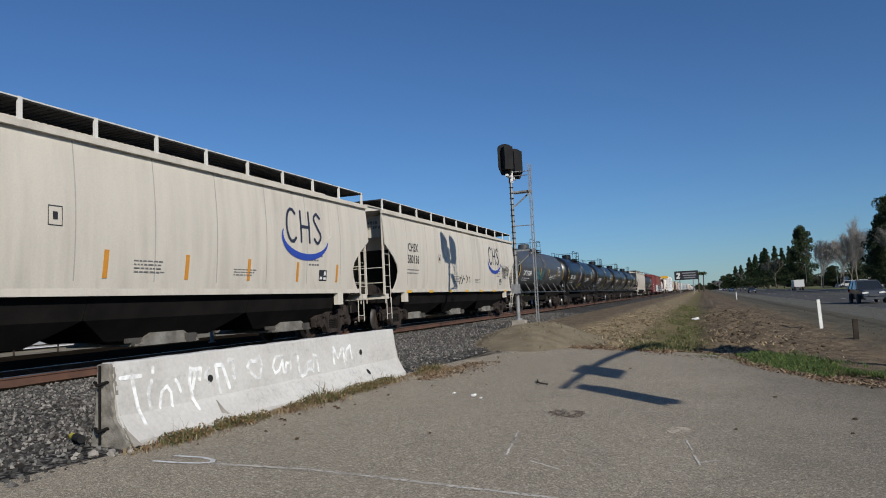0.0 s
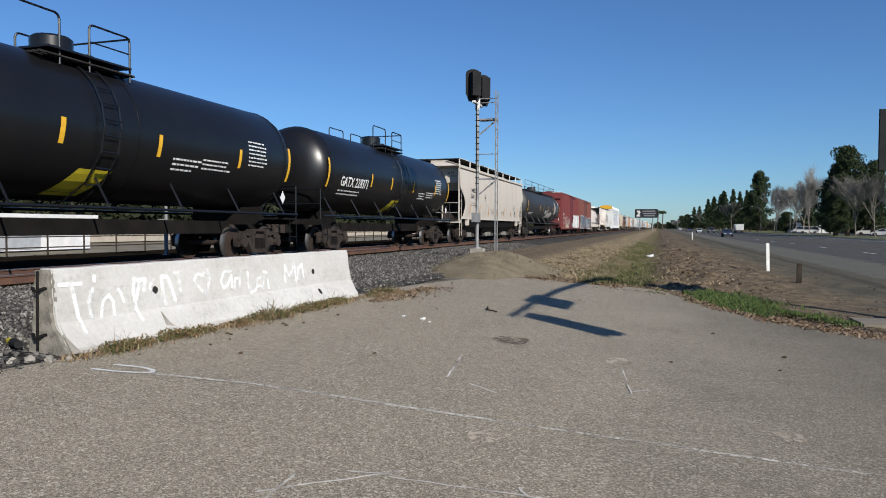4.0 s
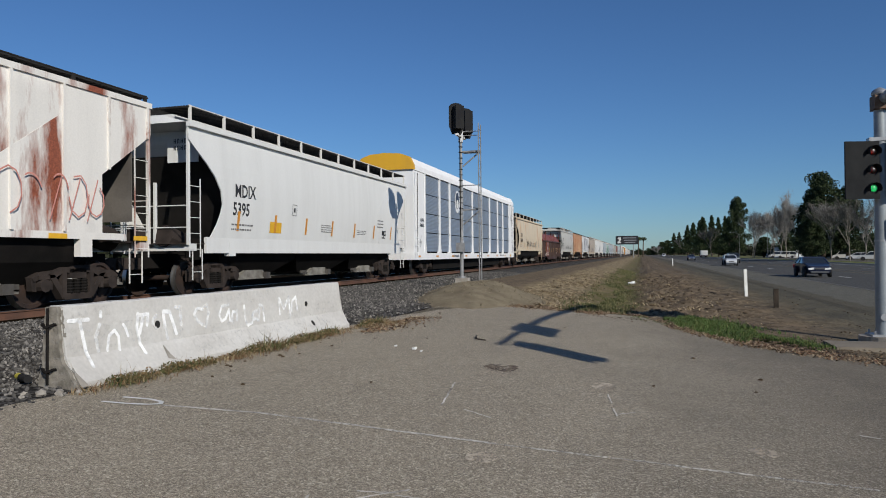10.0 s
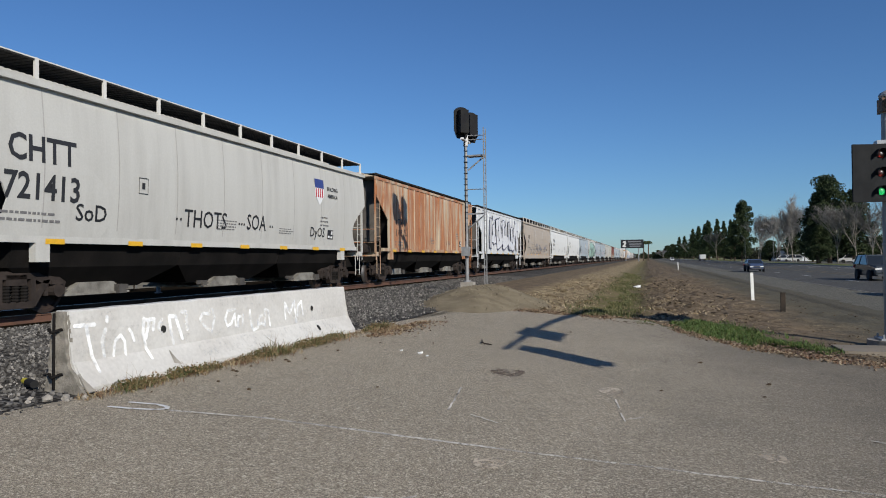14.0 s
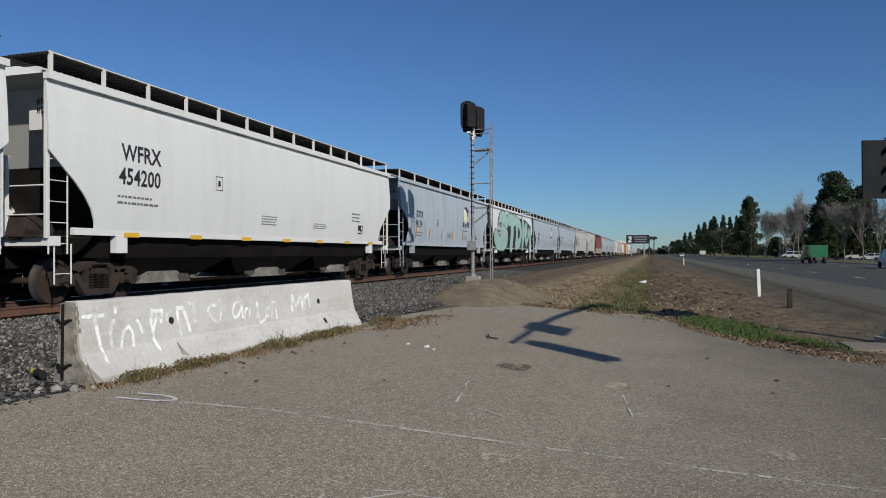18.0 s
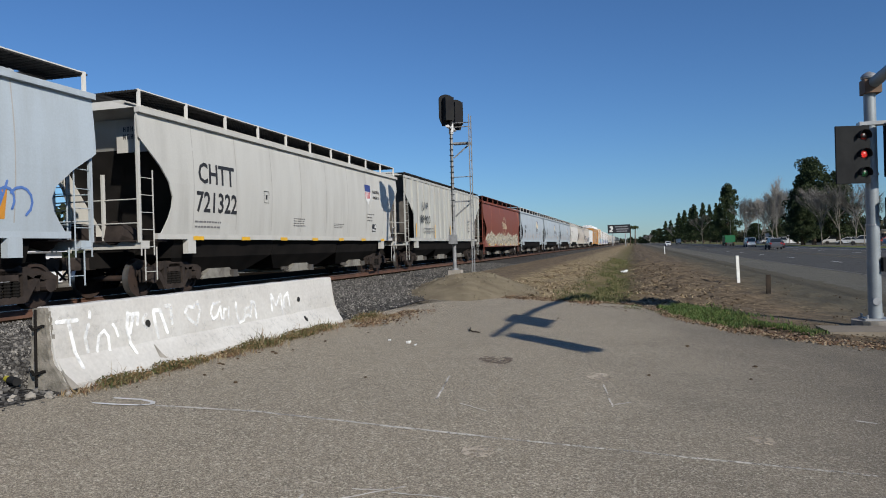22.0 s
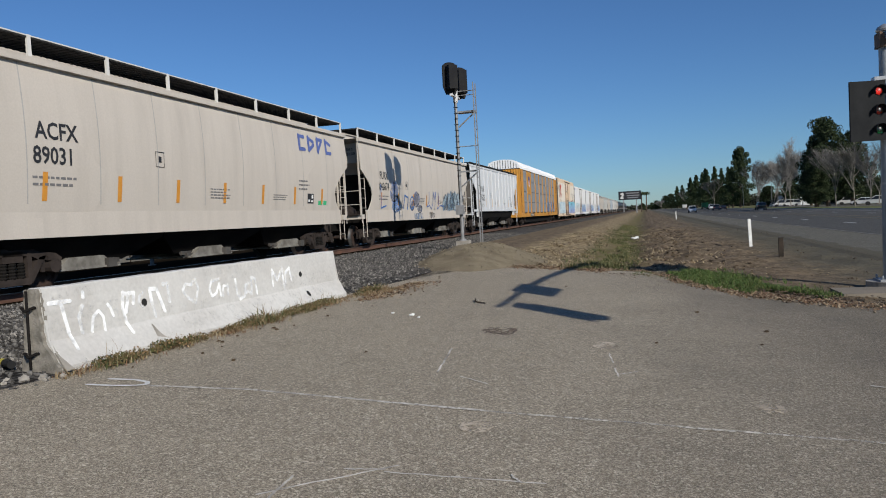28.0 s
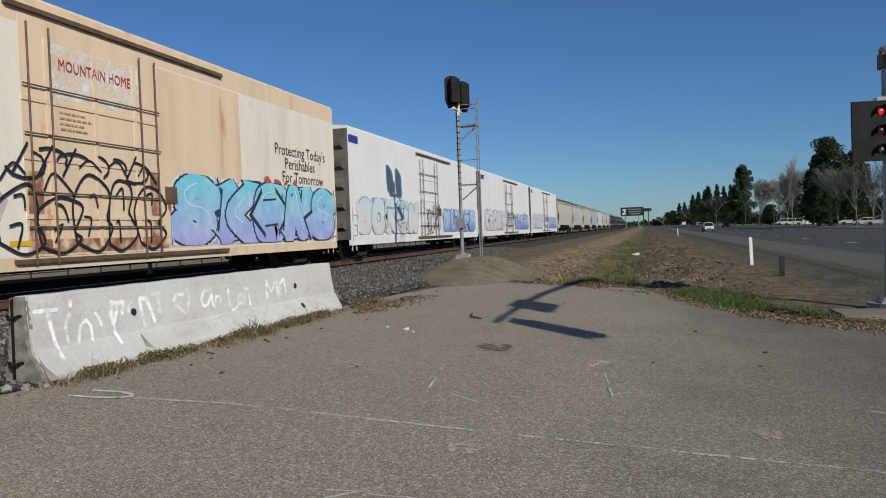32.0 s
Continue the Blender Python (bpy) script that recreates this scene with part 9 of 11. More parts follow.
rnd = random.Random(23)
spots, tufts, stalks = [], [], []
for k in range(9000):
    y = rnd.uniform(3.75, 11.2)
    clump = 0.12 + 1.6 * max(0.0, noise.noise(Vector((y * 1.5, 5.0, 0))) + 0.15)
    if rnd.random() > clump:
        continue
    x = -5.08 + 0.035 * (y - 3.8) + abs(rnd.gauss(0, 0.15)) + (0.25 * rnd.random() if y > 10 else 0)
    spots.append((x, y, -0.01, 0.7))
for c in range(36):
    cy = 4.3 + 6.6 * rnd.random()
    size = rnd.uniform(0.3, 1.25) * (0.45 + 1.1 * max(0.0, noise.noise(Vector((cy * 1.1, 2.0, 0))) + 0.4))
    cx = -5.06 + 0.035 * (cy - 3.8) + rnd.uniform(0.0, 0.12)
    for k in range(int(80 * size)):
        tufts.append((cx + rnd.gauss(0.03, 0.07 * size), cy + rnd.gauss(0, 0.13 * size), -0.01, size * rnd.uniform(0.5, 1.0)))
    for k in range(int(4 * size)):
        stalks.append((cx + rnd.gauss(0, 0.06), cy + rnd.gauss(0, 0.1), -0.01, size))
def weed_leaves(spots):
    """Small crowded leaves of low roadside weeds, joined."""
    rnd = random.Random(19)
    vs, fs = [], []
    for x, y, r, n in spots:
        leaf_cloud(vs, fs, rnd, Vector((x, y, 0.35 * r)), r, n, 0.011, 0.55)
    for i, v in enumerate(vs):
        vs[i] = (v[0], v[1], max(0.002, v[2]))
    tagged(new("weed_leaves", mesh_of("weed_leaves", vs, fs, leaf_mat("weed_leaf", (0.045, 0.058, 0.018), (0.20, 0.13, 0.07)))), "small olive and reddish leaves of weeds along the barrier's foot", "weeds", kind="stuff")


weed_leaves([(t[0], t[1], rnd.uniform(0.05, 0.13), 75) for t in tufts[::17]])
blades("dry_weeds", spots, ((0.24, 0.17, 0.085), (0.19, 0.10, 0.052), (0.31, 0.25, 0.15), (0.14, 0.10, 0.055)), "low mat of dry brown weeds along the barrier's foot", 0.03, 0.10, 1, 0.005, 2.4)
blades("weed_tufts", tufts, ((0.085, 0.098, 0.034), (0.12, 0.12, 0.048), (0.19, 0.15, 0.075), (0.062, 0.08, 0.026), (0.28, 0.23, 0.13), (0.15, 0.085, 0.048)), "olive-green weed tufts along the barrier's foot", 0.06, 0.21, 11, 0.006, 1.7)
blades("seed_stalks", stalks, ((0.30, 0.24, 0.15), (0.22, 0.16, 0.09)), "thin dry seed stalks along the barrier's foot", 0.18, 0.30, 12, 0.0028, 0.7)
spots = []
for k in range(22000):
    t = 0.10 + 0.92 * rnd.random()
    cx, cy = 0.65 + 2.2 * t, 16.6 - 5.0 * t ** 1.1
    off = rnd.gauss(0, 0.50) * (1.15 - 0.5 * t)
    if noise.noise(Vector((cx * 1.6, off * 2.0, 3.0))) < -0.10:
        continue
    x, y = cx + off * 0.9, cy + off * 0.62 + 0.3
    spots.append((x, y, rough_z(x, y) if y > 15.4 else ground_z(x, y) - 0.05, 1.0 - 0.3 * abs(off)))
blades("verge_grass", spots, ((0.055, 0.10, 0.014), (0.07, 0.125, 0.022), (0.12, 0.13, 0.04), (0.035, 0.065, 0.012)), "lush short green grass beside the asphalt", 0.05, 0.15, 2, 0.008)
spots = []
for k in range(22000):
    y = 16.5 + 60 * rnd.random() ** 1.6
    x = rnd.gauss(-0.95 - 0.008 * (y - 16), 0.48)
    if noise.noise(Vector((x * 1.1, y * 0.5, 2.0))) < -0.12:
        continue
    spots.append((x, y, rough_z(x, y), 1.0))
blades("ditch_grass", spots, ((0.070, 0.080, 0.022), (0.10, 0.10, 0.034), (0.052, 0.066, 0.017), (0.17, 0.145, 0.066)), "sparse green and yellowed grass in the ditch", 0.04, 0.13, 3, 0.011)
spots = []
for k in range(26000):
    y = 15.8 + 45 * rnd.random() ** 1.5
    x = rnd.uniform(-4.3, -1.5) if k % 3 else rnd.gauss(1.0, 1.3)
    if noise.noise(Vector((x * 0.5, y * 1.3, 8.0))) < 0.06:
        continue
    spots.append((x, y, rough_z(x, y) - 0.01, 0.7))
for k in range(150):
    y = 17.0 + 30 * rnd.random() ** 1.5
    cx = rnd.uniform(-4.2, -1.9) if k % 3 else rnd.gauss(0.9, 0.7)
    for j in range(26):
        x, yy = cx + rnd.gauss(0, 0.22), y + rnd.gauss(0, 0.10)
        spots.append((x, yy, rough_z(x, yy), rnd.uniform(1.2, 2.6)))
blades("straw", spots, ((0.35, 0.27, 0.155), (0.25, 0.18, 0.10), (0.13, 0.09, 0.055), (0.44, 0.35, 0.215)), "flattened dry straw and leaf litter", 0.02, 0.06, 4, 0.014, 6.0)


rnd = random.Random(77)
spots = []
for k in range(7000):
    x = rnd.uniform(-4.6, 4.4)
    far = float(np.interp(x, (-5, -4, -3.2, 0.2, 1.0, 1.8, 3.0, 3.8, 8), (15.5, 16.9, 17.1, 16.0, 13.6, 11.9, 11.0, 10.6, 10.2)))
    y = far + rnd.gauss(-0.05, 0.28)
    if noise.noise(Vector((x * 1.5, y * 0.8, 6.0))) < -0.15:
        continue
    spots.append((x, y, max(ground_z(x, min(y, 15.4)), rough_z(x, y)) + 0.004, 1.0))
for k in range(900):
    y = rnd.uniform(9.5, 12.6)
    spots.append((-4.55 + abs(rnd.gauss(0, 0.28)), y, ground_z(-4.5, y) + 0.004, 1.0))
blades("leaf_litter", spots, ((0.17, 0.095, 0.05), (0.10, 0.06, 0.035), (0.25, 0.17, 0.10), (0.32, 0.25, 0.16)), "brown fallen leaf litter along the asphalt edge", 0.012, 0.035, 8, 0.016, 4.0)


def clods():
    """Loose clods and leaf litter on the bare strip by the road."""
    rnd = random.Random(31)
    base = [(1, 0, 0), (-1, 0, 0), (0, 1, 0), (0, -1, 0), (0, 0, 0.6), (0, 0, -0.6)]
    tri = [(0, 2, 4), (2, 1, 4), (1, 3, 4), (3, 0, 4), (2, 0, 5), (1, 2, 5), (3, 1, 5), (0, 3, 5)]
    vs, fs = [], []
    for k in range(5200):
        if k % 3 == 0:
            t = rnd.random()
            x, y = -4.3 + 9.5 * t, 17.0 - 0.35 * t * 9 + rnd.gauss(0, 0.35)
            if x > 1:
                y = 16.2 - 2.4 * (x - 0.5) + 0.30 * (x - 0.5) ** 2 + rnd.gauss(0, 0.3)
        else:
            x, y = rnd.uniform(-3.5, 7.0), 11.0 + 40 * rnd.random() ** 1.8
            if y < 16.5 - (x - 0.5) * 1.7:
                continue
        s = rnd.uniform(0.010, 0.036) * (1 + y * 0.010)
        if k % 6 == 1:
            x, y = rnd.gauss(1.2, 0.8), 17.5 + 34 * rnd.random() ** 1.4
            s = rnd.uniform(0.03, 0.075) * (1 + y * 0.010)
        elif k % 3 and noise.noise(Vector((x * 0.9, y * 0.6, 3.0))) < 0.08:
            continue
        rot = Euler((rnd.uniform(0, 6), rnd.uniform(0, 6), rnd.uniform(0, 6))).to_matrix()
        c = Vector((x, y, rough_z(x, y) + s * 0.3 + (0.04 if y < 15.5 else 0)))
        n = len(vs)
        for p in base:
            q = rot @ (Vector(p) * s * rnd.uniform(0.6, 1.3))
            vs.append((q.x + c.x, q.y + c.y, q.z * 0.5 + c.z))
        fs += [(a + n, b + n, d + n) for a, b, d in tri]
    me = bpy.data.meshes.new("soil_clods")
    me.from_pydata(vs, [], fs)
    m, nt, b = nodes_of("soil_clod")
    g = nt.nodes.new("ShaderNodeNewGeometry")
    r = nt.nodes.new("ShaderNodeValToRGB")
    r.color_ramp.elements[0].color, r.color_ramp.elements[1].color = (0.040, 0.028, 0.017, 1), (0.16, 0.115, 0.07, 1)
    nt.links.new(g.outputs["Random Per Island"], r.inputs[0])
    nt.links.new(r.outputs[0], b.inputs["Base Color"])
    b.inputs["Roughness"].default_value = 0.95
    me.materials.append(m)
    tagged(new("soil_clods", me), "loose brown clods and leaf litter on bare earth", "soil", kind="stuff")


clods()

# ---- traffic signal at the road ----
M_POLE = surface("painted_pole", (0.27, 0.30, 0.32), (0.21, 0.235, 0.25), 0.55, 0.2, 2, 30, 0.05)
M_RUSTY = surface("rusty_bracket", (0.20, 0.12, 0.075), (0.12, 0.085, 0.06), 0.8, 0.2, 4, 30, 0.2)
M_HEAD = surface("signal_housing", (0.020, 0.021, 0.022), (0.013, 0.014, 0.015), 0.85, 0, 3, 30, 0.1)
M_HEAD.node_tree.nodes["Principled BSDF"].inputs["Specular IOR Level"].default_value = 0.15
PAD = part("concrete_walk", box(bm_new(), 3.55, 14.0, 12.35, 13.35, -0.60, -0.425), surface("walk_concrete", (0.25, 0.215, 0.17), (0.19, 0.165, 0.13), 0.9, 0, 1.5, 25, 0.3))
tagged(PAD, "dusty pale concrete walk beside the pole", "pavement", kind="structure")


def glass_lens(name, col):
    m, nt, b = nodes_of(name)
    b.inputs["Base Color"].default_value = (*col, 1)
    b.inputs["Roughness"].default_value = 0.35
    b.inputs["Transmission Weight"].default_value = 1.0
    return m


def signal_unit(parent, at, turn, lamp=None, tall=1.18, wide=0.78):
    """A boxed three-lens traffic signal with a broad backplate and deep visors."""
    me = finish("backplate", box(bm_new(), -0.525, wide - 0.525, -0.02, 0.02, -tall / 2, tall / 2), M_HEAD)
    p = part("backplate", me, None, parent, "grey-black sheet backplate")
    p.location, p.rotation_euler = at, (0, 0, radians(turn))
    bm = bm_new()
    box(bm, -0.17, 0.12, 0.02, 0.42, -tall / 2 + 0.06, tall / 2 - 0.06)
    part("housing", bm, M_HEAD, p)
    cols = ((0.6, 0.03, 0.02), (0.6, 0.03, 0.02), (0.02, 0.5, 0.14))
    for k in range(3):
        z = 0.36 - 0.36 * k
        bm = bm_new()
        loft(bm, [[(r * math.cos(radians(a * 25.7)), y, z + r * math.sin(radians(a * 25.7))) for r, y in ((0.115, -0.02), (0.115, -0.13), (0.110, -0.13), (0.110, -0.02))] for a in range(-1, 9)])
        part("visor", bm, M_HEAD, p)
        lens = bm_new()
        lathe(lens, [(0.075, -0.03), (0.06, -0.045), (0.02, -0.055)], "y", 18)
        part("lens", lens, glass_lens("signal_lens", cols[k]), p, at=(0, 0, z), label=("red", "red arrow", "green")[k] + " glass lens", smooth=True)
    return p


def arm_unit(parent, at):
    """The slim head at the end of the mast arm."""
    p = part("arm_signal_head", box(bm_new(), -0.10, 0.16, -0.17, 0.17, -0.47, 0.47), M_HEAD, parent, at=at)
    part("backplate", box(bm_new(), -0.125, -0.102, -0.27, 0.27, -0.53, 0.53), M_HEAD, p)
    for k in range(3):
        part("visor", lathe(bm_new(), [(0.14, -0.06), (0.15, 0.0), (0.13, 0.01)], "x", 12), M_HEAD, p, at=(-0.13, 0, 0.30 - 0.30 * k))
    return p


def traffic_signal():
    s = thing("traffic_signal", "grey traffic signal pole with long mast arm and black heads", "traffic signal", m=pose(4.74, 13.9, -0.42))
    bm = bm_new()
    bar(bm, (0, 0, 0.08), (0, 0, 4.82), 0.125, 20, 0.105)
    part("pole", bm, M_POLE, s, smooth=True)
    part("cap", lathe(bm_new(), [(0.14, 4.80), (0.15, 4.84), (0.12, 4.89), (0.03, 4.94)], "z", 16), M_GALV, s, smooth=True)
    bm = bm_new()
    box(bm, -0.24, 0.24, -0.24, 0.24, 0.05, 0.085)
    for i in (-1, 1):
        for j in (-1, 1):
            bar(bm, (0.19 * i, 0.19 * j, 0.06), (0.19 * i, 0.19 * j, 0.16), 0.02, 6)
    part("base_plate", bm, M_GALV, s)
    part("footing", bar(bm_new(), (0, 0, -0.2), (0, 0, 0.05), 0.42, 20), M_CONC_RAW, s)
    part("hand_hole_cover", bar(bm_new(), (0.0, -0.11, 0.42), (0.0, -0.145, 0.42), 0.075, 12), M_GALV, s)
    bm = bm_new()
    prism(bm, [(-0.13, 4.50), (0.17, 4.50), (0.17, 4.66), (-0.13, 4.78)], "y", -0.18, 0.16)
    part("arm_bracket", bm, M_RUSTY, s, "rusty steel arm bracket")
    pts = [(0.05, -0.15, 4.70), (0.18, -1.4, 4.88), (0.32, -3.04, 5.06), (0.40, -4.7, 5.28), (0.45, -6.5, 5.44), (0.47, -8.4, 5.50), (0.5, -11.05, 5.52)]
    bm = bm_new()
    for i, (p, q) in enumerate(zip(pts, pts[1:])):
        bar(bm, p, q, 0.11 - 0.011 * i, 14, 0.11 - 0.011 * (i + 1))
    part("mast_arm", bm, M_POLE, s, smooth=True)
    part("street_sign", box(bm_new(), 0.58, 0.61, -9.10, -7.85, 5.06, 5.77), plain("sign_back", (0.45, 0.46, 0.47), 0.5, 0.4), s, "blank metal sign panel on the arm")
    arm_unit(s, (0.50, -10.42, 4.77))
    h1 = signal_unit(s, (-0.22, -0.28, 3.29), 14, wide=0.65, tall=1.12)
    h2 = signal_unit(s, (0.66, -0.05, 3.40), 34, wide=0.78)
    part("head_bracket", box(bm_new(), -0.22, -0.1, -0.2, 0.1, 2.82, 2.90), M_GALV, s)
    part("head_bracket", box(bm_new(), -0.22, 0.6, -0.12, 0.1, 3.88, 3.95), M_GALV, s)
    bm = bm_new()
    box(bm, 0.22, 0.56, -0.30, 0.0, 2.05, 2.45)
    part("pedestrian_signal", bm, M_HEAD, s)
    part("push_button", box(bm_new(), 0.12, 0.24, -0.16, -0.02, 1.0, 1.28), M_HEAD, s)
    for z in (1.9, 2.9):
        part("strap", bar(bm_new(), (0, 0, z), (0, 0, z + 0.04), 0.128, 16), M_GALV, s)
    # one white lamp on a carriage inside the near head shines through the lens that shows
    lamp = part("lamp", lathe(bm_new(), [(0.06, -0.025), (0.02, -0.028)], "y", 12), plain("white_lamp", (1.0, 1.0, 1.0), 0.5, 0, 0.8), h1)
    return lamp


SIGNAL_LAMP = traffic_signal()

for m_ in (M_SIGBLACK,):
    m_.node_tree.nodes["Principled BSDF"].inputs["Specular IOR Level"].default_value = 0.15

bol = thing("bollard", "yellow painted steel bollard", "bollard", m=pose(4.12, 10.78, -0.47))
part("post", lathe(bm_new(), [(0.075, -0.1), (0.075, 0.72), (0.06, 0.75), (0.01, 0.76)], "z", 14), surface("bollard_yellow", (0.52, 0.36, 0.05), (0.38, 0.26, 0.05), 0.6, 0, 4, 30, 0.1), bol, smooth=True)
can = thing("utility_cabinet", "small grey steel utility cabinet by the road", "cabinet", m=pose(6.6, 12.2, -0.5))
part("body", box(bm_new(), -0.3, 0.3, -0.2, 0.2, 0, 0.95), M_GALV, can)
part("lid", box(bm_new(), -0.33, 0.33, -0.23, 0.23, 0.95, 1.0), M_HEAD, can)


# ---- trees ----
M_BARK = surface("bark", (0.13, 0.10, 0.075), (0.07, 0.055, 0.042), 0.95, 0, 3, 20, 0.5)
M_BARK_PALE = surface("pale_bark", (0.34, 0.305, 0.26), (0.19, 0.165, 0.135), 0.9, 0, 2, 15, 0.3)


M_PINE = leaf_mat("pine_needles", (0.014, 0.026, 0.012), (0.048, 0.066, 0.027))
M_DARKLEAF = leaf_mat("evergreen_leaves", (0.015, 0.026, 0.012), (0.052, 0.068, 0.03))
M_TWIG = leaf_mat("winter_twigs", (0.14, 0.132, 0.122), (0.27, 0.256, 0.238))
M_PALM = leaf_mat("palm_fronds", (0.03, 0.045, 0.018), (0.07, 0.085, 0.035))


def twig_cloud(vs, fs, rnd, tips, n, length, wide):
    for k in range(n):
        c, d = tips[rnd.randrange(len(tips))]
        a = (d + Vector((rnd.gauss(0, 0.6), rnd.gauss(0, 0.6), rnd.gauss(0.1, 0.5)))).normalized()
        p = c - d * rnd.uniform(0, 1.5)
        e = p + a * length * rnd.uniform(0.5, 1.3)
        s = a.orthogonal().normalized() * wide
        b = len(vs)
        vs += [tuple(p - s), tuple(p + s), tuple(e)]
        fs.append((b, b + 1, b + 2))


def tree_proto(kind, seed):
    """Meshes of a tree ten metres high: trunk with limbs, and crown."""
    rnd = random.Random(seed)
    bm = bm_new()
    vs, fs = [], []
    if kind == "conifer":
        bar(bm, (0, 0, -0.3), (0.1, 0, 9.6), 0.20, 8, 0.03)
        for lv in range(26):
            z = 1.4 + lv * 0.325
            r = (10.2 - z) * 0.26 * rnd.uniform(0.6, 1.1)
            for k in range(6):
                a = rnd.uniform(0, 6.283)
                tip = Vector((r * math.cos(a), r * math.sin(a), z - 0.12 * r))
                bar(bm, (0, 0, z), tip, 0.03, 4, 0.01)
                leaf_cloud(vs, fs, rnd, tip * 0.85 + Vector((0, 0, z * 0.15)), 0.14 + 0.24 * r, 40, 0.085, 0.7)
                leaf_cloud(vs, fs, rnd, tip * 0.45 + Vector((0, 0, z * 0.55)), 0.16 + 0.24 * r, 34, 0.085, 0.8)
    elif kind in ("pine", "evergreen"):
        lean = rnd.uniform(-0.4, 0.4)
        bar(bm, (0, 0, -0.3), (lean * 0.5, 0, 4.5), 0.26, 9, 0.18)
        bar(bm, (lean * 0.5, 0, 4.5), (lean, 0.1, 8.8), 0.18, 8, 0.05)
        for k in range(44):
            z = 0.9 + 8.2 * ((k + 0.5) / 44) ** 0.9
            full = 2.4 if kind == "pine" else 2.9
            w = full * min(1.0, 0.45 + z / 4.5) * (1 - (z / 10.4) ** 2.6) * rnd.uniform(0.25, 1.0)
            a = k * 2.4 + rnd.uniform(-0.4, 0.4)
            tip = Vector((lean * z / 9 + w * math.cos(a), w * math.sin(a), z + rnd.uniform(0.0, 0.5)))
            bar(bm, (lean * z / 9 * 0.8, 0, max(0.3, z - 0.5)), tip, 0.06, 5, 0.02)
            leaf_cloud(vs, fs, rnd, tip, rnd.uniform(0.55, 1.05), 260, 0.09, 0.75)
            leaf_cloud(vs, fs, rnd, tip * 0.5 + Vector((0, 0, z * 0.5)), 0.9, 90, 0.10, 0.8)
        leaf_cloud(vs, fs, rnd, Vector((lean, 0, 9.3)), 0.7, 240, 0.085, 0.9)
    elif kind == "bare":
        tips = []

        def grow(p, d, ln, r, depth):
            q = p + d * ln
            bar(bm, p, q, r, 6 if depth < 2 else 4, r * 0.68)
            if depth >= 1:
                tips.append((q, d))
            if depth == 5:
                return
            for k in range(3 if depth < 2 else 2):
                e = (d + Vector((rnd.gauss(0, 0.36), rnd.gauss(0, 0.36), rnd.gauss(0.24, 0.22)))).normalized()
                grow(q, e, ln * rnd.uniform(0.66, 0.92), r * 0.64, depth + 1)
        grow(Vector((0, 0, -0.2)), Vector((rnd.uniform(-0.12, 0.12), 0.05, 1)).normalized(), 2.2, 0.085, 0)
        twig_cloud(vs, fs, rnd, tips, 10000, 0.85, 0.0055)
    elif kind == "palm":
        leaf_cloud(vs, fs, rnd, Vector((0.2, 0.1, 8.7)), 1.05, 300, 0.13, 0.85)
        bar(bm, (0, 0, -0.3), (0.2, 0.1, 8.8), 0.20, 8, 0.14)
        for k in range(22):
            a = k * 0.62 + rnd.uniform(-0.2, 0.2)
            up = rnd.uniform(-0.5, 0.9)
            prev = Vector((0.2, 0.1, 8.8))
            for i in range(4):
                t = (i + 1) / 4
                q = Vector((0.2 + 1.5 * t * math.cos(a), 0.1 + 1.5 * t * math.sin(a), 8.8 + up * t - 0.9 * t * t))
                s = Vector((-math.sin(a), math.cos(a), 0)) * 0.16 * (1.2 - t)
                b = len(vs)
                vs += [tuple(prev - s), tuple(prev + s), tuple(q + s * 0.8), tuple(q - s * 0.8)]
                fs.append((b, b + 1, b + 2, b + 3))
                prev = q
    bark = M_BARK_PALE if kind == "bare" else M_BARK
    leaf = {"conifer": M_PINE, "pine": M_PINE, "evergreen": M_DARKLEAF, "bare": M_TWIG, "palm": M_PALM}[kind]
    return finish("trunk", bm, bark), mesh_of("crown", vs, fs, leaf)


TREE_LABEL = {"conifer": "tall dark green conifer with a narrow pointed crown", "pine": "dark green pine with an uneven clumped crown", "evergreen": "broad dark evergreen tree with dense foliage", "bare": "leafless winter tree with pale branching limbs", "palm": "tall thin palm tree with a small crown"}
PROTOS = {(k, i): tree_proto(k, 100 + 7 * i + len(k)) for k, n in (("conifer", 2), ("pine", 2), ("evergreen", 2), ("bare", 3), ("palm", 1)) for i in range(n)}


def tree(kind, var, x, y, h, turn=0.0, wide=1.0):
    t = thing("tree", TREE_LABEL[kind], "tree", "roadside trees", pose(x, y, -0.42, 0, 0, turn))
    k = h / 10 * (1.12 if kind == "bare" else 1.0)
    trunk, crown = PROTOS[(kind, var)]
    for nm, me in (("trunk", trunk), ("crown", crown)):
        o = part(nm, me, None, t)
        o.scale = (k * wide, k * wide, k)
    return t


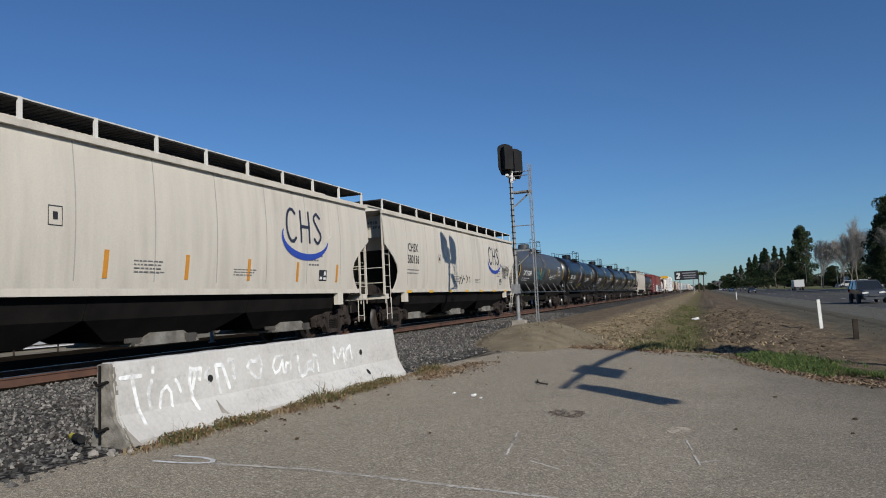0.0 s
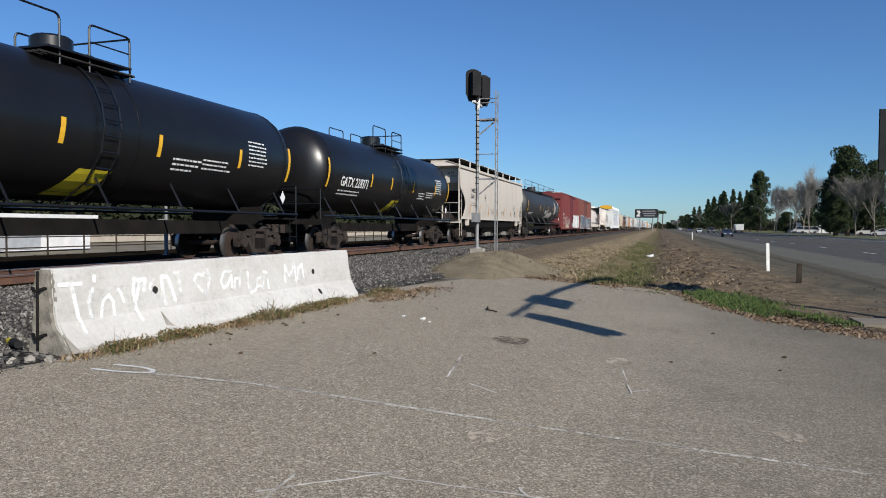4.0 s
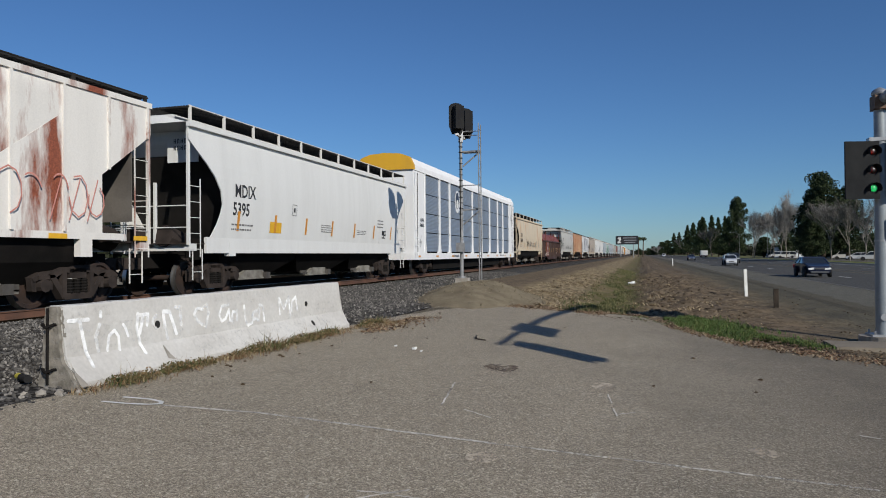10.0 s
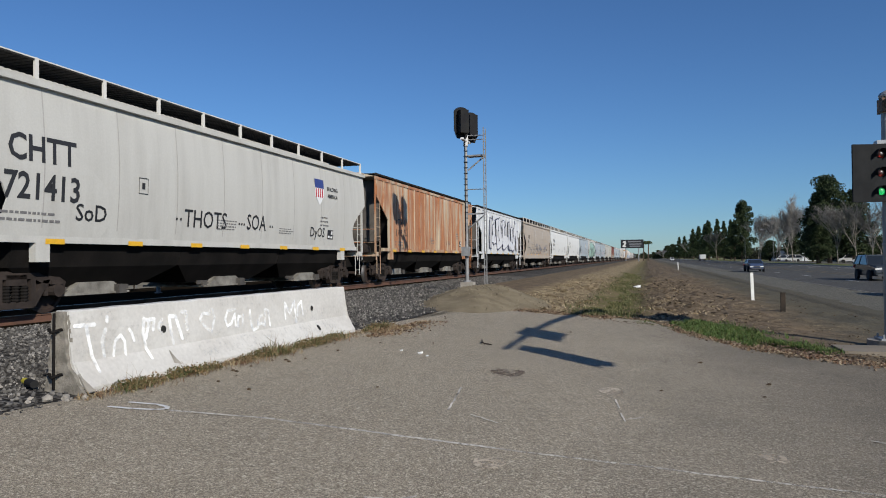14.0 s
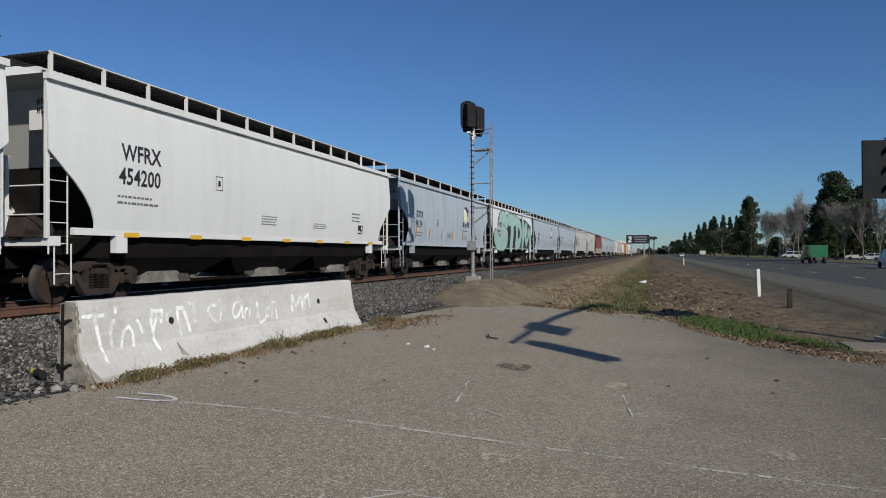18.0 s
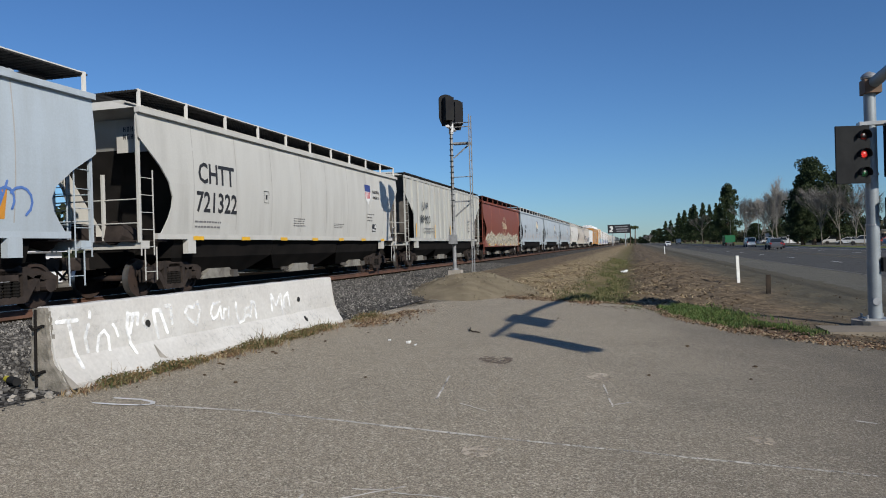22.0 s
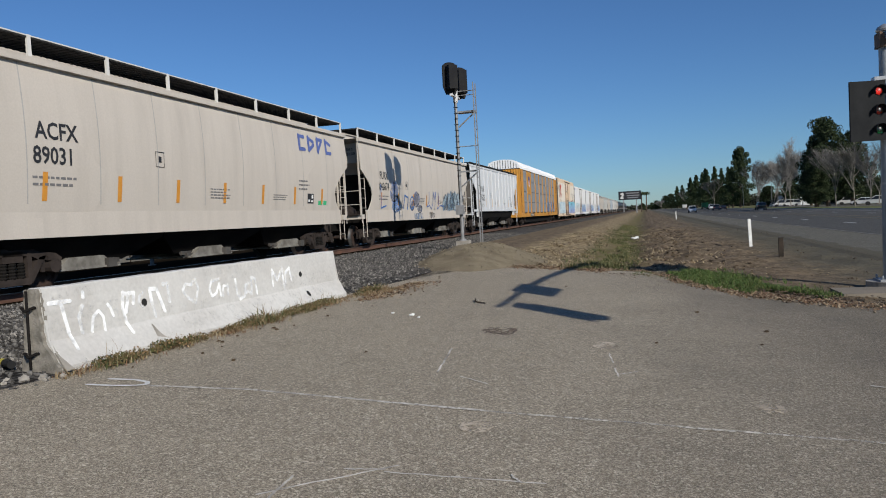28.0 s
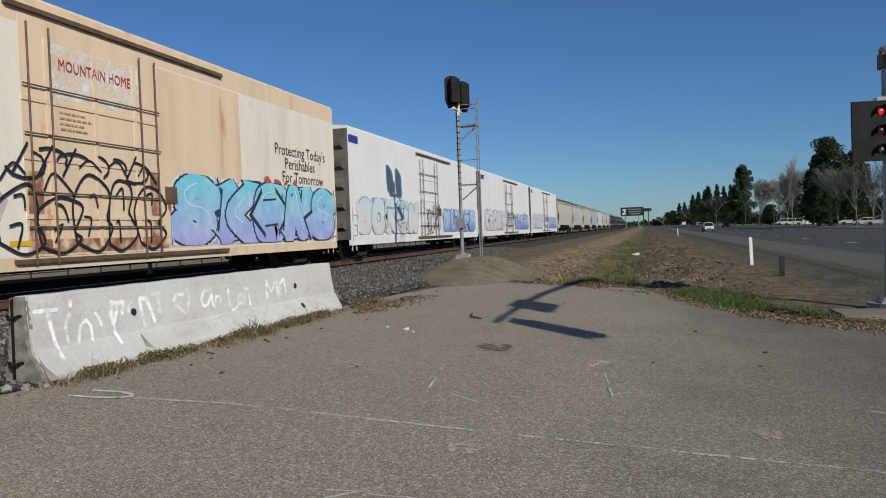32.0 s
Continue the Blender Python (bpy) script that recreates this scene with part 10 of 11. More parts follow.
rnd = random.Random(41)
for kind, var, x, y, h, w in (
        ("evergreen", 1, 39, 169, 19.8, 1.0), ("pine", 1, 37.5, 172, 15.0, 1.1), ("evergreen", 0, 35.5, 164, 10.5, 1.15), ("evergreen", 1, 43.5, 168, 16.4, 1.0), ("bare", 0, 36, 137, 12.4, 1.0), ("bare", 2, 40, 138, 10.6, 1.1), ("bare", 1, 38, 158, 13.2, 1.0),
        ("bare", 2, 39, 209, 17.2, 0.95), ("bare", 0, 43, 215, 16.4, 1.0), ("bare", 1, 40, 234, 15.8, 1.0), ("bare", 0, 38, 260, 17.0, 1.0), ("evergreen", 1, 45, 214, 10.5, 1.3), ("evergreen", 0, 47, 250, 11.0, 1.3),
        ("evergreen", 0, 38, 306, 25.5, 0.75), ("conifer", 1, 37, 322, 17.5, 1.3), ("conifer", 0, 39, 340, 19.0, 1.1), ("conifer", 1, 42, 382, 21.5, 1.0), ("conifer", 0, 40, 395, 21.5, 1.0), ("conifer", 1, 38, 409, 23.5, 1.05), ("bare", 0, 36, 392, 17.0, 1.0), ("conifer", 0, 36.4, 440, 23.5, 1.05), ("conifer", 1, 37, 456, 25.2, 1.05), ("conifer", 0, 37, 480, 24.0, 1.1), ("conifer", 1, 37, 535, 25.0, 1.2), ("conifer", 0, 36, 583, 25.0, 1.2), ("conifer", 1, 34, 672, 22.0, 1.3), ("conifer", 0, 30, 683, 21.5, 1.3), ("bare", 2, 33, 600, 15.0, 1.2), ("evergreen", 0, 25, 700, 15.0, 1.3), ("evergreen", 1, 21, 740, 14.0, 1.5),
        ("bare", 2, 46, 120, 11.0, 1.1), ("bare", 0, 37, 224, 14.5, 1.1), ("bare", 2, 44, 246, 15.5, 1.1), ("bare", 1, 41, 285, 16.5, 1.1), ("bare", 1, 42, 150, 12.0, 1.0), ("evergreen", 0, 49, 205, 6.5, 1.9), ("evergreen", 1, 50, 232, 7.0, 1.9), ("evergreen", 0, 45, 285, 8.0, 1.8), ("evergreen", 1, 50, 175, 6.0, 1.9), ("palm", 0, -1.5, 420, 12.2, 1.5), ("palm", 0, 1.2, 428, 12.2, 1.5), ("bare", 1, 15, 640, 9.0, 1.6), ("evergreen", 0, 8, 780, 8.0, 1.8), ("evergreen", 1, -2, 800, 8.0, 1.8), ("evergreen", 1, 12, 700, 9.0, 1.9)):
    tree(kind, var, x, y, h, rnd.uniform(0, 360), w)


def far_woods():
    """A low band of distant trees along the horizon."""
    rnd = random.Random(51)
    vs, fs = [], []
    for k in range(420):
        x, y = rnd.uniform(-700, 420), rnd.uniform(800, 1300)
        if -60 < x < 0:
            y += 150
        h = rnd.uniform(4, 9)
        for j in range(4):
            leaf_cloud(vs, fs, rnd, Vector((x + rnd.uniform(-5, 5), y, h * rnd.uniform(0.2, 0.75))), h * 0.5, 14, 1.5, 0.8)
    for k in range(120):
        x, y = rnd.uniform(-260, -90), rnd.uniform(-40, 420)
        h = rnd.uniform(4, 8)
        for j in range(4):
            leaf_cloud(vs, fs, rnd, Vector((x, y + rnd.uniform(-4, 4), h * rnd.uniform(0.2, 0.75) - 0.4)), h * 0.45, 26, 0.8, 0.8)
    for k in range(210):
        x, y = rnd.uniform(62, 85), rnd.uniform(60, 620)
        h = rnd.uniform(4, 8)
        for j in range(4):
            leaf_cloud(vs, fs, rnd, Vector((x, y + rnd.uniform(-4, 4), h * rnd.uniform(0.2, 0.75) - 0.4)), h * 0.45, 36, 0.55, 0.8)
    tagged(new("distant_woods", mesh_of("distant_woods", vs, fs, leaf_mat("woods_leaves", (0.022, 0.028, 0.017), (0.065, 0.062, 0.04)))), "low band of distant trees and hedges", "woods", kind="stuff")


far_woods()


def hedgerow():
    """A dense dark hedge beyond the lot on the far side of the railway."""
    rnd = random.Random(61)
    vs, fs = [], []
    for k in range(190):
        y = 10 + 540 * (k / 190) ** 1.3
        h = rnd.uniform(5.0, 8.5)
        for j in range(6):
            leaf_cloud(vs, fs, rnd, Vector((-62 + rnd.uniform(-1.5, 1.5), y + rnd.uniform(-1.5, 1.5), h * rnd.uniform(0.15, 0.75) - 0.3)), h * 0.42, 60, 0.4 + 0.001 * y, 0.9)
    tagged(new("hedgerow", mesh_of("hedgerow", vs, fs, leaf_mat("hedge_leaves", (0.016, 0.022, 0.010), (0.035, 0.038, 0.02)))), "dark evergreen hedge beyond the railway lot", "hedge", kind="stuff")


hedgerow()

# ---- billboard, lamps, buildings, the far signal ----
bb = thing("billboard", "dark roadside billboard on a steel post", "billboard", m=pose(-5.5, 300, -0.4))
for x in (-2.6, 2.6):
    part("post", bar(bm_new(), (x, 0, 0), (x, 0, 5.9), 0.22, 10), M_GALV, bb)
part("panel", box(bm_new(), -4.6, 4.6, -0.3, 0.3, 5.7, 9.3), M_HEAD, bb)
part("poster", box(bm_new(), -4.4, 4.4, -0.33, -0.31, 5.85, 9.15), plain("poster_dark", (0.012, 0.013, 0.015), 0.5), bb)
part("poster_shape", prism(bm_new(), [(-3.9, 6.2), (-2.5, 6.2), (-2.5, 6.7), (-2.9, 6.9), (-2.3, 7.8), (-2.6, 8.7), (-3.6, 8.7), (-3.9, 8.0), (-3.3, 7.9), (-3.2, 7.4), (-3.9, 6.8)], "y", -0.36, -0.34), M_POSTW, bb)
POSTER_GREY = plain("poster_grey", (0.20, 0.20, 0.21), 0.5)
for z0, x0, x1 in ((8.2, -1.6, 3.6), (7.2, -1.3, 3.8), (6.3, -1.0, 3.4)):
    part("poster_bar", box(bm_new(), x0, x1, -0.36, -0.34, z0, z0 + 0.45), POSTER_GREY, bb)


M_LAMPPOST = surface("dull_lamp_steel", (0.20, 0.205, 0.21), (0.15, 0.155, 0.16), 0.6, 0.3, 3, 30, 0.05)


def street_lamp(x, y, h, reach):
    s = thing("street_lamp", "tall grey street lamp with a curved arm", "street lamp", "street lamps", pose(x, y, ROAD_Z))
    part("pole", bar(bm_new(), (0, 0, 0), (0, 0, h), 0.075, 10, 0.05), M_LAMPPOST, s, smooth=True)
    bm = bm_new()
    pts = [(0, 0, h - 0.4), (-reach * 0.3, 0, h + 0.35), (-reach * 0.7, 0, h + 0.6), (-reach, 0, h + 0.65)]
    for p, q in zip(pts, pts[1:]):
        bar(bm, p, q, 0.035, 8)
    part("arm", bm, M_LAMPPOST, s, smooth=True)
    part("lantern", box(bm_new(), -reach - 0.7, -reach, -0.14, 0.14, h + 0.58, h + 0.74), M_GALV, s)


for x, y in ((33.5, 205), (33.5, 262), (33.5, 92)):
    street_lamp(x, y, 8.5, 2.6)


def building(x0, x1, y0, y1, h, mat, label, roofmat, openings=4):
    b = thing("building", label, "building", "low buildings", pose((x0 + x1) / 2, (y0 + y1) / 2, -0.45))
    a, c = (x1 - x0) / 2, (y1 - y0) / 2
    part("wall", box(bm_new(), -a, a, -c, c, 0, h), mat, b)
    part("roof", box(bm_new(), -a - 0.4, a + 0.4, -c - 0.4, c + 0.4, h, h + 0.25), roofmat, b)
    for k in range(openings):
        y = -c + 2 * c * (k + 0.5) / openings
        w = part("window", box(bm_new(), a, a + 0.06, y - 0.7, y + 0.7, h * 0.35, h * 0.75), M_HEAD, b)
        part("window_frame", box(bm_new(), a, a + 0.09, y - 0.8, y + 0.8, h * 0.30, h * 0.35), roofmat, w)
        x = -a + 2 * a * (k + 0.5) / openings
        part("window", box(bm_new(), x - 0.7, x + 0.7, -c - 0.06, -c, h * 0.35, h * 0.75), M_HEAD, b)
    return b


M_WALLW = surface("white_stucco", (0.74, 0.74, 0.74), (0.62, 0.62, 0.62), 0.9, 0, 1, 20, 0.1)
M_WALLT = surface("tan_stucco", (0.45, 0.40, 0.33), (0.38, 0.33, 0.27), 0.9, 0, 1, 20, 0.1)
M_ROOFG = surface("grey_roof", (0.26, 0.25, 0.24), (0.18, 0.18, 0.17), 0.9)
wh = building(-56, -40, 24.0, 39.8, 2.2, M_WALLW, "long low white building beyond the tracks", M_WALLW, 0)
part("side_panel", box(bm_new(), 8.0, 8.05, -7.8, 3.6, 0.1, 1.3), surface("pale_grey_panel", (0.40, 0.42, 0.44), (0.33, 0.35, 0.37), 0.5), wh, "pale grey panelled wall")
building(-58, -54, 46, 150, 1.5, M_WALLT, "long low tan yard wall beyond the tracks", M_ROOFG, 0)
building(-80, -55, -20, 15, 4.2, M_WALLT, "tan warehouse beyond the tracks", M_ROOFG, 5)
building(52, 62, 196, 236, 3.0, M_WALLT, "tan low building behind roadside trees", M_ROOFG, 6)
building(48, 60, 262, 300, 3.6, M_WALLW, "white low building behind roadside trees", M_ROOFG, 6)
sheet("far_lot", [-60, -45, -29.4], spaced((-30, 500, 20)), lambda x, y: -0.56, surface("dusty_lot", (0.25, 0.22, 0.165), (0.17, 0.15, 0.11), 0.95, 0, 0.5, 12, 0.2), "dusty earth lot beyond the tracks", "ground")
fence = thing("pipe_fence", "low dark pipe fence beyond the tracks", "fence", m=pose(-33, 0, -0.56))
fp = finish("post", bar(bm_new(), (0, 0, 0), (0, 0, 1.25), 0.05, 8), M_POSTB)
for k in range(60):
    part("post", fp, None, fence, at=(0, 14 + k * 2.6, 0))
for z in (0.55, 1.15):
    part("rail", bar(bm_new(), (0, 14, z), (0, 168, z), 0.035, 8), M_POSTB, fence)
rail_signal(-17.6, 20.6, 0.0, "railway signal mast with two black heads beyond the train", 5.9, False, (10, 190))


def utility_pole(x, y, h):
    u = thing("utility_pole", "brown wooden utility pole with cross-arms", "utility pole", "utility poles", pose(x, y, -0.4))
    part("pole", bar(bm_new(), (0, 0, 0), (0, 0, h), 0.13, 9, 0.08), M_POSTB, u, smooth=True)
    for z in (h - 0.5, h - 1.4):
        part("cross_arm", box(bm_new(), -1.2, 1.2, -0.06, 0.06, z, z + 0.12), M_POSTB, u)
        for x2 in (-1.1, -0.5, 0.5, 1.1):
            part("insulator", bar(bm_new(), (x2, 0, z + 0.12), (x2, 0, z + 0.26), 0.05, 8), M_POSTW, u)


UP = [(-45.2 - 3 * k, 43.3 + 46 * k, 14.4) for k in range(-2, 7)]
for x, y, h in UP:
    utility_pole(x, y, h)
wires = thing("power_lines", "thin sagging black power lines between wooden poles", "power line", "power lines")
for dx in (-1.1, -0.5, 0.5, 1.1):
    bm = bm_new()
    for (xa, ya, h), (xb, yb, _) in zip(UP, UP[1:]):
        prev = None
        for i in range(9):
            t = i / 8
            p = (xa + (xb - xa) * t + dx, ya + (yb - ya) * t, h - 0.65 - 1.1 * 4 * t * (1 - t) * 0.5)
            if prev:
                bar(bm, prev, p, 0.008, 3)
            prev = p
    part("wire", bm, M_SIGBLACK, wires)

# ---- road vehicles ----
M_GLASS = plain("car_glass", (0.02, 0.025, 0.03), 0.08)
M_TYRE = plain("tyre_rubber", (0.02, 0.02, 0.02), 0.85)
M_RIM = plain("wheel_rim", (0.45, 0.45, 0.46), 0.35, 0.8)
M_TAIL = plain("tail_lamp", (0.35, 0.02, 0.02), 0.3)
M_LAMP = plain("head_lamp", (0.75, 0.75, 0.72), 0.2)
M_CHROME = plain("bumper_trim", (0.08, 0.08, 0.085), 0.4)
COLS = {}


def car_color(c):
    if c not in COLS:
        m, nt, b = nodes_of("car_lacquer")
        b.inputs["Base Color"].default_value = (*c, 1)
        b.inputs["Roughness"].default_value = 0.3
        b.inputs["Coat Weight"].default_value = 0.6
        b.inputs["Metallic"].default_value = 0.2
        COLS[c] = m
    return COLS[c]


SHAPES = {
    "sedan": (4.6, 1.80, [(-2.3, 0.45), (-2.28, 0.85), (-1.7, 0.98), (1.2, 0.98), (2.2, 0.78), (2.3, 0.45), (2.2, 0.25), (-2.2, 0.25)], [(-1.65, 0.97), (-0.95, 1.42), (0.25, 1.44), (1.15, 0.97)]),
    "hatch": (4.2, 1.75, [(-2.1, 0.45), (-2.08, 1.0), (-1.9, 1.05), (1.1, 1.02), (2.0, 0.80), (2.1, 0.45), (2.0, 0.25), (-2.0, 0.25)], [(-1.95, 1.03), (-1.55, 1.50), (0.2, 1.54), (1.15, 1.0)]),
    "suv": (4.8, 1.92, [(-2.4, 0.5), (-2.38, 1.1), (-2.2, 1.15), (1.1, 1.12), (2.25, 1.0), (2.4, 0.5), (2.3, 0.32), (-2.3, 0.32)], [(-2.25, 1.14), (-2.0, 1.76), (0.2, 1.80), (1.1, 1.10)]),
    "pickup": (5.6, 1.95, [(-2.8, 0.55), (-2.78, 1.08), (1.3, 1.10), (2.6, 1.02), (2.8, 0.55), (2.7, 0.38), (-2.7, 0.38)], [(-0.75, 1.08), (-0.55, 1.75), (0.6, 1.78), (1.3, 1.08)]),
    "van": (5.4, 2.0, [(-2.7, 0.4), (-2.7, 1.2), (1.6, 1.2), (2.4, 1.0), (2.7, 0.6), (2.65, 0.35), (-2.6, 0.35)], [(-2.68, 1.18), (-2.6, 2.05), (0.9, 2.08), (1.65, 1.18)]),
}


def vehicle(kind, color, x, y, heading, label, category="car"):
    """heading +1 drives along +y. Body, glass house with roof, wheels, lamps."""
    L, wd, prof, cab = SHAPES[kind]
    v = thing("car" if kind not in ("pickup", "van") else ("pickup_truck" if kind == "pickup" else "van"), label, category, "road vehicles", pose(x, y, ROAD_Z + 0.015, 0, 0, 0 if heading > 0 else 180))
    w = wd / 2

    def body_me():
        bm = bm_new()
        prism(bm, prof, "x", -w, w)
        for q in bm.verts:
            end = abs(q.co.y) > L / 2 - 0.2
            q.co.x *= (0.80 if end and q.co.y > 0 else 0.88 if end else 1.0) * (0.95 if q.co.z > 0.7 else 1.0)
        bmesh.ops.bevel(bm, geom=list(bm.edges), offset=0.07, segments=3, affect="EDGES", clamp_overlap=True)
        return finish("body", bm, car_color(color), True)
    part("body", shared(("vb", kind, color), body_me), None, v)

    def glass_me():
        bm = bm_new()
        lo = [(-w * 0.93, cab[0][0], cab[0][1]), (w * 0.93, cab[0][0], cab[0][1]), (w * 0.93, cab[3][0], cab[3][1]), (-w * 0.93, cab[3][0], cab[3][1])]
        hi = [(-w * 0.76, cab[1][0], cab[1][1] - 0.05), (w * 0.76, cab[1][0], cab[1][1] - 0.05), (w * 0.76, cab[2][0], cab[2][1] - 0.05), (-w * 0.76, cab[2][0], cab[2][1] - 0.05)]
        loft(bm, [lo, hi])
        return finish("glasshouse", bm, M_GLASS)
    part("glasshouse", shared(("vg", kind), glass_me), None, v, "dark tinted glass")

    def roof_me():
        bm = bm_new()
        hi = [(-w * 0.77, cab[1][0] - 0.03, cab[1][1] - 0.07), (w * 0.77, cab[1][0] - 0.03, cab[1][1] - 0.07), (w * 0.77, cab[2][0] + 0.03, cab[2][1] - 0.07), (-w * 0.77, cab[2][0] + 0.03, cab[2][1] - 0.07)]
        loft(bm, [hi, [(p[0] * 0.93, p[1] * 0.95, p[2] + 0.08) for p in hi]])
        return finish("roof", bm, car_color(color), True)
    part("roof", shared(("vr", kind, color), roof_me), None, v)
    m = (cab[1][0] + cab[2][0]) / 2
    for s in (-1, 1):
        for i, (t0, t1) in enumerate(((cab[0], cab[1]), (cab[3], cab[2]), ((m, cab[0][1]), (m, cab[1][1])))):
            part("pillar", shared(("vp", kind, color, s, i), lambda: finish("pillar", bar(bm_new(), (s * w * 0.935, t0[0], t0[1]), (s * w * 0.77, t1[0], t1[1] - 0.05), 0.042, 5), car_color(color), True)), None, v)
    arch = shared("arch", lambda: finish("wheel_arch", lathe(bm_new(), [(0.02, -0.06), (0.40, -0.06), (0.41, 0.0), (0.40, 0.06), (0.02, 0.06)], "x", 18), M_TYRE, True))
    for sx_ in (-1, 1):
        for sy in (-1, 1):
            part("wheel_arch", arch, None, v, at=(sx_ * (w - 0.055), sy * L * 0.30, 0.37))
    wm = shared("tyre", lambda: finish("wheel", lathe(bm_new(), [(0.20, -0.1), (0.33, -0.1), (0.34, -0.06), (0.34, 0.06), (0.33, 0.1), (0.20, 0.1)], "x", 18), M_TYRE, True))
    rm = shared("rim", lambda: finish("rim", lathe(bm_new(), [(0.02, -0.09), (0.2, -0.085), (0.205, 0.085), (0.02, 0.09)], "x", 14), M_RIM))
    for sx_ in (-1, 1):
        for sy in (-1, 1):
            wh = part("wheel", wm, None, v, at=(sx_ * (w - 0.075), sy * L * 0.30, 0.34))
            part("rim", rm, None, wh)
    z = prof[4][1] - 0.12
    for s in (-1, 1):
        part("headlight", shared(("vh", kind), lambda: finish("headlight", prism(bm_new(), [(-0.20, -0.06), (0.20, -0.09), (0.22, 0.02), (-0.12, 0.07), (-0.2, 0.05)], "y", -0.06, 0.03), M_LAMP)), None, v, at=(s * w * 0.58, L / 2 - 0.05, z - 0.04))
        part("tail_light", shared(("vt", kind), lambda: finish("tail_light", box(bm_new(), -0.14, 0.14, -0.03, 0.05, -0.12, 0.12), M_TAIL)), None, v, at=(s * w * 0.80, -L / 2 + 0.03, prof[1][1] - 0.12))
    part("bumper", shared(("vbf", kind), lambda: finish("bumper", box(bm_new(), -w * 0.62, w * 0.62, L / 2 - 0.05, L / 2 + 0.02, 0.32, 0.44), M_CHROME)), None, v)
    part("bumper", shared(("vbr", kind), lambda: finish("bumper", box(bm_new(), -w * 0.74, w * 0.74, -L / 2 - 0.02, -L / 2 + 0.05, 0.34, 0.52), M_CHROME)), None, v)
    part("grille", shared(("vgr", kind), lambda: finish("grille", prism(bm_new(), [(-0.30, 0.56), (-0.36, 0.68), (0.36, 0.68), (0.30, 0.56)], "y", L / 2 - 0.05, L / 2 + 0.015), M_CHROME)), None, v)
    return v


def box_truck(color, bedcolor, x, y, heading, label):
    v = thing("truck", label, "truck", "road vehicles", pose(x, y, ROAD_Z + 0.015, 0, 0, 0 if heading > 0 else 180))
    bm = bm_new()
    prism(bm, [(1.9, 0.6), (1.9, 2.5), (3.0, 2.5), (3.3, 1.6), (4.3, 1.45), (4.4, 0.6)], "x", -1.1, 1.1)
    part("cab", bm, car_color(color), v)
    part("cab_glass", box(box(bm_new(), -1.12, 1.12, 2.2, 3.05, 1.7, 2.3), -0.95, 0.95, 3.05, 3.12, 1.7, 2.3), M_GLASS, v)
    bm = bm_new()
    box(bm, -1.25, 1.25, -4.0, 1.7, 1.0, 2.9)
    part("bed", bm, car_color(bedcolor), v)
    ribme = finish("stake", box(bm_new(), -1.30, 1.30, -0.06, 0.06, 1.0, 2.95), car_color(bedcolor))
    for k in range(7):
        part("stake", ribme, None, v, at=(0, -3.9 + k * 0.92, 0))
    part("chassis", box(bm_new(), -0.5, 0.5, -4.0, 4.2, 0.55, 1.0), M_CHROME, v)
    big = finish("wheel", lathe(bm_new(), [(0.2, -0.15), (0.48, -0.14), (0.5, 0), (0.48, 0.14), (0.2, 0.15)], "x", 18), M_TYRE, True)
    for sx_ in (-1, 1):
        for yy in (3.2, -2.0, -3.2):
            part("wheel", big, None, v, at=(sx_ * 0.98, yy, 0.5))
        part("tail_light", box(bm_new(), -0.1, 0.1, -0.04, 0.04, -0.1, 0.1), M_TAIL, v, at=(sx_ * 1.0, -4.02, 0.9))
    return v


DRIVES = []


def drive(v, x, heading, rows):
    DRIVES.append((v, x, heading, rows))


def oncoming(kind, color, x, rows, label):
    drive(vehicle(kind, color, x, rows[0][1], -1, label), x, -1, rows)


def leaving(kind, color, x, y0, speed, label):
    drive(vehicle(kind, color, x, y0, 1, label), x, 1, [(0, y0), (32, y0 + 32 * speed)])


oncoming("suv", (0.05, 0.055, 0.06), 12.3, [(0, 62), (1, 53.6), (2, 42.5), (3, 29), (5, -5), (32, -380)], "dark grey sport utility car driving on the road")
oncoming("sedan", (0.012, 0.017, 0.04), 12.3, [(0, 197), (3, 154), (4, 141), (6.5, 102.6), (8, 82), (9, 68.5), (10, 55), (11, 42.3), (13, 16), (32, -250)], "dark blue sedan driving on the road")
oncoming("hatch", (0.62, 0.64, 0.66), 12.3, [(0, 330), (7, 171), (8, 147), (9, 124.3), (10, 104.5), (11, 85), (12, 67.5), (13, 49.6), (14, 32), (32, -290)], "silver hatchback driving on the road")
oncoming("suv", (0.035, 0.04, 0.042), 16.0, [(0, 311), (13, 74.4), (14, 54.8), (15, 36), (32, -280)], "black sport utility car driving on the road")
oncoming("sedan", (0.06, 0.08, 0.14), 12.3, [(0, 420), (12, 135), (13, 110.6), (14, 87), (14.5, 76), (16, 42), (17, 20), (32, -330)], "blue-grey sedan driving on the road")
oncoming("pickup", (0.70, 0.71, 0.72), 12.3, [(0, 520), (26, 216), (29, 182), (32, 150)], "white pickup truck driving on the road")
leaving("van", (0.72, 0.72, 0.72), 25.5, -285.5, 20.6, "plain white van driving away on the road")
leaving("sedan", (0.04, 0.04, 0.05), 25.5, -272.6, 18.6, "black sedan driving away on the road")
leaving("suv", (0.10, 0.11, 0.13), 21.8, -294.0, 18.8, "dark grey sport utility car driving away")
leaving("suv", (0.03, 0.035, 0.03), 25.5, -371.8, 19.35, "black open sport utility car driving away")
drive(box_truck((0.03, 0.16, 0.07), (0.02, 0.14, 0.055), 25.5, -232.6, 1, "green stake-bed truck driving away on the road"), 25.5, 1, [(0, -232.6), (32, 402.6)])
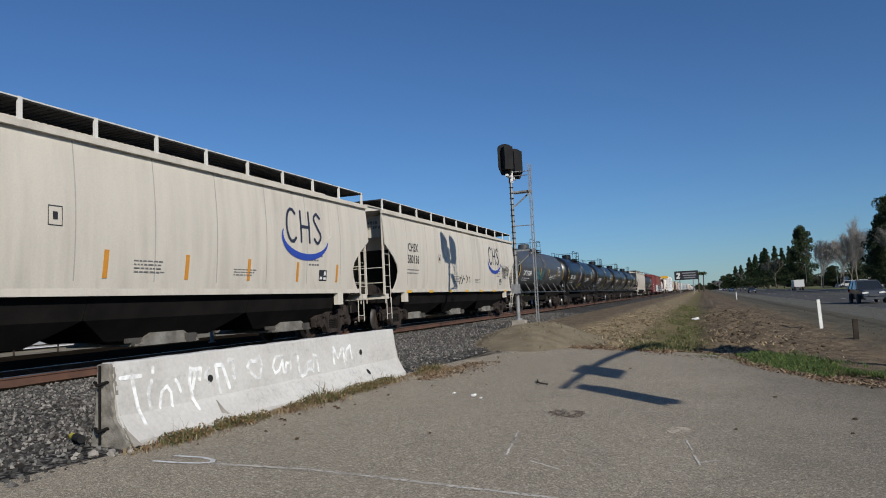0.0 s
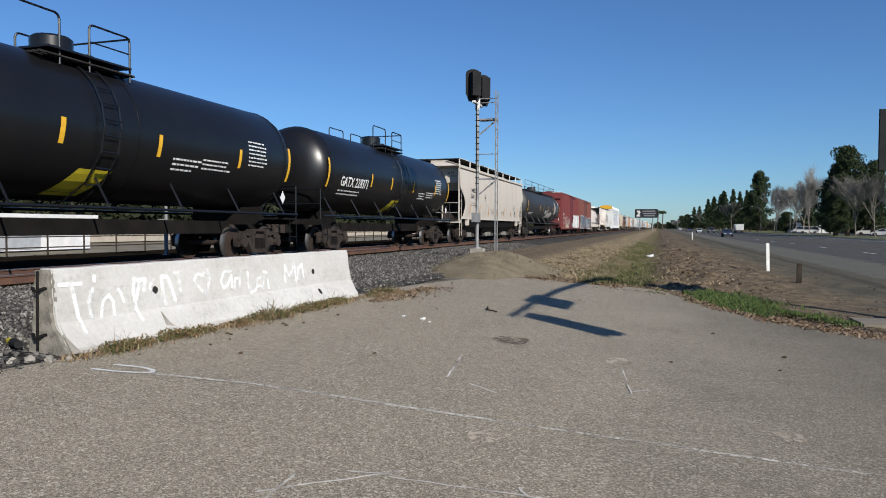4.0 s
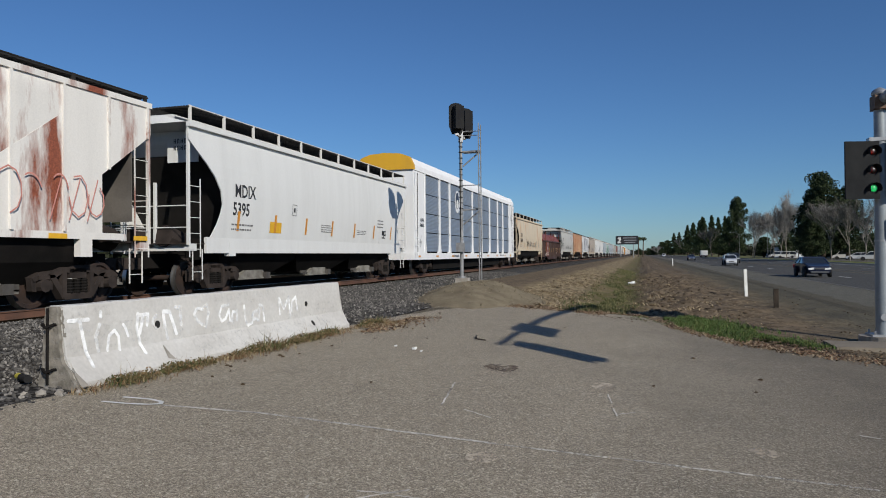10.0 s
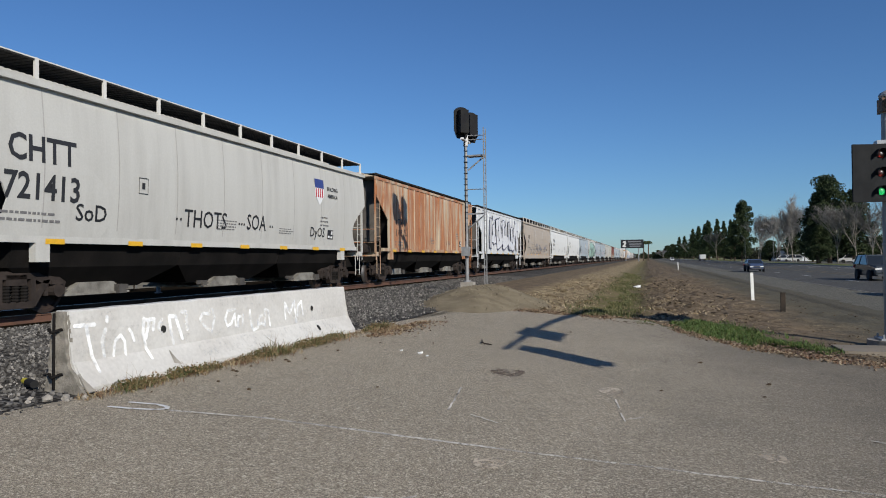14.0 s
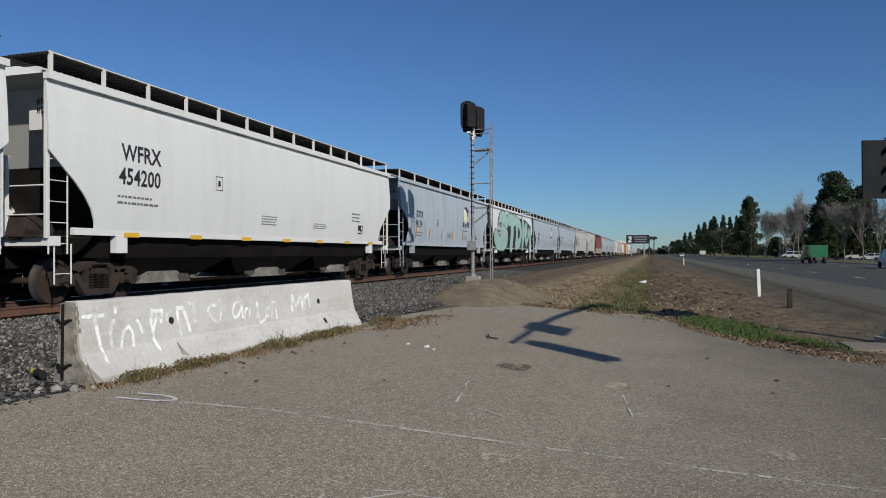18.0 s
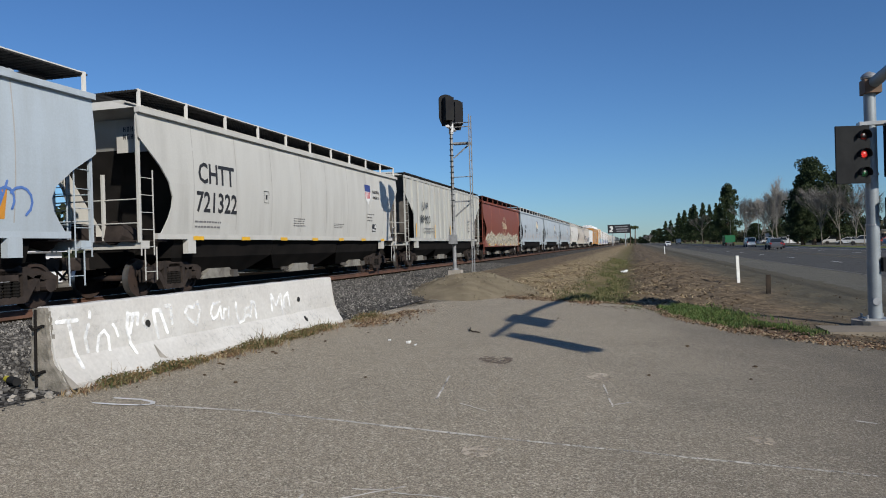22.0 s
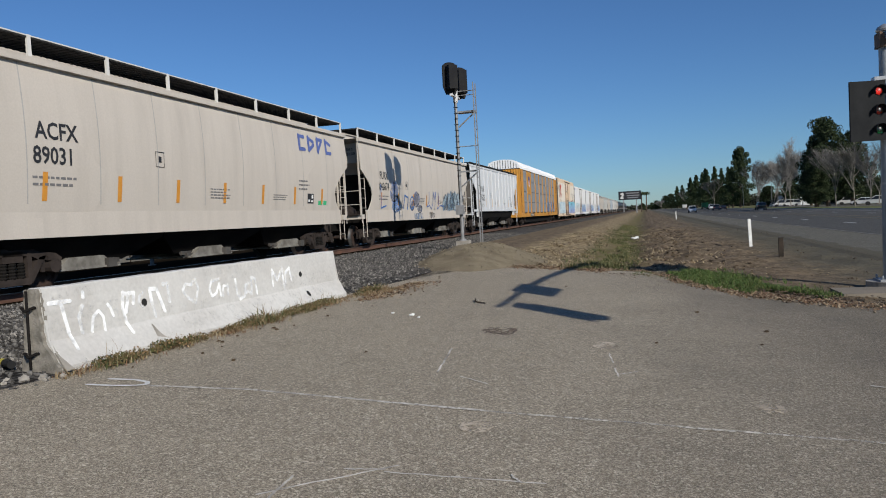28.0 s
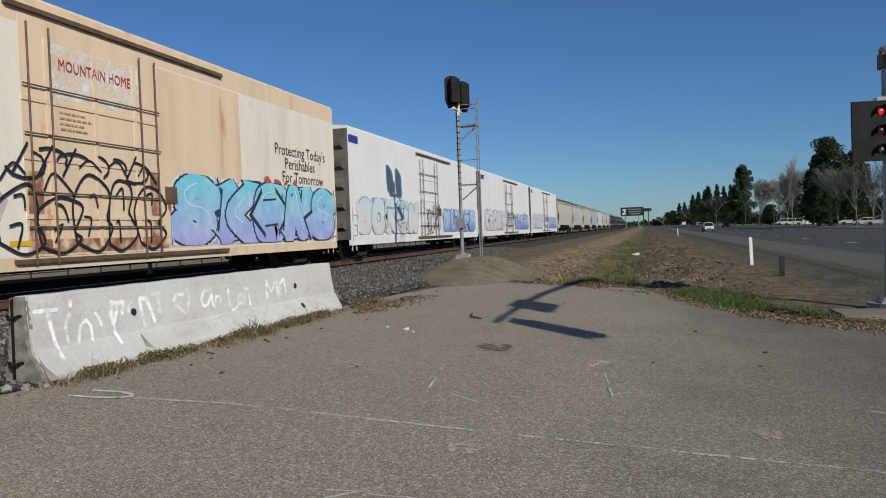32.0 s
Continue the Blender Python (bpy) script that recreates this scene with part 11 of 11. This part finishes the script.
drive(box_truck((0.6, 0.6, 0.6), (0.62, 0.62, 0.60), 25.5, 218, 1, "white box truck driving away on the road"), 25.5, 1, [(0, 218), (3, 245), (32, 520)])
PARK = [("suv", (0.62, 0.62, 0.62), 44, 99), ("sedan", (0.65, 0.65, 0.66), 44.5, 106), ("sedan", (0.05, 0.05, 0.06), 42, 118), ("pickup", (0.05, 0.055, 0.06), 42.5, 127), ("suv", (0.6, 0.6, 0.58), 43, 150), ("hatch", (0.7, 0.7, 0.7), 44, 163), ("van", (0.72, 0.72, 0.72), 45, 176), ("sedan", (0.3, 0.04, 0.03), 43, 137), ("van", (0.72, 0.72, 0.70), 43, 232), ("van", (0.70, 0.70, 0.70), 43, 246), ("suv", (0.6, 0.6, 0.6), 44, 92), ("sedan", (0.08, 0.09, 0.1), 43, 112)]
for kind, c, x, y in PARK:
    pv = vehicle(kind, c, x, y, 1, ("pale" if c[0] > 0.5 else "dark") + " parked " + {"suv": "sport utility car", "hatch": "hatchback car", "pickup": "pickup truck", "van": "van", "sedan": "sedan"}[kind] + " under the roadside trees")
    pv.matrix_world = pose(x, y, -0.40, 0, 0, 75 + (y * 7) % 30)
lot = sheet("parking_lot", [36, 48], spaced((60, 260, 20)), lambda x, y: -0.40, M_SHOULDER, "grey asphalt parking lot behind the verge", "pavement")


# ---- all movement ----
SPEED = 22.617


def motions():
    for car, y in CARS:
        walk(car, [(0, pose(TRACK_X, y, RAIL_Z)), (32, pose(TRACK_X, y - SPEED * 32, RAIL_Z))])
    for v, x, heading, rows in DRIVES:
        walk(v, [(t, pose(x, y, ROAD_Z + 0.015, 0, 0, 0 if heading > 0 else 180)) for t, y in rows])
    walk(SIGNAL_LAMP, [(0, pose(0, 0, -0.36)), (19.7, pose(0, 0, -0.36)), (19.9, pose(0, 0, 0.0)), (24.4, pose(0, 0, 0.0)), (24.6, pose(0, 0, 0.36)), (32, pose(0, 0, 0.36))])
    n = frame(32)
    turn = math.degrees(SPEED / FPS / 0.457)
    first = WHEELS[0]
    walk(first, [((f - 1) / FPS, pose(0, 0, 0, (f - 1) * turn)) for f in range(1, n + 1)])
    act, slot = first.animation_data.action, first.animation_data.action_slot
    for w in WHEELS[1:]:
        w.rotation_mode = "QUATERNION"
        ad = w.animation_data_create()
        ad.action = act
        ad.action_slot = slot


motions()
